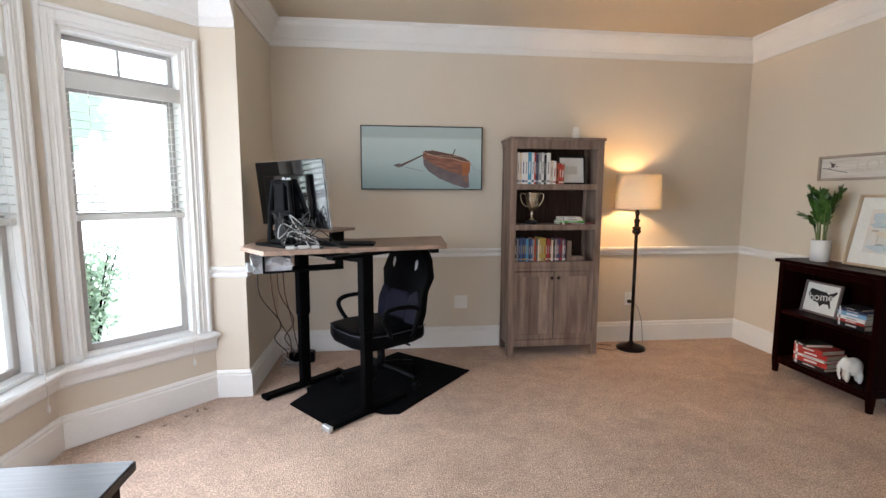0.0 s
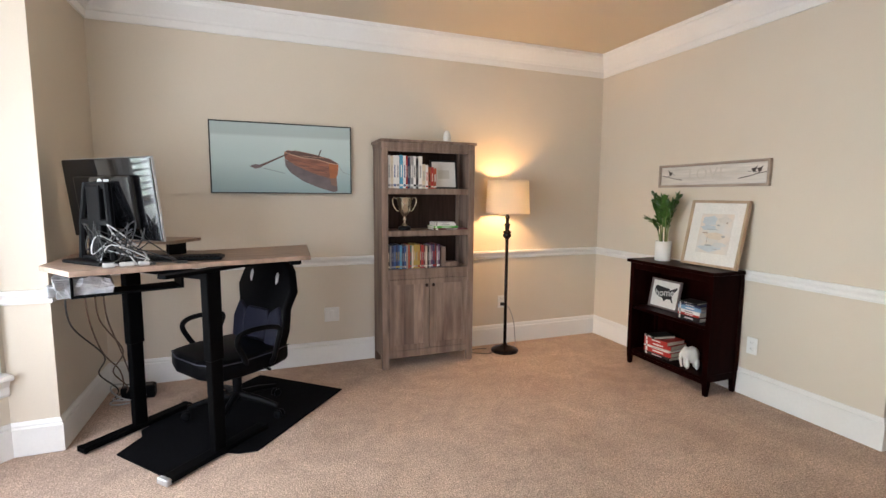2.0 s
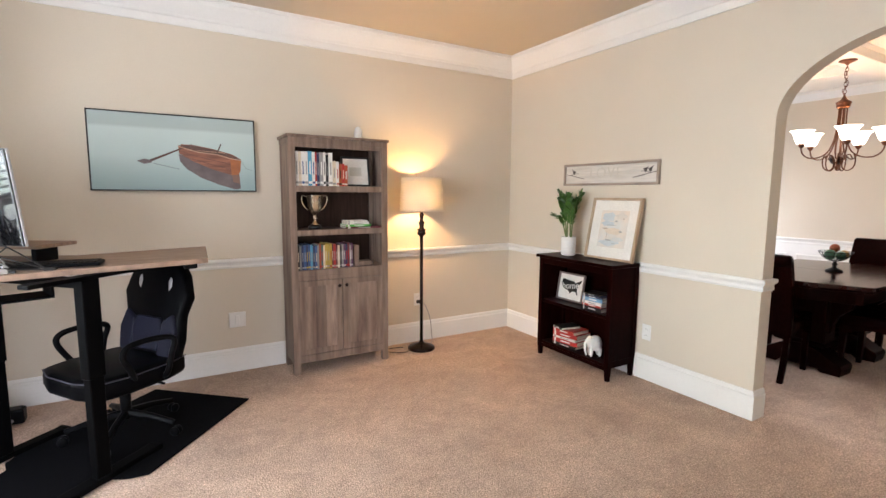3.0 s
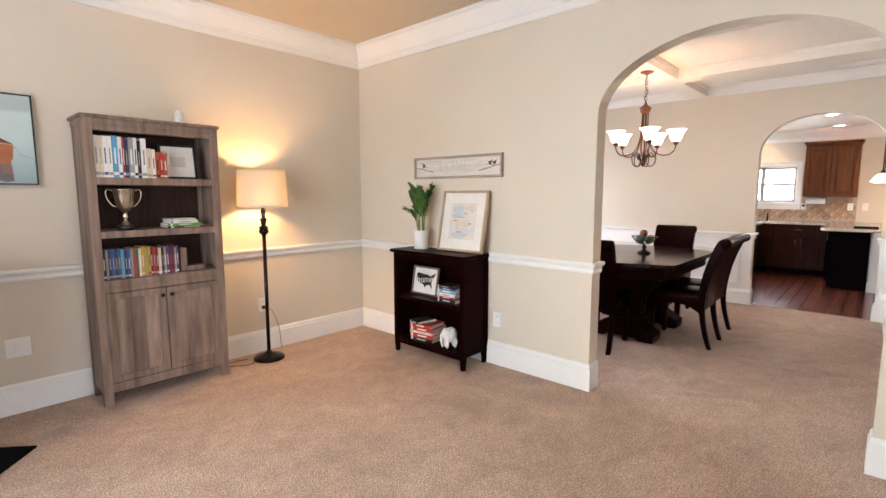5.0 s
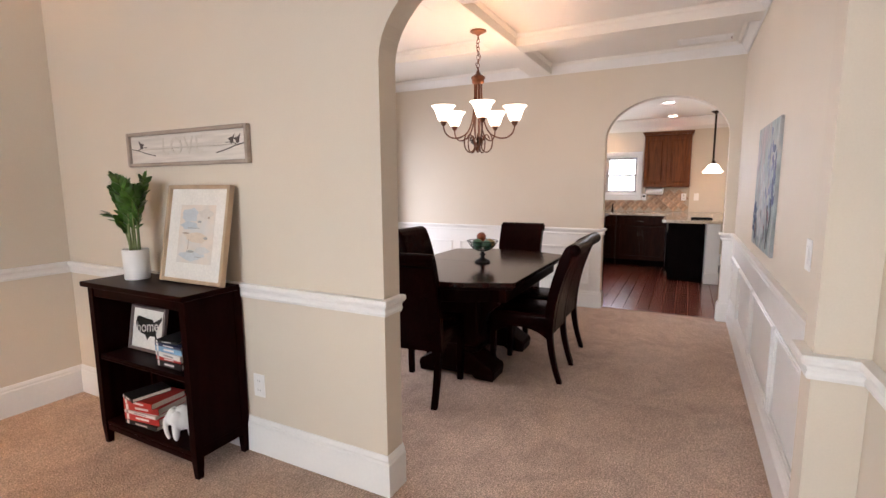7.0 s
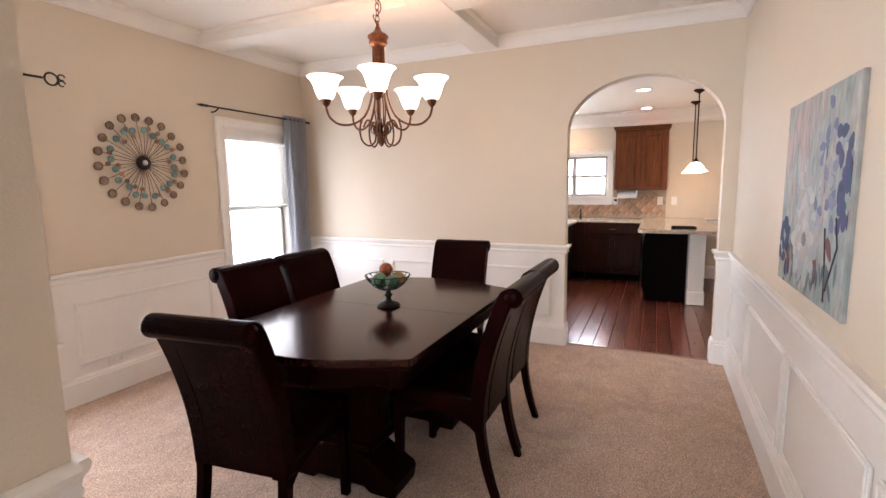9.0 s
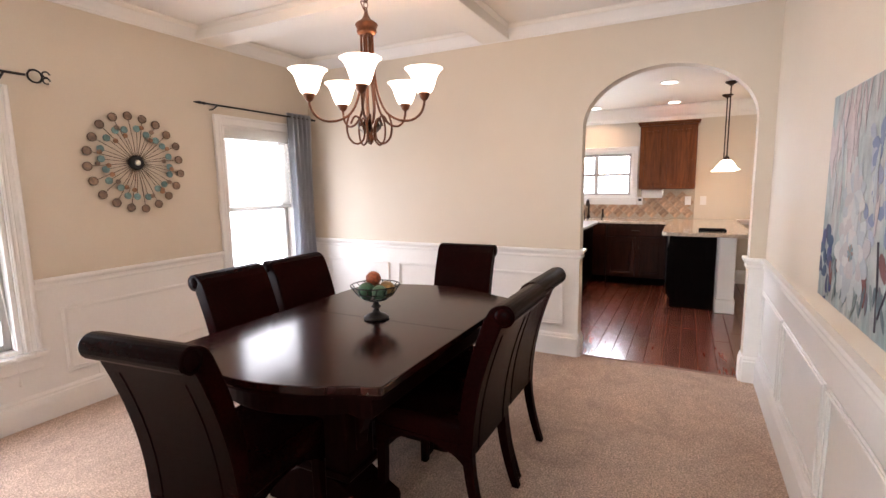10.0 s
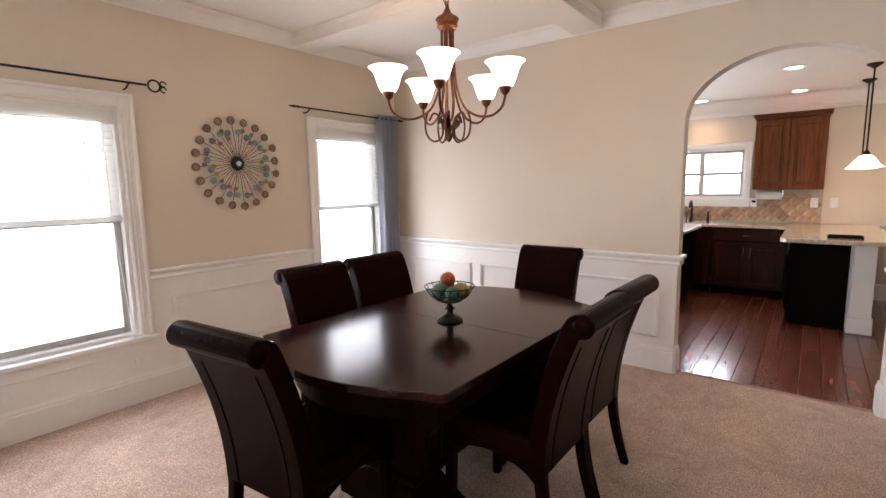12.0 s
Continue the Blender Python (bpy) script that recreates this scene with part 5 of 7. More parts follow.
def desk_chair(m):
    """Local: the sitter looks along -y."""
    e = thing("office_chair", m, "black office chair with bucket back, arms and castors", "office chair")
    for k in range(5):
        a = radians(72 * k + 20)
        d = Vector((math.cos(a), math.sin(a), 0))
        arm = part("base_arm", tube([d * 0.02 + Vector((0, 0, 0.13)), d * 0.15 + Vector((0, 0, 0.115)), d * 0.28 + Vector((0, 0, 0.085))], 0.024, 8, None, 0.015), CHARCOAL, e)
        for s in (-1, 1):
            n = Vector((-d.y, d.x, 0))
            c = lathe([(0.010, -0.009), (0.024, -0.008), (0.026, 0), (0.024, 0.008), (0.010, 0.009)], 16)
            c.transform(Matrix.Translation(d * 0.29 + n * s * 0.014 + Vector((0, 0, 0.037))) @ n.to_track_quat("Z", "Y").to_matrix().to_4x4())
            part("castor_wheel", c, CHARCOAL, arm, "", True)
    part("gas_lift", lathe([(0.028, 0.10), (0.028, 0.26), (0.02, 0.262), (0.02, 0.33)], 16), CHARCOAL, e, "", True)
    part("mechanism", box(-0.09, 0.09, -0.12, 0.12, 0.315, 0.355, 0.008), CHARCOAL, e)
    rim = [(-0.22, 0.23), (-0.265, 0.10), (-0.275, -0.13), (-0.245, -0.27), (-0.11, -0.315), (0.11, -0.315), (0.245, -0.27), (0.275, -0.13), (0.265, 0.10), (0.22, 0.23)]
    s = part("seat", cushion(rim, 0.115, 0.035), BLACKLEATHER, e, "", True)
    s.location = (0, 0, 0.333)
    part("seat_piping", tube([(x * 0.985, y * 0.985, 0.098) for x, y in rim], 0.0035, 6), GREYPIPE, s, "grey stitched piping")
    # backrest: bucket outline with two slots, made of strips round them
    half = [(0.16, -0.06), (0.225, 0.0), (0.25, 0.15), (0.235, 0.29), (0.275, 0.40), (0.225, 0.53), (0.15, 0.61), (0.12, 0.63)]
    out = [(x, z) for x, z in half] + [(-x, z) for x, z in half[::-1]]
    back = cushion(out, 0.07, 0.02)
    tilt = Matrix.Translation((0, 0.19, 0.37)) @ Matrix.Rotation(radians(90 - 12), 4, "X")
    b = part("backrest", back, BLACKLEATHER, e, "", True)
    b.matrix_local = tilt
    for sgn in (-1, 1):
        wing = cushion([(sgn * 0.11, 0.03), (sgn * 0.22, 0.06), (sgn * 0.24, 0.19), (sgn * 0.20, 0.30), (sgn * 0.12, 0.25)][::sgn], 0.04, 0.015)
        part("side_bolster", wing, NAVYMESH, b).location = (0, 0, 0.052)
        slot = cushion([(sgn * 0.125, 0.425), (sgn * 0.145, 0.45), (sgn * 0.145, 0.49), (sgn * 0.13, 0.51), (sgn * 0.115, 0.48)][::sgn], 0.079, 0.004, 1)
        part("slot", slot, SILVERPL, b, "pale harness slot").location = (0, 0, -0.004)
        part("armrest", rows_of([(sgn * 0.22, 0.06, 0.360), (sgn * 0.285, 0.06, 0.390), (sgn * 0.30, 0.08, 0.490), (sgn * 0.295, 0.10, 0.575), (sgn * 0.285, 0.0, 0.600), (sgn * 0.285, -0.13, 0.595), (sgn * 0.29, -0.17, 0.550), (sgn * 0.285, -0.13, 0.460), (sgn * 0.24, -0.08, 0.370)], 0.016, 8), CHARCOAL, e, "", True)
    lum = cushion([(-0.11, 0.08), (0.11, 0.08), (0.13, 0.2), (0.1, 0.27), (-0.1, 0.27), (-0.13, 0.2)], 0.03, 0.012)
    part("lumbar_pad", lum, NAVYMESH, b).location = (0, 0, 0.06)
    part("recline_lever", tube([(0.1, 0.05, 0.33), (0.27, 0.05, 0.33)], 0.007, 6), CHARCOAL, e)
    return e


desk_chair(Matrix.Translation((0.08, 3.42, 0.010)) @ Matrix.Rotation(radians(-55), 4, "Z"))

# low bookcase
LB = (3.09, 2.60, 3.375)


def low_bookcase():
    e = thing("low_bookcase", Matrix.Translation((3.09, 2.985, 0)), "dark espresso low bookcase with two open shelves", "bookcase")
    y0, y1, d = -0.385, 0.385, 0.305
    part("top", box(-0.025, d, y0 - 0.02, y1 + 0.022, 0.852, 0.878, 0.005, seg=2), ESPRESSO, e)
    for s in (-1, 1):
        a, b = sorted((s * 0.385, s * 0.345))
        for x0, x1 in ((0.0, 0.04), (d - 0.045, d - 0.005)):
            leg = bmesh.new()
            lo = [(x0 + 0.006, a + 0.006), (x1 - 0.006, a + 0.006), (x1 - 0.006, b - 0.006), (x0 + 0.006, b - 0.006)]
            hi = [(x0, a), (x1, a), (x1, b), (x0, b)]
            v0 = [leg.verts.new((x, y, 0)) for x, y in lo]
            v1 = [leg.verts.new((x, y, 0.11)) for x, y in hi]
            v2 = [leg.verts.new((x, y, 0.852)) for x, y in hi]
            for p, q in ((v0, v1), (v1, v2)):
                for k in range(4):
                    leg.faces.new((p[k], p[(k + 1) % 4], q[(k + 1) % 4], q[k]))
            leg.faces.new(v0[::-1])
            leg.faces.new(v2)
            bmesh.ops.recalc_face_normals(leg, faces=leg.faces[:])
            part("leg", leg, ESPRESSO, e)
        p0, p1 = sorted((s * 0.378, s * 0.362))
        part("side_panel", box(0.0405, d - 0.046, p0, p1, 0.10, 0.852), ESPRESSO, e)
        part("side_rail", box(0.0405, d - 0.046, min(s * 0.382, s * 0.379), max(s * 0.382, s * 0.379), 0.10, 0.15), ESPRESSO, e)
    part("back_panel", box(d - 0.02, d - 0.012, -0.361, 0.361, 0.10, 0.852), ESPRESSO, e)
    part("shelf", box(0.006, d - 0.021, -0.3445, 0.3445, 0.468, 0.492, 0.003), ESPRESSO, e)
    part("bottom_shelf", box(0.006, d - 0.021, -0.3445, 0.3445, 0.105, 0.128, 0.003), ESPRESSO, e)
    part("top_rail", box(0.006, 0.025, -0.3445, 0.3445, 0.80, 0.852, 0.002), ESPRESSO, e)
    part("bottom_rail", box(0.008, 0.026, -0.3445, 0.3445, 0.075, 0.1045, 0.002), ESPRESSO, e)
    return e


low_bookcase()
# plant
POT = mat("white_ceramic", (0.80, 0.79, 0.77), 0.28, scale=12, amount=0.02, coat=0.3)
LEAF = mat("zz_leaf", (0.032, 0.098, 0.012), 0.3, scale=25, amount=0.35, second=(0.055, 0.14, 0.018), big=14)
STEM = mat("zz_stem", (0.13, 0.17, 0.05), 0.5, scale=20, amount=0.25)
SOIL = mat("potting_soil", (0.03, 0.02, 0.014), 0.95, scale=120, amount=0.5, bump=0.004)
e = thing("potted_plant", Matrix.Translation((3.245, 3.195, 0.878)) @ Matrix.Diagonal((0.74, 0.74, 1, 1)), "leafy green plant in a white ceramic pot on the bookcase", "plant")
part("pot", lathe([(0.072, 0), (0.08, 0.004), (0.083, 0.155), (0.078, 0.155), (0.074, 0.135)], 36, False), POT, e, "white cylindrical ceramic pot", True)
part("pot_base", lathe([(0.073, 0.0), (0.073, 0.006)], 36), POT, e)
part("soil", lathe([(0.0745, 0.12), (0.0745, 0.134), (0.02, 0.138)], 24), SOIL, e)
rnd = random.Random(2)


def zz_stem(parent, a, lean, h, curl):
    tip = Vector((lean * math.cos(a), lean * math.sin(a), h))
    foot = Vector((0.035 * math.cos(a), 0.035 * math.sin(a), 0.13))
    mid = (foot + tip) / 2 + Vector((0, 0, 0.045)) - Vector((math.cos(a), math.sin(a), 0)) * 0.02
    pts = spline([foot, mid, tip], 10)
    stem = part("stem", tube(pts, 0.0085, 7, None, 0.002), STEM, parent, "", True)
    side = Vector((-math.sin(a + curl), math.cos(a + curl), 0))
    for i in range(7, len(pts)):
        t = (pts[i] - pts[i - 1]).normalized()
        for s in (-1, 1):
            L = 0.074 * (0.8 + 0.35 * math.sin(math.pi * (i - 7) / 14)) * rnd.uniform(0.85, 1.12)
            up = t.cross(side).normalized() * s
            d = (t * rnd.uniform(0.55, 0.95) + side * s * 0.9 + up * rnd.uniform(-0.35, 0.45)).normalized()
            n = (d.cross(side * s + Vector((rnd.uniform(-0.5, 0.5), rnd.uniform(-0.5, 0.5), 0.3)))).normalized()
            w = d.cross(n).normalized()
            b = bmesh.new()
            base = pts[i]
            prof = [(0.0, 0.03), (0.2, 0.34), (0.5, 0.46), (0.8, 0.30), (1.0, 0.0)]
            lft, rgt, ctr = [], [], []
            for u, ww in prof:
                c = base + d * L * u + n * (0.010 * u * u)
                ctr.append(b.verts.new(c))
                lft.append(b.verts.new(c + w * ww * L * 0.52 + n * 0.010 * ww))
                rgt.append(b.verts.new(c - w * ww * L * 0.52 + n * 0.010 * ww))
            for k in range(4):
                b.faces.new((ctr[k], lft[k], lft[k + 1], ctr[k + 1]))
                b.faces.new((ctr[k + 1], rgt[k + 1], rgt[k], ctr[k]))
            part("leaf", b, LEAF, stem, "", True)


for a, lean, h, curl in ((88, 0.17, 0.515, 0.3), (72, 0.09, 0.49, 0.9), (100, 0.12, 0.44, -0.4), (-88, 0.15, 0.505, 0.2), (-70, 0.09, 0.46, 0.8), (-110, 0.05, 0.42, -0.6), (96, 0.205, 0.33, 0.2), (180, 0.06, 0.485, 0.5), (10, 0.07, 0.45, 1.3)):
    zz_stem(e, radians(a), lean, h, curl)

# leaning art
PALEWOOD = mat("pale_ash_frame", (0.46, 0.335, 0.22), 0.55, scale=20, amount=0.15, stretch=(1, 1, 0.3))
ART = mat("watercolour_print", (0.60, 0.62, 0.62), 0.5, scale=9, amount=0.08, second=(0.70, 0.61, 0.52), big=6, big_amount=0.05)
ARTM = Matrix.Translation((3.285, 2.805, 0.879)) @ EASTFACE @ Matrix.Rotation(radians(-11), 4, "X")
art = picture_stand(ARTM, 0.46, 0.485, 0.018, PALEWOOD, PALE, (0.26, 0.29), "pale wood framed watercolour of boats leaning on the wall", ART, 0.03)
rnd = random.Random(14)
WASH = [paint(c, 0.6) for c in ((0.52, 0.57, 0.60), (0.47, 0.53, 0.57), (0.62, 0.58, 0.53), (0.66, 0.57, 0.47), (0.58, 0.59, 0.58))]
INK = [paint(c, 0.6) for c in ((0.34, 0.36, 0.35), (0.40, 0.33, 0.27), (0.30, 0.36, 0.38))]


def wash(cx, cz, w, h, materials, depth):
    """One soft brush patch with an uneven edge."""
    pts = []
    for k in range(16):
        a = 2 * math.pi * k / 16
        r = 1 + rnd.uniform(-0.22, 0.22)
        pts.append((cx + 0.5 * w * r * math.cos(a), cz + 0.5 * h * r * math.sin(a)))
    part("brush_mark", flat(pts, -0.0146 - depth, 0.0004), rnd.choice(materials), art)


for i, (cx, cz, w, h) in enumerate(((-0.055, 0.335, 0.12, 0.07), (-0.06, 0.285, 0.13, 0.04), (0.06, 0.345, 0.10, 0.05), (0.01, 0.225, 0.18, 0.05), (-0.02, 0.135, 0.17, 0.05), (0.06, 0.165, 0.10, 0.04))):
    wash(cx, cz, w, h, [WASH[(0, 1, 2, 3, 0, 4)[i]]], 0.00004 * i)
for i, (cx, cz, w, h) in enumerate(((-0.075, 0.245, 0.05, 0.010), (-0.03, 0.155, 0.06, 0.012), (0.02, 0.305, 0.03, 0.012), (-0.02, 0.272, 0.09, 0.005), (0.075, 0.225, 0.03, 0.014), (0.03, 0.13, 0.05, 0.004), (-0.05, 0.19, 0.004, 0.06), (0.085, 0.325, 0.014, 0.012))):
    wash(cx, cz, w, h, INK, 0.0004 + 0.00003 * i)

# framed map print
MAPM = Matrix.Translation((3.235, 3.15, 0.4925)) @ EASTFACE @ Matrix.Rotation(radians(-10), 4, "X")
TAUPE = mat("taupe_frame", (0.16, 0.12, 0.11), 0.5, scale=30, amount=0.15)
hm = picture_stand(MAPM, 0.29, 0.235, 0.014, TAUPE, PALE, None, "small framed black map print with white lettering", None, 0.02)
part("map_shape", flat([(-0.10, 0.175), (-0.085, 0.18), (-0.02, 0.172), (0.03, 0.17), (0.045, 0.155), (0.06, 0.165), (0.09, 0.178), (0.105, 0.19), (0.11, 0.175), (0.09, 0.15), (0.078, 0.125), (0.07, 0.10), (0.085, 0.065), (0.075, 0.06), (0.06, 0.085), (0.02, 0.082), (0.0, 0.06), (-0.02, 0.085), (-0.06, 0.092), (-0.095, 0.11), (-0.108, 0.14)], -0.0095, 0.0008), paint(BLACK), hm)


def lettering(text, size, parent, m, material, extrude=0.0006, space=1.0):
    cu = bpy.data.curves.new("lettering", "FONT")
    cu.body, cu.size, cu.extrude, cu.align_x, cu.align_y = text, size, extrude, "CENTER", "CENTER"
    cu.space_character = space
    ob = new("lettering_source", cu)
    me = bpy.data.meshes.new_from_object(ob.evaluated_get(bpy.context.evaluated_depsgraph_get()))
    bpy.data.objects.remove(ob)
    me.materials.append(material)
    o = new("lettering", me)
    o.parent = parent
    o.matrix_local = m
    return o


UPRIGHT = Matrix.Rotation(radians(90), 4, "X")
lettering("home", 0.082, hm, Matrix.Translation((-0.005, -0.0108, 0.128)) @ Matrix.Rotation(radians(-8), 4, "Y") @ UPRIGHT, paint(WHITE))

# books and ornament on the low bookcase
def east_book(x, y, z, w, d, t, rgb, turn, label, band=WHITE):
    return lying_book(x, y, z, w, d, t, rgb, turn, label, "books on the low bookcase", band)


z = 0.4925
for w, t, c, lab, tw in ((0.20, 0.03, BLACK, "black hardback lying at the bottom of a pile", 0), (0.19, 0.018, RED, "red and white paperback in the pile", 2), (0.205, 0.024, WHITE, "white hardback in the pile", -2), (0.205, 0.028, (0.18, 0.34, 0.50), "pale blue hardback in the pile", 1), (0.21, 0.014, NAVY, "thin navy book on the pile", -1), (0.16, 0.012, BLACK, "small black book on the pile", 6)):
    east_book(3.135, 2.915, z, w - 0.01, 0.14, t, c, -90 + tw, lab, GREY if c == WHITE else WHITE)
    z += t + 0.0005
z = 0.1285
for w, t, c, lab, tw in ((0.245, 0.022, BLACK, "dark hardback lying at the bottom", 3), (0.25, 0.036, RED, "thick red hardback in the pile", 6), (0.235, 0.016, WHITE, "white hardback in the pile", 4), (0.24, 0.034, RED, "bright red hardback in the pile", 8), (0.22, 0.03, RED, "red hardback on the pile", 3), (0.12, 0.02, BLACK, "small dark book on the red ones", -10)):
    east_book(3.125, 3.215, z, w, 0.19, t, c, -90 + tw, lab, GREY if c == WHITE else WHITE)
    z += t + 0.0005
e = thing("elephant_ornament", Matrix.Translation((3.17, 2.80, 0.1285)) @ Matrix.Rotation(radians(60), 4, "Z") @ Matrix.Diagonal((0.78, 0.70, 0.95, 1)), "white ceramic elephant ornament on the bottom shelf", "ornament")
el = bmesh.new()
for c, r in (((0, 0, 0.11), (0.06, 0.078, 0.066)), ((0, 0.058, 0.125), (0.045, 0.042, 0.048)), ((-0.03, 0.05, 0.05), (0.024, 0.024, 0.05)), ((0.03, 0.05, 0.05), (0.024, 0.024, 0.05)), ((-0.03, -0.045, 0.05), (0.026, 0.026, 0.05)), ((0.03, -0.045, 0.05), (0.026, 0.026, 0.05)), ((-0.045, 0.045, 0.125), (0.012, 0.034, 0.042)), ((0.045, 0.045, 0.125), (0.012, 0.034, 0.042))):
    s = bmesh.new()
    bmesh.ops.create_uvsphere(s, u_segments=20, v_segments=12, radius=1)
    add(el, s, Matrix.Translation(c) @ Matrix.Diagonal((*r, 1)))
tube(spline([(0, 0.09, 0.13), (0, 0.108, 0.10), (0, 0.105, 0.05), (0, 0.09, 0.012)], 6), 0.02, 10, el, 0.011)
src = link_mesh("ornament_source", el, POT)
src.modifiers.new("blend", "REMESH").voxel_size = 0.005
src.modifiers.new("round", "SMOOTH").iterations = 6
me = bpy.data.meshes.new_from_object(src.evaluated_get(bpy.context.evaluated_depsgraph_get()))
bpy.data.objects.remove(src)
for p in me.polygons:
    p.use_smooth = True
new("body", me).parent = e

# wall sign
e = thing("wall_sign", Matrix.Translation((ARCH_X - 0.001, 2.942, 1.46)) @ EASTFACE, "whitewashed wooden sign with birds in a taupe frame", "sign")
WHITEWASH = mat("whitewashed_plank", (0.62, 0.58, 0.53), 0.6, scale=18, amount=0.12, stretch=(0.3, 1, 4), big=5, big_amount=0.1)
SIGNFRAME = mat("sign_frame_wood", (0.36, 0.29, 0.235), 0.6, scale=20, amount=0.2, stretch=(0.3, 1, 1))
part("frame", frame_bars(-0.467, 0.467, 0, 0.18, 0.018, -0.028, 0, 0.003), SIGNFRAME, e)
for k in range(2):
    part("plank", box(-0.449, 0.449, -0.012, -0.002, 0.018 + k * 0.0725, 0.018 + (k + 1) * 0.0725 - 0.002, 0.001), WHITEWASH, e)
lettering("LOVE", 0.125, e, Matrix.Translation((-0.02, -0.0125, 0.095)) @ UPRIGHT, paint((0.57, 0.53, 0.47), 0.6), 0.0006, 1.15)
for s in (-1, 1):
    br = tube(spline([(s * 0.44, -0.0125, 0.095), (s * 0.38, -0.013, 0.085), (s * 0.32, -0.013, 0.07), (s * 0.24, -0.0125, 0.055)], 6), 0.0025, 6)
    tube(spline([(s * 0.39, -0.0125, 0.087), (s * 0.35, -0.0125, 0.10), (s * 0.31, -0.0125, 0.10)], 4), 0.0018, 6, br)
    part("branch", br, paint((0.06, 0.045, 0.04)), e)
    for bx in ((0.35,) if s < 0 else (0.345, 0.385)):
        part("bird", flat([(s * bx, 0.092), (s * (bx + 0.016), 0.098), (s * (bx + 0.018), 0.112), (s * (bx + 0.03), 0.14), (s * (bx + 0.012), 0.125), (s * (bx - 0.006), 0.122), (s * (bx - 0.02), 0.116), (s * (bx - 0.008), 0.11)][::s], -0.0125, 0.001), paint((0.05, 0.035, 0.03)), e)

# bits of dry leaf on the carpet by the bay
rnd = random.Random(19)
for x, y in ((-1.174, 2.918), (-1.011, 3.121), (-1.254, 2.797), (-1.093, 3.03), (-1.05, 3.09)):
    b = bmesh.new()
    v = [b.verts.new((0.022 * math.cos(t) * rnd.uniform(0.6, 1.2), 0.009 * math.sin(t) * rnd.uniform(0.6, 1.3), 0.005 + 0.004 * math.cos(2 * t))) for t in np.linspace(0, 2 * math.pi, 9)[:-1]]
    b.faces.new(v)
    bmesh.ops.solidify(b, geom=b.faces[:], thickness=0.003)
    ob = tagged(link_mesh("leaf_fragment", b, paint((0.20, 0.15, 0.10), 0.9)), "small dry leaf crumb on the carpet", "leaf crumb", "crumbs by the bay")
    ob.matrix_world = Matrix.Translation((x, y, 0.0)) @ Matrix.Rotation(rnd.uniform(0, 3), 4, "Z")

# small dark table by the bay
e = thing("side_table", Matrix.Translation((-0.446, 1.225, 0)), "dark wooden table by the bay window", "table")
DARKTOP = mat("dark_open_grain", (0.010, 0.010, 0.013), 0.3, scale=40, amount=0.3, bump=0.0006, stretch=(0.15, 3, 1))
part("tabletop", box(-0.85, 0.0, -0.62, 0.0, 0.715, 0.74, 0.003), DARKTOP, e)
for x in (-0.83, -0.075):
    for y in (-0.60, -0.075):
        part("leg", box(x, x + 0.05, y, y + 0.05, 0.0, 0.7145, 0.003), ESPRESSO, e)
part("apron", box(-0.78, -0.075, -0.045, -0.028, 0.63, 0.7145), ESPRESSO, e)

# ---- dining room things ----
def side_sheet(profile, w, bevel=0.012):
    """A body with the given (y, z) side outline, w wide."""
    b = prism([(y, z) for y, z in profile], -w / 2, w / 2)
    b.transform(Matrix(((0, 0, 1, 0), (1, 0, 0, 0), (0, 1, 0, 0), (0, 0, 0, 1))))
    bmesh.ops.recalc_face_normals(b, faces=b.faces[:])
    if bevel:
        bmesh.ops.bevel(b, geom=[x for x in b.edges if abs(x.verts[0].co.x - x.verts[1].co.x) < 1e-4], offset=bevel, segments=2, profile=0.5, affect="EDGES")
    return b


CHERRY = mat("dark_cherry_gloss", (0.020, 0.0034, 0.0026), 0.15, scale=14, amount=0.3, bump=0.0002, stretch=(0.3, 3, 1), big=3, big_amount=0.2, coat=0.0, spec=0.29)
# tabletop cherry again, darkened and dulled for the shade under the top
CHERRY_SHADED = mat("cherry_in_shade", (0.009, 0.0018, 0.0014), 0.35, scale=14, amount=0.3, stretch=(0.3, 3, 1), big=3, big_amount=0.2, spec=0.03)
e = thing("dining_table", Matrix.Translation((5.16, 2.07, 0)), "long dark cherry dining table with bowed ends and glossy top", "dining table")


def table_outline(inset):
    half = []
    L, W, bow = 0.66 - inset * 0.5, 0.505 - inset, 0.80 - inset
    pts = [(L - 0.02, -W), (L, -W + 0.035)]
    for k in range(-8, 9):
        y = (W - 0.10) * k / 8
        pts.append((bow - 0.12 * (k / 8) ** 2, y))
    pts += [(L, W - 0.035), (L - 0.02, W)]
    return pts + [(-x, -y) for x, y in pts]


part("tabletop", prism(table_outline(0.0), 0.725, 0.757, 0.005), CHERRY, e)
part("edge_moulding", prism(table_outline(0.012), 0.708, 0.7245, 0.003), CHERRY_SHADED, e)
part("apron", prism(table_outline(0.07), 0.615, 0.7075, 0.003), CHERRY_SHADED, e)
part("leaf_joint", box(-0.0012, 0.0012, -0.50, 0.50, 0.7568, 0.7573), BLACKMETAL, e)


def trestle_foot(x, w):
    """A low scrolled foot across the table, as a side outline w thick."""
    prof = []
    for k in range(-12, 13):
        u = k / 12
        prof.append((0.285 * u, 0.085 + 0.125 * (0.5 + 0.5 * math.cos(math.pi * u)) ** 0.6))
    low = [(0.295, 0.06), (0.285, 0.0), (0.16, 0.0), (0.13, 0.025), (-0.13, 0.025), (-0.16, 0.0), (-0.285, 0.0), (-0.295, 0.06)]
    b = side_sheet(prof + low, w, 0.008)
    b.transform(Matrix.Translation((x, 0, 0)))
    return b


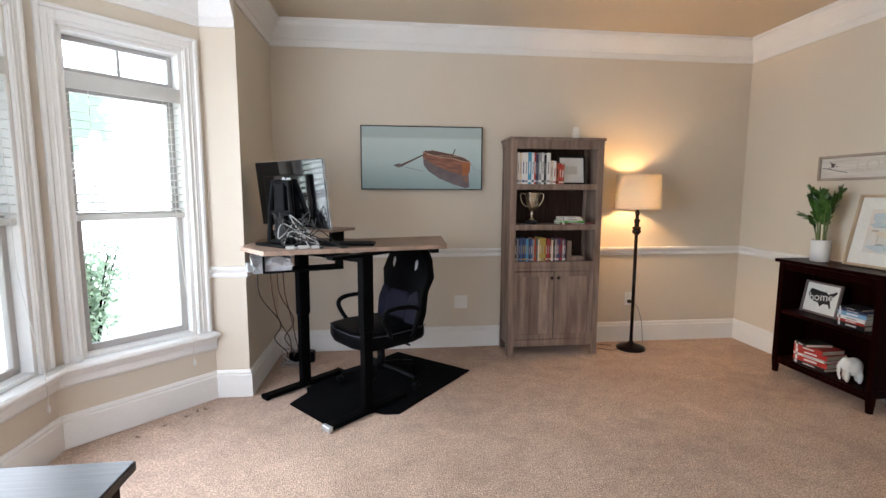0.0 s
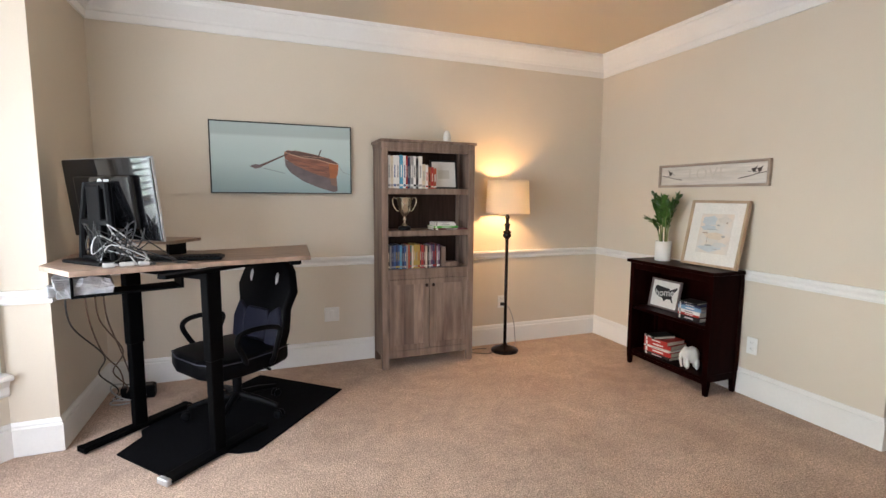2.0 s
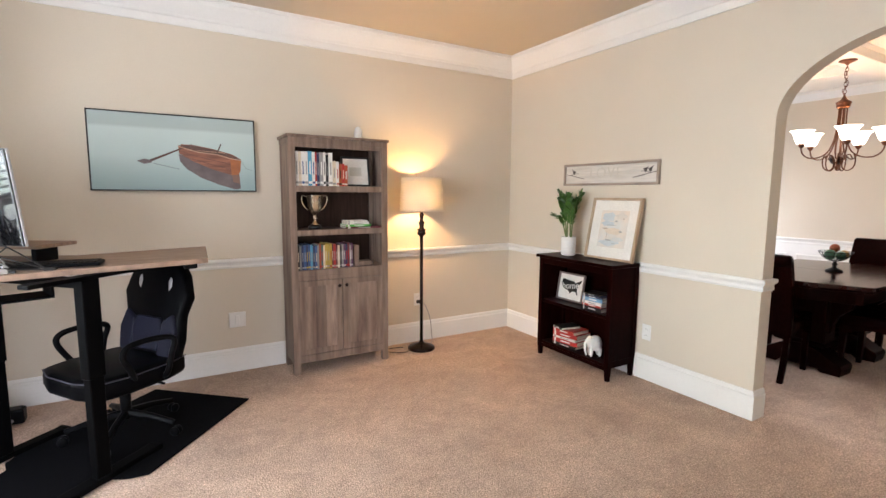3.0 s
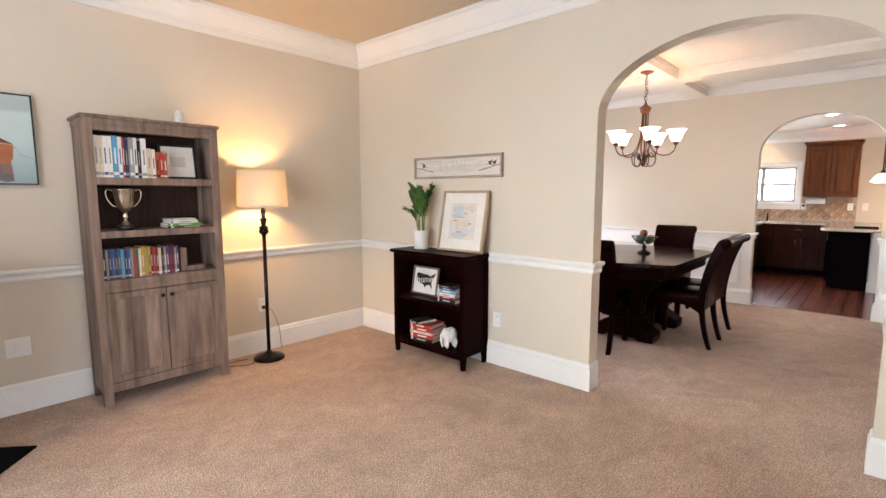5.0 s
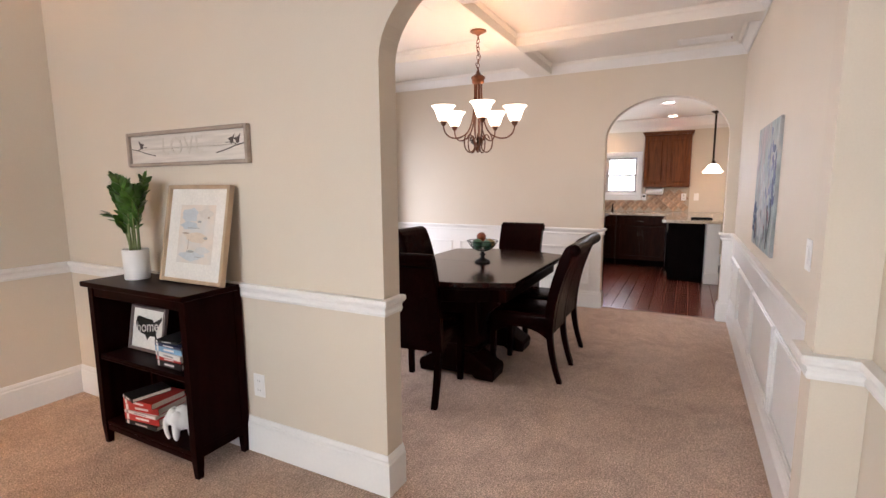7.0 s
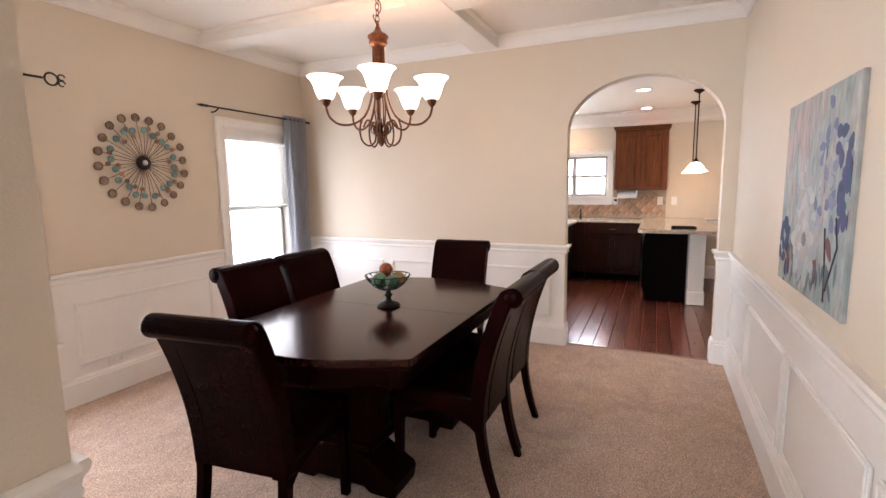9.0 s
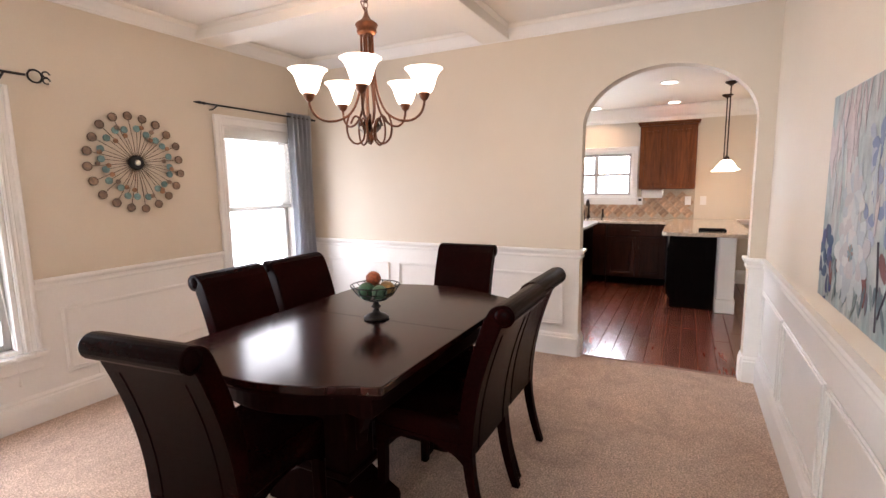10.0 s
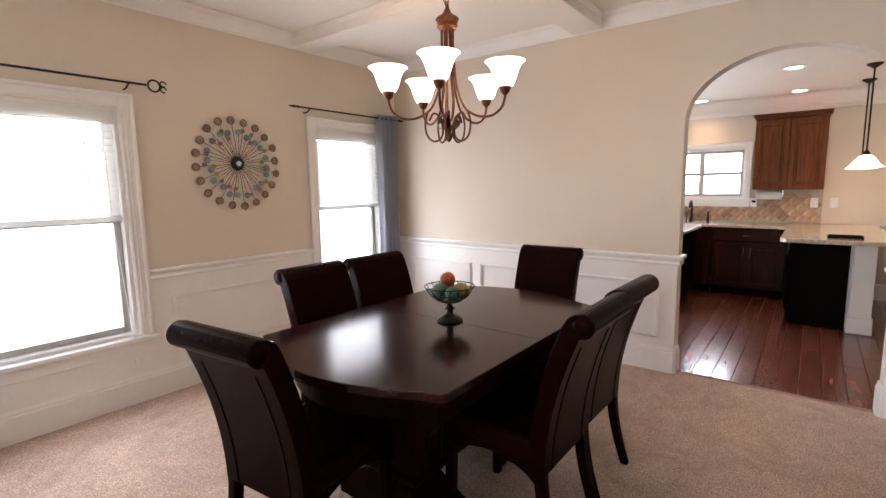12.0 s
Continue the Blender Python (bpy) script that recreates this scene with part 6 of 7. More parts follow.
for s in (-1, 1):
    x = s * 0.33
    part("pedestal_foot", trestle_foot(x, 0.21), CHERRY_SHADED, e)
    part("pedestal", box(x - 0.095, x + 0.095, -0.165, 0.165, 0.19, 0.60, 0.012, seg=2), CHERRY_SHADED, e)
    part("pedestal_collar", box(x - 0.115, x + 0.115, -0.185, 0.185, 0.20, 0.235, 0.010, seg=2), CHERRY_SHADED, e)
    part("pedestal_plate", box(x - 0.13, x + 0.13, -0.34, 0.34, 0.575, 0.6145, 0.008), CHERRY_SHADED, e)
    for t in (-1, 1):
        part("bracket", side_sheet([(t * 0.164, 0.30), (t * 0.164, 0.576), (t * 0.31, 0.576), (t * 0.29, 0.52), (t * 0.22, 0.46), (t * 0.185, 0.38), (t * 0.175, 0.31)], 0.07, 0.006), CHERRY_SHADED, e).location = (x, 0, 0)
part("stretcher", box(-0.26, 0.26, -0.05, 0.05, 0.075, 0.19, 0.012, seg=2), CHERRY_SHADED, e)

LEATHER = mat("dark_brown_leather", (0.0078, 0.0010, 0.0009), 0.26, spec=0.03, scale=90, amount=0.35, bump=0.00012, bump_scale=120, big=7, big_amount=0.35)


def dining_chair(m):
    """Local: origin between the back legs on the floor, the sitter looks along +y."""
    e = thing("dining_chair", m, "dark brown leather dining chair with a scrolled high back", "dining chair", "chairs round the table")
    w = 0.425
    part("seat", box(-w / 2, w / 2, 0.02, 0.46, 0.375, 0.475, 0.022, seg=3), LEATHER, e, "", True)
    # the back bends rearwards and ends in a scroll over the top
    cy, cz, cr = -0.128, 0.922, 0.043
    front, rear = [], []
    for k in range(13):
        t = k / 12
        front.append((0.060 - 0.118 * t ** 2.1, 0.34 + t * 0.575))
        rear.append((0.000 - 0.118 * t ** 1.9, 0.34 + t * 0.535))
    front += [(-0.075, 0.9435), (-0.098, 0.9585)]
    arc = [(cy + cr * math.cos(radians(a)), cz + cr * math.sin(radians(a))) for a in range(70, 300, 18)]
    part("backrest", side_sheet(front + arc + rear[::-1], w, 0.007), LEATHER, e)
    for sx in (-1, 1):
        b = lathe([(0.034, 0.0), (0.030, 0.006), (0.012, 0.009)], 20)
        b.transform(Matrix.Translation((sx * (w / 2 - 0.002), cy, cz)) @ Matrix.Rotation(radians(90 * sx), 4, "Y"))
        part("scroll_button", b, LEATHER, e, "", True)
    for sx in (-0.14, 0.14):
        part("back_seam", tube([(sx, y - 0.0005, z) for y, z in rear[:-1]], 0.0022, 5), LEATHER, e)
    # skirt rails with an arched lower edge
    for sx in (-1, 1):
        arch = [(0.03 + 0.40 * k / 10, 0.295 + 0.075 * math.sin(math.pi * k / 10) ** 0.7) for k in range(11)]
        b = side_sheet([(0.012, 0.30), (0.012, 0.40), (0.452, 0.40), (0.452, 0.30)] + arch[::-1], 0.03, 0.003)
        part("seat_rail", b, LEATHER, e).location = (sx * (w / 2 - 0.018), 0, 0)
    part("front_rail", box(-w / 2 + 0.035, w / 2 - 0.035, 0.43, 0.452, 0.33, 0.38, 0.003), LEATHER, e)
    for sx in (-1, 1):
        # back legs rake out behind, front legs stand straight
        for name, y0, y1 in (("back_leg", 0.024, -0.05), ("front_leg", 0.43, 0.435)):
            x = sx * (w / 2 - 0.026)
            prof_f, prof_r = [], []
            for k in range(7):
                t = k / 6
                y = y0 + (y1 - y0) * t ** 1.8
                hw = 0.023 - 0.007 * t
                prof_f.append((y + hw, 0.375 * (1 - t)))
                prof_r.append((y - hw, 0.375 * (1 - t)))
            b = side_sheet(prof_f + prof_r[::-1], 0.040, 0.004)
            b.transform(Matrix.Translation((x, 0, 0)))
            part(name, b, ESPRESSO, e)
    return e


def chair_pose(x, y, turn):
    return Matrix.Translation((x, y, 0)) @ Matrix.Rotation(radians(turn), 4, "Z")


first = dining_chair(chair_pose(4.235, 2.15, -90 + 6))
for x, y, turn in ((6.335, 2.13, 92), (5.10, 1.42, 0), (5.54, 1.435, -1), (5.05, 2.80, 182), (5.515, 2.79, 177)):
    copy_thing(first, chair_pose(x, y, turn))

# bowl of ornamental balls
WIRE = mat("black_wrought_iron", (0.012, 0.011, 0.011), 0.4, 0.5, scale=60, amount=0.3)
e = thing("pedestal_bowl", Matrix.Translation((5.17, 2.045, 0.7575)), "black wire pedestal bowl on the dining table", "bowl")
part("foot", lathe([(0.06, 0.0), (0.062, 0.008), (0.045, 0.02), (0.018, 0.032), (0.014, 0.05), (0.026, 0.06), (0.014, 0.07), (0.012, 0.085)], 24), WIRE, e, "", True)
for k in range(16):
    a = 2 * math.pi * k / 16
    pts = [(r * math.cos(a + s), r * math.sin(a + s), z) for r, z, s in ((0.012, 0.085, 0), (0.05, 0.095, 0.1), (0.09, 0.125, 0.2), (0.118, 0.165, 0.3))]
    part("wire", rows_of(pts, 0.0022, 5), WIRE, e)
for r, z in ((0.118, 0.165), (0.095, 0.13), (0.055, 0.097)):
    part("ring", tube([(r * math.cos(2 * math.pi * k / 32), r * math.sin(2 * math.pi * k / 32), z) for k in range(33)], 0.0028, 6), WIRE, e)
for x, y, z, r, c, lab in ((-0.045, 0.02, 0.142, 0.042, (0.035, 0.11, 0.055), "green textured decorative ball in the bowl"), (0.04, 0.045, 0.142, 0.04, (0.12, 0.06, 0.02), "brown decorative ball in the bowl"), (0.03, -0.045, 0.14, 0.042, (0.28, 0.17, 0.06), "amber textured decorative ball in the bowl"), (-0.04, -0.05, 0.14, 0.036, (0.05, 0.12, 0.07), "dark green decorative ball in the bowl"), (0.0, 0.01, 0.195, 0.036, (0.30, 0.07, 0.025), "copper red decorative ball on top")):
    b = bmesh.new()
    bmesh.ops.create_icosphere(b, subdivisions=3, radius=r)
    for v in b.verts:
        v.co *= 1 + 0.05 * noise.noise(v.co * 90)
    ob = link_mesh("decorative_ball", b, mat("ball_glaze", c, 0.35, scale=60, amount=0.5, bump=0.002), None, "", True)
    ob.location = (5.17 + x, 2.045 + y, 0.7575 + z)
    tagged(ob, lab, "decorative ball", "balls in the bowl")

# chandelier
COPPER = mat("brushed_bronze", (0.125, 0.047, 0.022), 0.38, 0.6, scale=40, amount=0.25)
FROST = glow("lit_frosted_glass", (1.0, 0.86, 0.68), 2.2)
e = thing("chandelier", Matrix.Translation((CHAND[0], CHAND[1], 0)), "bronze chandelier with five lit frosted glass shades", "chandelier")
part("canopy", lathe([(0.062, 2.5145), (0.064, 2.508), (0.05, 2.50), (0.022, 2.49), (0.010, 2.478)], 24), COPPER, e, "", True)
for k in range(9):
    z = 2.47 - k * 0.03
    ln = tube([Vector((0.011 * math.cos(t), 0, z + 0.02 * math.sin(t))) for t in np.linspace(0, 2 * math.pi, 13)], 0.0025, 5)
    ln.transform(Matrix.Rotation(radians(90 * (k % 2)), 4, "Z"))
    part("chain_link", ln, COPPER, e)
part("cord", rows_of([(0.012, 0, 2.48), (-0.012, 0.01, 2.40), (0.02, -0.012, 2.33), (0.03, 0.015, 2.29), (-0.025, 0.01, 2.27), (0.0, 0, 2.22)], 0.003, 6), COPPER, e)
part("top_cap", lathe([(0.006, 2.235), (0.012, 2.215), (0.022, 2.195), (0.052, 2.175), (0.056, 2.168), (0.05, 2.158), (0.046, 2.145), (0.05, 2.138), (0.042, 2.125), (0.03, 2.12)], 28), COPPER, e, "", True)
part("finial", lathe([(0.004, 1.60), (0.014, 1.612), (0.02, 1.63), (0.012, 1.65), (0.018, 1.67), (0.010, 1.69), (0.008, 1.75)], 16), COPPER, e, "", True)
for k in range(5):
    a = radians(-150.7 + 72 * k)
    ux, uy = math.cos(a), math.sin(a)
    def P(r, z):
        return (r * ux, r * uy, z)
    arm = part("arm", rows_of([P(0.028, 2.14), P(0.03, 2.0), P(0.045, 1.86), P(0.085, 1.76), P(0.15, 1.715), P(0.22, 1.71), P(0.268, 1.74), P(0.285, 1.78), P(0.287, 1.81)], 0.006, 8), COPPER, e, "", True)
    part("scroll", rows_of([P(0.10, 1.745), P(0.115, 1.69), P(0.105, 1.63), P(0.07, 1.603), P(0.035, 1.625), P(0.03, 1.68), P(0.05, 1.725), P(0.075, 1.735), P(0.095, 1.70)], 0.005, 8), COPPER, arm, "", True)
    part("rib", rows_of([P(0.012, 2.13), P(0.016, 1.95), P(0.03, 1.80), P(0.022, 1.72), P(0.01, 1.70)], 0.004, 6), COPPER, arm, "", True)
    leaf = bmesh.new()
    rows = [(0.030, 1.655, 0.004), (0.052, 1.675, 0.013), (0.060, 1.700, 0.012), (0.048, 1.722, 0.007), (0.036, 1.716, 0.002)]
    pairs = [[leaf.verts.new((r * ux - s * w * uy, r * uy + s * w * ux, z)) for s in (-1, 1)] for r, z, w in rows]
    for p, q in zip(pairs, pairs[1:]):
        leaf.faces.new((p[0], p[1], q[1], q[0]))
    bmesh.ops.solidify(leaf, geom=leaf.faces[:], thickness=0.002)
    part("leaf_ornament", leaf, BRONZE, arm, "dark curled leaf", True)
    cup = part("cup", lathe([(0.006, 1.795), (0.018, 1.805), (0.026, 1.825), (0.032, 1.838), (0.026, 1.842)], 18), COPPER, arm, "", True)
    cup.location = P(0.287, 0)
    sh = part("shade", lathe([(0.032, 1.832), (0.044, 1.850), (0.053, 1.875), (0.060, 1.900), (0.070, 1.922), (0.083, 1.938), (0.0915, 1.943), (0.087, 1.944), (0.056, 1.902), (0.042, 1.862), (0.028, 1.840)], 32, False), FROST, arm, "lit white frosted bell shade", True)
    sh.location = P(0.287, 0)
    sh.visible_shadow = False

# wall medallion
e = thing("wall_medallion", Matrix.Translation((5.335, DIN_Y1 - 0.002, 1.578)), "round metal sunburst wall ornament with coloured discs", "wall ornament")
DISC = mat("brown_capiz_disc", (0.24, 0.165, 0.12), 0.35, 0.2, scale=40, amount=0.4, spread=0.2)
DISC_B = mat("teal_capiz_disc", (0.16, 0.28, 0.29), 0.3, 0.2, scale=40, amount=0.4, spread=0.3)
DISC_C = mat("copper_capiz_disc", (0.34, 0.18, 0.10), 0.35, 0.3, scale=40, amount=0.4, spread=0.2)
GOLDWIRE = mat("antique_gold_wire", (0.07, 0.04, 0.02), 0.45, 0.7, scale=50, amount=0.3)
rnd = random.Random(8)


def disc(r, px, pz, y, material):
    b = lathe([(r * 0.82, 0.0), (r, 0.002), (r, 0.008), (r * 0.85, 0.010), (r * 0.80, 0.007)], 18)
    b.transform(Matrix.Translation((px, y, pz)) @ Matrix.Rotation(radians(90), 4, "X"))
    return b, material


NR = 20
for k in range(NR):
    a = 2 * math.pi * k / NR + 0.1
    R = 0.315 + rnd.uniform(-0.008, 0.008)
    c, s = math.cos(a), math.sin(a)
    ray = part("ray", tube([(0.045 * c, -0.02, 0.045 * s), (0.15 * c, -0.028, 0.15 * s), ((R - 0.028) * c, -0.02, (R - 0.028) * s)], 0.0022, 5), GOLDWIRE, e)
    b, m_ = disc(rnd.uniform(0.026, 0.029), R * c, R * s, -0.012, DISC)
    big = part("large_disc", b, m_, e)
    rim = tube([(R * c + 0.027 * math.cos(q), -0.021, R * s + 0.027 * math.sin(q)) for q in np.linspace(0, 2 * math.pi, 15)], 0.0022, 5)
    part("rim", rim, GOLDWIRE, big)
    a2 = a + 0.157 + rnd.uniform(-0.05, 0.05)
    c2, s2 = math.cos(a2), math.sin(a2)
    R2 = 0.225 + rnd.uniform(-0.02, 0.02)
    part("ray", tube([(0.045 * c2, -0.02, 0.045 * s2), (0.12 * c2, -0.03, 0.12 * s2), (R2 * c2, -0.026, R2 * s2)], 0.0018, 5), GOLDWIRE, e)
    b, m_ = disc(0.023, R2 * c2, R2 * s2, -0.022, DISC_B)
    part("middle_disc", b, m_, e)
    R3 = rnd.choice((0.19, 0.245, 0.255))
    a3 = a + rnd.choice((0.0, 0.04, 0.27)) + rnd.uniform(-0.03, 0.03)
    b, m_ = disc(0.0155, R3 * math.cos(a3), R3 * math.sin(a3), -0.024, DISC_C if k % 3 else DISC)
    part("small_disc", b, m_, e)
b = lathe([(0.05, 0.0), (0.052, 0.01), (0.045, 0.025), (0.026, 0.03), (0.02, 0.026)], 28)
b.transform(Matrix.Translation((0, -0.005, 0)) @ Matrix.Rotation(radians(90), 4, "X"))
part("hub", b, WIRE, e, "dark round hub", True)
b = lathe([(0.021, 0.0), (0.018, 0.006), (0.006, 0.009)], 20)
b.transform(Matrix.Translation((0, -0.031, 0)) @ Matrix.Rotation(radians(90), 4, "X"))
part("mirror_eye", b, paint((0.70, 0.72, 0.70), 0.15), e, "pale round centre", True)


# curtain rods and curtains
def rod(x0, x1, z, ornate):
    e = thing("curtain_rod", Matrix.Identity(4), "dark iron curtain rod with scrolled ends over the window", "curtain rod", "curtain rods")
    y = DIN_Y1 - 0.085
    part("pole", tube([(x0, y, z), (x1, y, z)], 0.007, 10), WIRE, e)
    for x, s in ((x0, -1), (x1, 1)):
        if ornate:
            ring = tube([(x + s * (0.045 + 0.035 * math.cos(t)), y, z + 0.035 * math.sin(t)) for t in np.linspace(0, 2 * math.pi, 22)], 0.006, 6)
            part("finial_ring", ring, WIRE, e)
            for dz in (0.018, -0.018):
                part("finial_curl", tube([(x + s * (0.10 + 0.018 * math.cos(t)), y, z + dz + 0.016 * math.sin(t)) for t in np.linspace(0, 5.2, 16)], 0.0045, 6), WIRE, e)
        else:
            part("finial", lathe([(0.008, 0), (0.012, 0.01), (0.008, 0.03), (0.012, 0.05), (0.003, 0.10)], 12), WIRE, e).matrix_local = Matrix.Translation((x, y, z)) @ Matrix.Rotation(radians(90 * s), 4, "Y")
        bx = x - s * 0.10
        part("bracket", tube([(bx, DIN_Y1, z - 0.03), (bx, DIN_Y1 - 0.04, z - 0.03), (bx, y, z - 0.008)], 0.006, 6), WIRE, e)
    return e


rod(3.56, 4.73, 2.045, True)
rod(5.86, 7.03, 2.045, False)
CURTAIN = mat("slate_blue_curtain", (0.60, 0.62, 0.66), 0.8, scale=200, amount=0.12, bump=0.0006, big=4, big_amount=0.08)
_nt = CURTAIN.node_tree
_tr = _nt.nodes.new("ShaderNodeBsdfTranslucent")
_tr.inputs["Color"].default_value = (0.66, 0.69, 0.74, 1)
_mx = _nt.nodes.new("ShaderNodeMixShader")
_mx.inputs["Fac"].default_value = 0.5
_nt.links.new(_nt.nodes["Principled BSDF"].outputs["BSDF"], _mx.inputs[1])
_nt.links.new(_tr.outputs["BSDF"], _mx.inputs[2])
_nt.links.new(_mx.outputs["Shader"], _nt.nodes["Material Output"].inputs["Surface"])


def curtain(x0, x1, z0, z1, folds, label):
    e = thing("curtain", Matrix.Identity(4), label, "curtain", "curtains")
    b = bmesh.new()
    nx, nz = folds * 12, 14
    y = DIN_Y1 - 0.085
    grid = []
    for j in range(nz + 1):
        t = j / nz
        row = []
        for i in range(nx + 1):
            u = i / nx
            ph = u * folds * 2 * math.pi
            amp = 0.028 + 0.008 * t
            shrink = 0.5 + (u - 0.5) * (1 - 0.10 * math.sin(math.pi * t * 0.9))
            row.append(b.verts.new((x0 + (x1 - x0) * shrink, y + amp * math.sin(ph + 0.3 * math.sin(3 * t)) + 0.004 * math.sin(9 * t + 5 * u), z1 - (z1 - z0) * t)))
        grid.append(row)
    for j in range(nz):
        for i in range(nx):
            b.faces.new((grid[j][i], grid[j][i + 1], grid[j + 1][i + 1], grid[j + 1][i]))
    r = bmesh.ops.solidify(b, geom=b.faces[:], thickness=0.003)
    part("cloth", b, CURTAIN, e, "", True)
    for k in range(folds):
        g = tube([(x0 + (x1 - x0) * (k + 0.5) / folds + 0.002, y + 0.018 * math.cos(t), z1 - 0.035 + 0.018 * math.sin(t)) for t in np.linspace(0, 2 * math.pi, 15)], 0.003, 6)
        part("grommet", g, SILVERPL, e)
    return e


curtain(6.72, 7.0, 0.03, 2.08, 5, "slate blue grommet curtain drawn aside on its rod")
curtain(3.56, 3.78, 0.03, 2.08, 4, "slate blue grommet curtain drawn aside on its rod")

# flower canvas on the south wall
e = thing("flower_canvas", Matrix.Translation((5.185, DIN_Y0 + 0.001, 1.325)) @ Matrix.Rotation(radians(180), 4, "Z"), "tall unframed canvas painted with pale blue flowers", "canvas painting")
CW, CH = 0.80, 0.735
CANV = mat("pale_aqua_canvas", (0.25, 0.33, 0.34), 0.6, scale=14, amount=0.28, second=(0.36, 0.35, 0.34), big=4, stretch=(2.2, 1, 0.8), bump=0.0003, bump_scale=400)
part("canvas", box(-CW / 2, CW / 2, -0.016, 0.0, -CH / 2, CH / 2, 0.003), CANV, e)
for sx in (-1, 1):
    part("wrapped_edge", box(sx * (CW / 2 + 0.0012) - 0.001, sx * (CW / 2 + 0.0012) + 0.001, -0.012, 0.0, -CH / 2 + 0.002, CH / 2 - 0.002), CANV, e)
PET = [paint((0.38, 0.42, 0.43), 0.6), paint((0.30, 0.34, 0.38), 0.6), paint((0.44, 0.44, 0.43), 0.6), paint((0.36, 0.34, 0.35), 0.6)]
LIL = [paint((0.19, 0.22, 0.32), 0.6), paint((0.29, 0.32, 0.40), 0.6), paint((0.12, 0.16, 0.27), 0.6)]
DEEP = [paint((0.012, 0.022, 0.085), 0.6), paint((0.012, 0.05, 0.12), 0.6), paint((0.03, 0.04, 0.15), 0.6)]
PINK = [paint((0.44, 0.37, 0.37), 0.6), paint((0.38, 0.32, 0.32), 0.6)]
SHADOWY = [paint((0.07, 0.11, 0.13), 0.6), paint((0.10, 0.10, 0.13), 0.6), paint((0.13, 0.18, 0.18), 0.6)]
RUST = [paint((0.13, 0.035, 0.035), 0.6)]
rnd = random.Random(21)
layer = [0.0164]


def petal(cx, cz, a, l, w, materials, parent):
    """One brush-stroke petal."""
    cx, a = -cx, math.pi - a
    c, s = math.cos(a), math.sin(a)
    pts = []
    for u, v in ((0, 0.12), (0.35, 0.42), (0.7, 0.5), (0.95, 0.25), (1.0, 0), (0.95, -0.25), (0.7, -0.5), (0.35, -0.42), (0, -0.12)):
        x, z = cx + c * l * u - s * w * v, cz + s * l * u + c * w * v
        pts.append((max(-CW / 2 + 0.004, min(CW / 2 - 0.004, x)), max(-CH / 2 + 0.004, min(CH / 2 - 0.004, z))))
    layer[0] += 0.000012
    if len({(round(x, 4), round(z, 4)) for x, z in pts}) < 7:
        return
    part("petal", flat(pts, -layer[0] + 0.0004, 0.0004), rnd.choice(materials), parent)


def bloom(cx, cz, r, n, materials, rings=3):
    for j in range(rings):
        for k in range(n):
            petal(cx, cz, 2 * math.pi * (k + 0.5 * j) / n + rnd.uniform(-0.1, 0.1), r * (1 - 0.26 * j) * rnd.uniform(0.9, 1.1), r * 0.42 * (1 - 0.15 * j), materials, e)


for k in range(16):
    petal(rnd.uniform(0.10, 0.36), rnd.uniform(-0.02, 0.20), rnd.uniform(1.2, 1.9), rnd.uniform(0.12, 0.22), rnd.uniform(0.03, 0.07), PINK, e)
for k in range(42):
    petal(-0.16 + rnd.gauss(0, 0.085), 0.10 + rnd.gauss(0, 0.09), rnd.uniform(0, 6.28), 0.06, 0.04, LIL, e)
for k in range(34):
    petal(-0.335 + rnd.uniform(-0.06, 0.05), rnd.uniform(-0.06, 0.24), rnd.uniform(0, 6.28), 0.06, 0.045, DEEP, e)
for k in range(18):
    petal(0.33 + rnd.uniform(-0.06, 0.05), -0.24 + rnd.uniform(-0.12, 0.12), rnd.uniform(0, 6.28), 0.07, 0.045, DEEP, e)
for x, z, a in ((0.22, -0.30, 1.2), (0.18, -0.26, 1.9), (-0.13, -0.30, 1.4), (-0.10, -0.27, 1.8), (-0.28, -0.20, 0.9)):
    petal(x, z, a, 0.09, 0.045, RUST, e)
for k in range(26):
    petal(rnd.uniform(-0.34, 0.30), -0.33 + rnd.uniform(-0.03, 0.09), rnd.uniform(0.9, 2.2), rnd.uniform(0.05, 0.11), 0.022, SHADOWY, e)
for k in range(22):
    petal(rnd.uniform(-0.30, 0.36), rnd.uniform(-0.10, 0.30), rnd.uniform(1.3, 1.8), rnd.uniform(0.10, 0.2), rnd.uniform(0.012, 0.03), PET + PINK, e)
bloom(0.03, -0.16, 0.17, 13, PET)
bloom(0.05, 0.02, 0.12, 9, PET, 2)
for k in range(10):
    petal(0.03, -0.16, k * 0.63, 0.03, 0.012, [paint((0.20, 0.12, 0.10), 0.6), paint((0.12, 0.20, 0.22), 0.6)], e)
for pts in ([(-0.20, -0.10), (-0.23, -0.24), (-0.24, -0.34)], [(-0.30, -0.06), (-0.33, -0.15), (-0.25, -0.30)]):
    part("twig", tube([(-x, -0.0175, z) for x, z in pts], 0.003, 5), paint((0.05, 0.045, 0.06)), e)

outlet(Matrix.Translation((3.975, DIN_Y0, 1.085)) @ Matrix.Rotation(radians(180), 4, "Z"), "white light switch plate on the wall", 0.075, 0.118, "switch")
outlet(Matrix.Translation((5.02, DIN_Y1 - 0.004, 0.225)) @ Matrix.Rotation(radians(90), 4, "Y"), "white horizontal outlet plate on the wainscot")

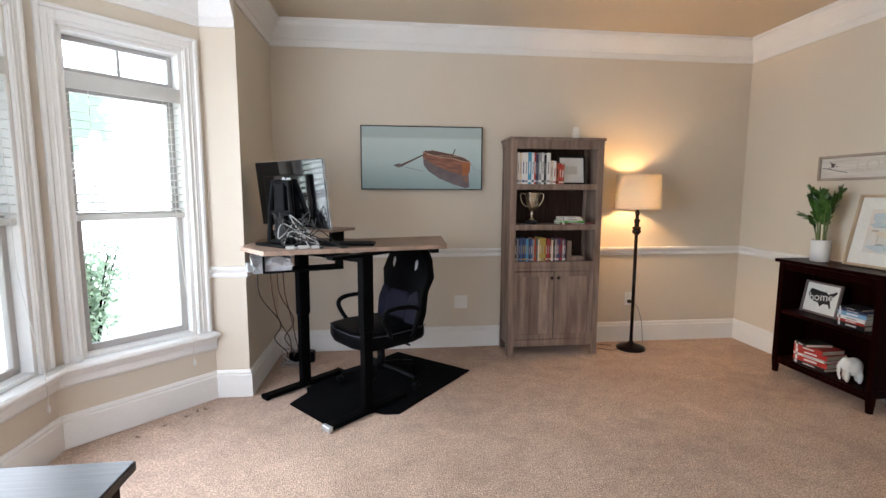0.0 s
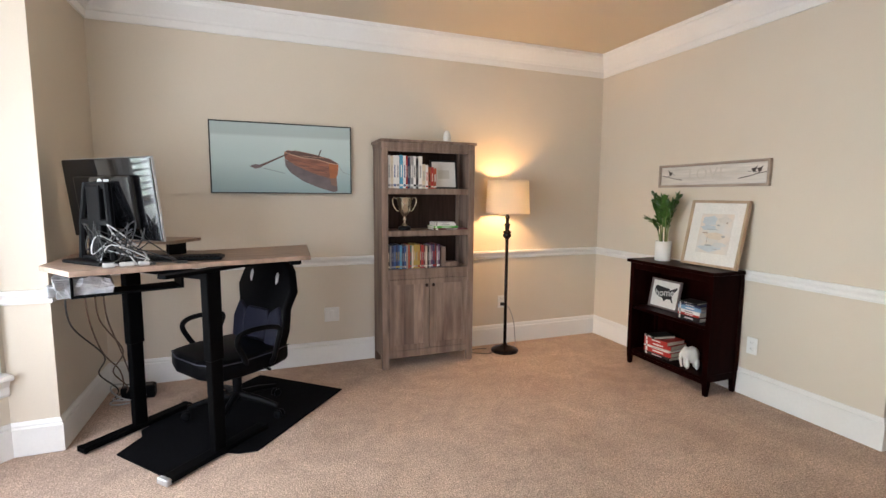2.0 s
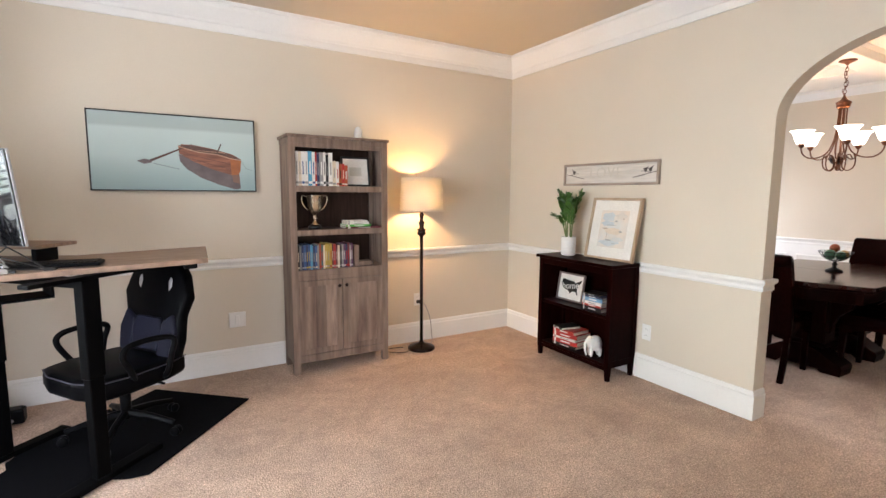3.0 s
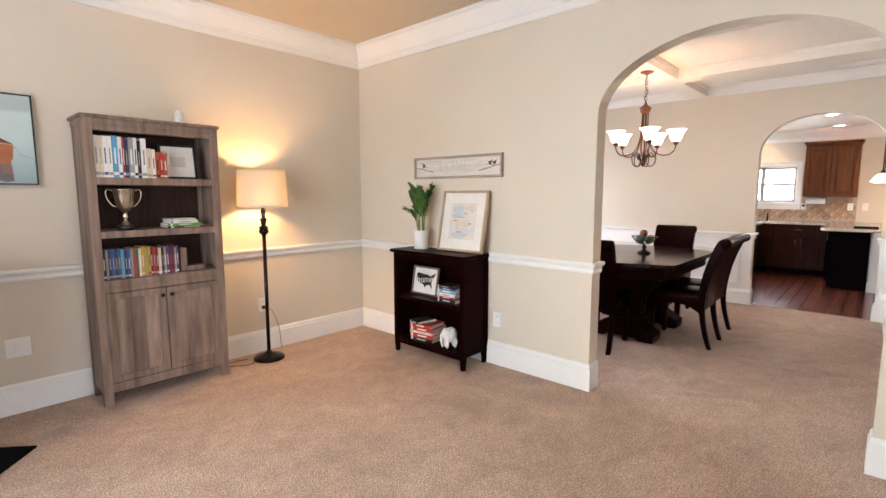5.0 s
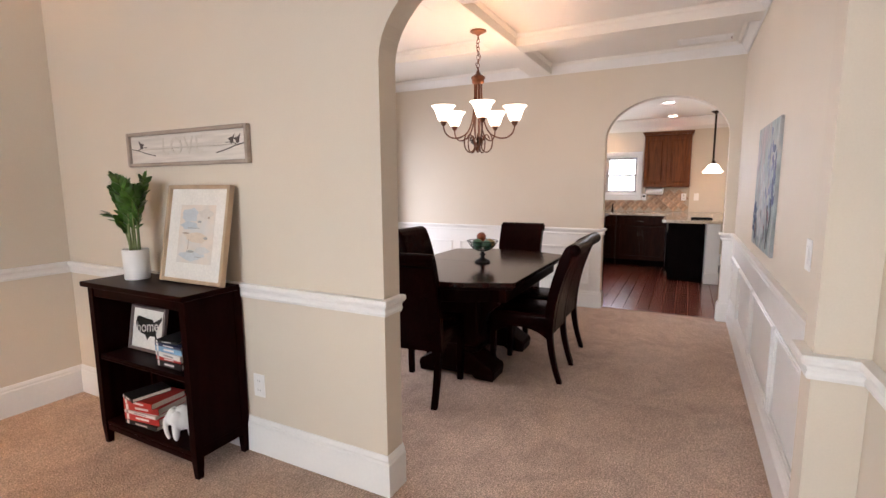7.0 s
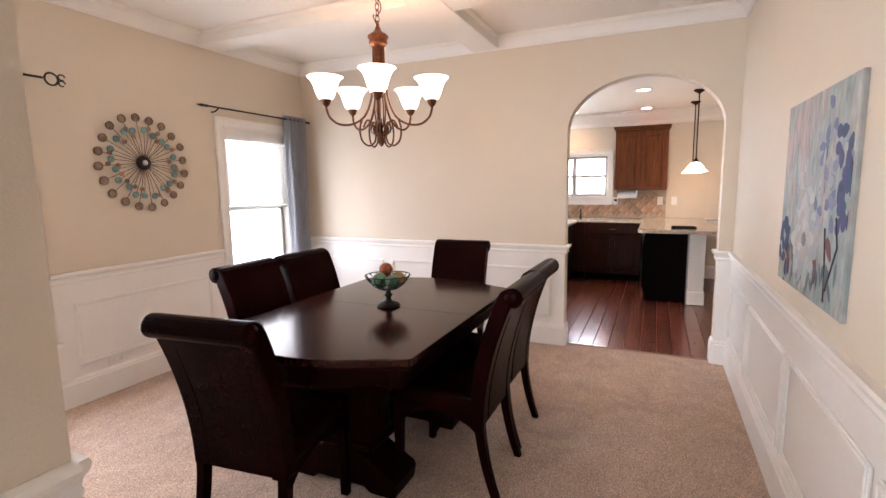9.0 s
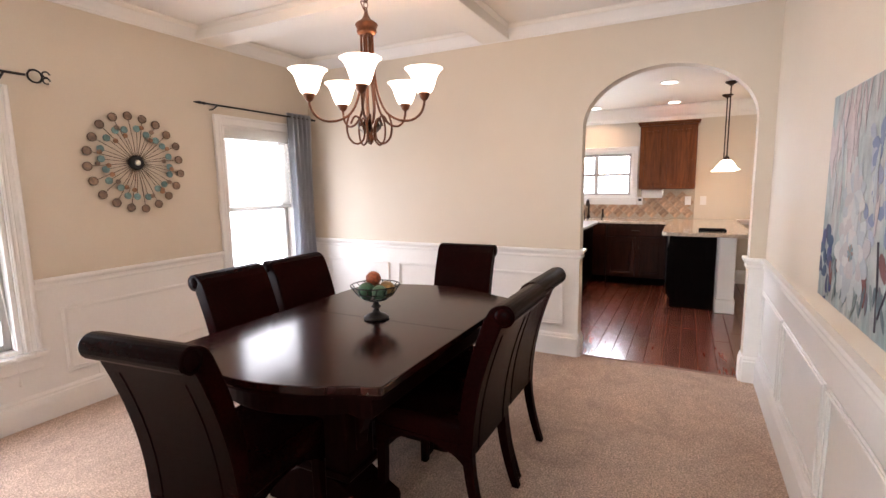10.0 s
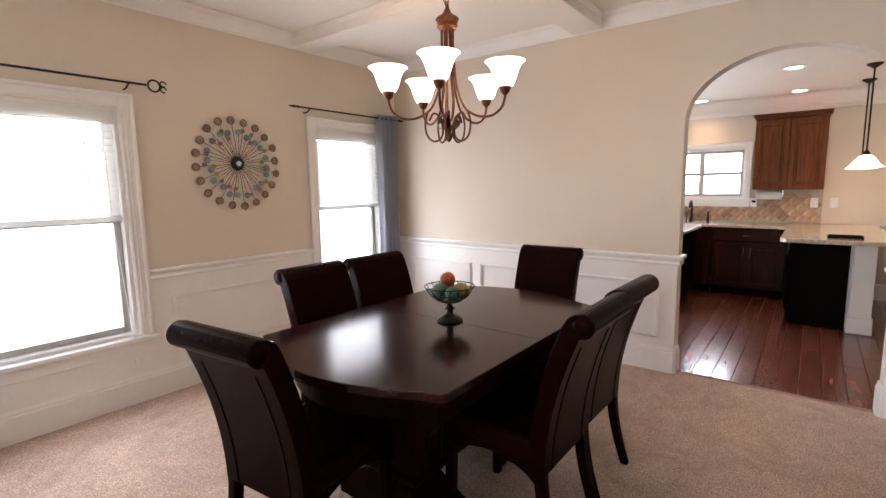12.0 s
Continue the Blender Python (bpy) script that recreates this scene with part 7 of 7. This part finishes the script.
# ---- kitchen ----
CAB = mat("cherry_cabinet", (0.125, 0.038, 0.011), 0.36, spec=0.1, scale=16, amount=0.3, bump=0.0003, stretch=(3, 3, 0.3), big=3, big_amount=0.2)
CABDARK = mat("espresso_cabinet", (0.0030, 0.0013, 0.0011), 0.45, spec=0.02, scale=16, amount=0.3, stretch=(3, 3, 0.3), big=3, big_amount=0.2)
GRANITE = mat("speckled_granite", (0.50, 0.43, 0.35), 0.12, scale=120, amount=0.5, big=30, big_amount=0.3, coat=0.3)
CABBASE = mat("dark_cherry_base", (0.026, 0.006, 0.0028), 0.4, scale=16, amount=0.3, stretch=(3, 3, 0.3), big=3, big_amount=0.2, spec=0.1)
WHITESTONE = mat("white_stone", (0.72, 0.71, 0.70), 0.15, scale=60, amount=0.06)
STEEL = mat("brushed_nickel", (0.45, 0.43, 0.40), 0.25, 1.0, scale=80, amount=0.1)


def raised_door(x0, x1, z0, z1, name, parent, material, y=0.0):
    """A cabinet front with frame and raised field, its face to -y."""
    bm = frame_bars(x0, x1, z0, z1, 0.055, y - 0.02, y, 0.003)
    box(x0 + 0.055, x1 - 0.055, y - 0.008, y, z0 + 0.055, z1 - 0.055, bm=bm)
    box(x0 + 0.075, x1 - 0.075, y - 0.017, y - 0.0075, z0 + 0.075, z1 - 0.075, 0.006, bm)
    return part(name, bm, material, parent)


EAST = Matrix.Rotation(radians(-90), 4, "Z")
# upper cabinet
e = thing("wall_cabinet", Matrix.Translation((KIT_X1 - 0.005 - 0.33, 0.99, 1.285)) @ EAST, "cherry wood wall cabinet with two raised-panel doors", "wall cabinet")
part("body", box(-0.345, 0.345, 0.0, 0.325, 0.0, 0.84, 0.002), CAB, e)
raised_door(-0.342, -0.002, 0.006, 0.825, "door", e, CAB)
raised_door(0.002, 0.342, 0.006, 0.825, "door", e, CAB)
bm = box(-0.36, 0.36, -0.03, 0.325, 0.8405, 0.865, 0.004)
box(-0.375, 0.375, -0.045, 0.325, 0.8655, 0.89, 0.006, bm)
part("cornice", bm, CAB, e)

# base cabinets under the window
def base_cabinet(x, y, w, drawer, rot):
    e = thing("base_cabinet", Matrix.Translation((x, y, 0)) @ rot, "dark cherry base cabinet with drawer and doors", "base cabinet", "kitchen base cabinets")
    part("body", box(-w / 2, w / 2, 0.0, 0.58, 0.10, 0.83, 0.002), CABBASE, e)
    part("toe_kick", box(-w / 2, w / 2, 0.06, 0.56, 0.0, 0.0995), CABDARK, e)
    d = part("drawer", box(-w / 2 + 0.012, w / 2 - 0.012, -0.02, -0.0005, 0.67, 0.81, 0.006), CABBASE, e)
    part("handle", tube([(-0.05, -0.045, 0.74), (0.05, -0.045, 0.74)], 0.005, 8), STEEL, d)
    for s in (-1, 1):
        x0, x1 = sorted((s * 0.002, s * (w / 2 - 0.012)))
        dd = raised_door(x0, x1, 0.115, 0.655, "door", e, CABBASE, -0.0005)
        part("handle", tube([(s * 0.035, -0.045, 0.60), (s * 0.035, -0.045, 0.50)], 0.005, 8), STEEL, dd)
    return e


for y in (1.32, 2.08, 2.84):
    base_cabinet(KIT_X1 - 0.60, y, 0.755, True, EAST)
tagged(link_mesh("worktop", prism([(KIT_X1 - 0.635, 0.945), (KIT_X1 - 0.003, 0.945), (KIT_X1 - 0.003, 3.22), (KIT_X1 - 0.635, 3.22)], 0.832, 0.868, 0.004), GRANITE), "polished beige granite worktop under the kitchen window", "worktop")
# peninsula with its granite top and white end post
e = thing("peninsula", Matrix.Translation((9.0, 0.0, 0)), "dark kitchen peninsula cabinet with a white end post", "kitchen peninsula")
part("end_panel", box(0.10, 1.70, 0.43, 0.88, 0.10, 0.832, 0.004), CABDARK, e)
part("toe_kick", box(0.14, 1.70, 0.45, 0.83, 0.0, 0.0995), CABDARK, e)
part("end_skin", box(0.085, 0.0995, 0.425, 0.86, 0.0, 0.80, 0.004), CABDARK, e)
part("end_post", box(0.0, 0.15, 0.25, 0.405, 0.0, 0.832, 0.003), TRIM, e)
part("post_base", box(-0.014, 0.164, 0.236, 0.419, 0.001, 0.15, 0.006), TRIM, e)
part("back_panel", box(0.151, 1.70, 0.29, 0.425, 0.0, 0.832, 0.002), TRIM, e)
for i in range(3):
    d = raised_door(-0.0, 0.44, 0.115, 0.655, "door", e, CABDARK)
    d.matrix_local = Matrix.Translation((0.62 + i * 0.45 - 0.0, 0.8805, 0)) @ Matrix.Rotation(radians(180), 4, "Z")
tagged(link_mesh("peninsula_worktop", prism([(8.80, 0.14), (KIT_X1 - 0.003, 0.14), (KIT_X1 - 0.003, 0.9445), (8.74, 0.9445), (8.70, 0.90), (8.70, 0.20)], 0.8335, 0.872, 0.005), GRANITE), "polished beige granite peninsula worktop", "worktop")
e = thing("serving_tray", Matrix.Translation((8.98, 0.48, 0.8725)), "long black serving tray on the peninsula", "tray")
part("tray_base", box(-0.07, 0.07, -0.115, 0.115, 0.0, 0.008, 0.003), CHARCOAL, e)
part("rim", frame_bars(-0.078, 0.078, -0.125, 0.125, 0.012, -0.022, 0.0, 0.003), CHARCOAL, e).matrix_local = Matrix.Rotation(radians(-90), 4, "X")
# island at the side, with a white top
e = thing("kitchen_island", Matrix.Translation((8.84, 1.81, 0)), "dark kitchen island cabinet", "kitchen island")
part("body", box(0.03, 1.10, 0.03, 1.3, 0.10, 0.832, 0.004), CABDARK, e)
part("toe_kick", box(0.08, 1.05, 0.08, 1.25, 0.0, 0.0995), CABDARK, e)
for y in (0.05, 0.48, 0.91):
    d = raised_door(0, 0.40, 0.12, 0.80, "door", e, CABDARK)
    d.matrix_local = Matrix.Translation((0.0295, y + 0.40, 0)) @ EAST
tagged(link_mesh("island_worktop", prism([(8.82, 1.79), (9.98, 1.79), (9.98, 3.15), (8.82, 3.15)], 0.8335, 0.868, 0.004), WHITESTONE), "white stone island worktop", "worktop")

# backsplash of diagonal tiles
TILE = mat("tumbled_travertine_tile", (0.42, 0.27, 0.17), 0.5, scale=30, amount=0.25, bump=0.001, big=10, big_amount=0.2, spread=0.3)
GROUT = mat("sand_grout", (0.46, 0.38, 0.29), 0.9, scale=100, amount=0.2)
bs = structure("backsplash", box(KIT_X1 - 0.008, KIT_X1 - 0.002, 0.64, 2.60, 0.870, 1.165), GROUT, "tumbled stone tile backsplash laid on the diagonal", "backsplash")
bx = structure("backsplash_side", box(KIT_X1 - 0.008, KIT_X1 - 0.002, 0.64, 1.36, 1.1655, 1.284), GROUT, "tile backsplash below the wall cabinet", "backsplash")
tile_me = bpy.data.meshes.new("tile")
tb_ = box(-0.009, 0.0, -0.052, 0.052, -0.052, 0.052, 0.004)
tb_.transform(Matrix.Rotation(radians(45), 4, "X"))
tb_.to_mesh(tile_me)
tb_.free()
tile_me.materials.append(TILE)
step = 0.152
for j in range(6):
    for i in range(28):
        y = 0.715 + i * step / 2
        z = 0.945 + j * step + (step / 2 if i % 2 else 0)
        if y > 2.53 or z > (1.21 if y < 1.29 else 1.09):
            continue
        o = new("tile", tile_me)
        o.parent = bs
        o.location = (KIT_X1 - 0.0075, y, z)
outlet(Matrix.Translation((KIT_X1 - 0.017, 0.72, 1.12)) @ EAST, "white outlet plate on the tiles")
outlet(Matrix.Translation((KIT_X1, 0.535, 1.12)) @ EAST, "white switch plate on the kitchen wall", 0.075, 0.118, "switch")
e = thing("wall_phone", Matrix.Translation((KIT_X1 - 0.017, 1.335, 1.115)) @ EAST, "small white gadget with a dark screen below the window", "gadget")
part("body", box(-0.035, 0.035, -0.02, 0, -0.055, 0.055, 0.005), TRIM, e)
part("screen", box(-0.02, 0.02, -0.0215, -0.0195, 0.0, 0.03), CHARCOAL, e)
e = thing("paper_towel_holder", Matrix.Translation((KIT_X1 - 0.15, 1.17, 1.215)), "white paper towel roll under the wall cabinet", "paper towels")
r = lathe([(0.018, -0.13), (0.055, -0.13), (0.055, 0.13), (0.018, 0.13)], 24)
r.transform(Matrix.Rotation(radians(90), 4, "X"))
part("roll", r, paint((0.78, 0.77, 0.75), 0.9), e)
for y in (-0.145, 0.135):
    part("bracket", box(-0.01, 0.01, y, y + 0.01, -0.01, 0.069, 0.002), STEEL, e)
# tap
e = thing("kitchen_tap", Matrix.Translation((KIT_X1 - 0.12, 2.03, 0.868)), "curved dark bronze kitchen tap at the sink", "tap")
part("spout", rows_of([(0, 0, 0), (0, 0, 0.18), (-0.02, 0, 0.24), (-0.08, 0, 0.27), (-0.14, 0, 0.24), (-0.155, 0, 0.18)], 0.013, 10), BRONZE, e, "", True)
part("tap_base", lathe([(0.03, 0), (0.03, 0.015), (0.018, 0.03), (0.016, 0.06)], 20), BRONZE, e, "", True)
part("side_spray", lathe([(0.02, 0), (0.018, 0.03), (0.012, 0.08), (0.016, 0.12), (0.008, 0.13)], 14), BRONZE, e, "", True).location = (0, -0.2, 0)
part("lever", tube([(0, 0.06, 0.0), (0, 0.06, 0.08), (-0.05, 0.06, 0.11)], 0.009, 8), BRONZE, e)
# pendants
for x, y in PENDANTS:
    e = thing("pendant_lamp", Matrix.Translation((x, y, 0)), "lit pendant lamp with a white glass shade on a bronze rod", "pendant lamp", "pendants over the peninsula")
    part("canopy", lathe([(0.06, KIT_H), (0.06, KIT_H - 0.012), (0.03, KIT_H - 0.03), (0.012, KIT_H - 0.045)], 20), BRONZE, e, "", True)
    part("rod", lathe([(0.007, 1.63), (0.007, KIT_H - 0.04)], 10), BRONZE, e)
    part("socket", lathe([(0.012, 1.655), (0.025, 1.635), (0.03, 1.61), (0.02, 1.60)], 16), BRONZE, e, "", True)
    part("shade", lathe([(0.03, 1.61), (0.055, 1.597), (0.085, 1.555), (0.102, 1.522), (0.135, 1.50), (0.130, 1.50), (0.096, 1.52), (0.05, 1.59)], 32, False), FROST, e, "lit white glass shade", True).visible_shadow = False
DISCGLOW = glow("recessed_lamp", (1.0, 0.92, 0.8), 5)
for x, y in ((9.0, 0.95), (10.45, 0.94), (10.45, 1.95), (9.0, 2.2)):
    e = thing("recessed_light", Matrix.Translation((x, y, KIT_H)), "lit round recessed ceiling light with white trim", "recessed light", "kitchen recessed lights")
    part("trim_ring", lathe([(0.095, -0.001), (0.095, -0.006), (0.07, -0.008), (0.07, -0.001)], 28, False), TRIM, e, "", True)
    part("lamp_face", lathe([(0.069, -0.006), (0.069, -0.003)], 28), DISCGLOW, e)
kcrown = [(o, h - (H - KIT_H)) for o, h in CROWN]
structure("crown_kitchen", sweep([(KIT_X1, -1.4), (KIT_X1, 4.0)], kcrown), CEIL_WHITE, "cream crown moulding in the kitchen", "crown moulding")
moulding("rail_kitchen", [[(KIT_X1, -1.4), (KIT_X1, 0.13)]], RAIL, "white chair rail in the kitchen", "chair rail")
moulding("baseboard_kitchen", [[(KIT_X1, -1.4), (KIT_X1, 0.28)]], BASE, "white baseboard in the kitchen", "baseboard")

# kitchen floor boards
floor_ = bpy.data.objects["subfloor_kitchen"]
rnd = random.Random(4)
plank_me = {}
for i in range(26):
    y0 = -0.55 + i * 0.127
    x = DIN_X1 + 0.085 - rnd.uniform(0, 0.0)
    first_len = rnd.choice((0.5, 0.8, 1.1, 0.65))
    while x < KIT_X1 - 0.05:
        L = first_len or rnd.choice((0.9, 1.2, 1.5))
        first_len = 0
        L = min(L, KIT_X1 - x)
        key = round(L, 2)
        if key not in plank_me:
            b = box(0.0015, key - 0.0015, 0.0018, 0.1252, 0.0, 0.012, 0.0022)
            plank_me[key] = bpy.data.meshes.new("plank")
            b.to_mesh(plank_me[key])
            b.free()
            plank_me[key].materials.append(PLANK)
        o = new("plank", plank_me[key])
        o.parent = floor_
        o.location = (x, y0, -0.0122)
        x += key
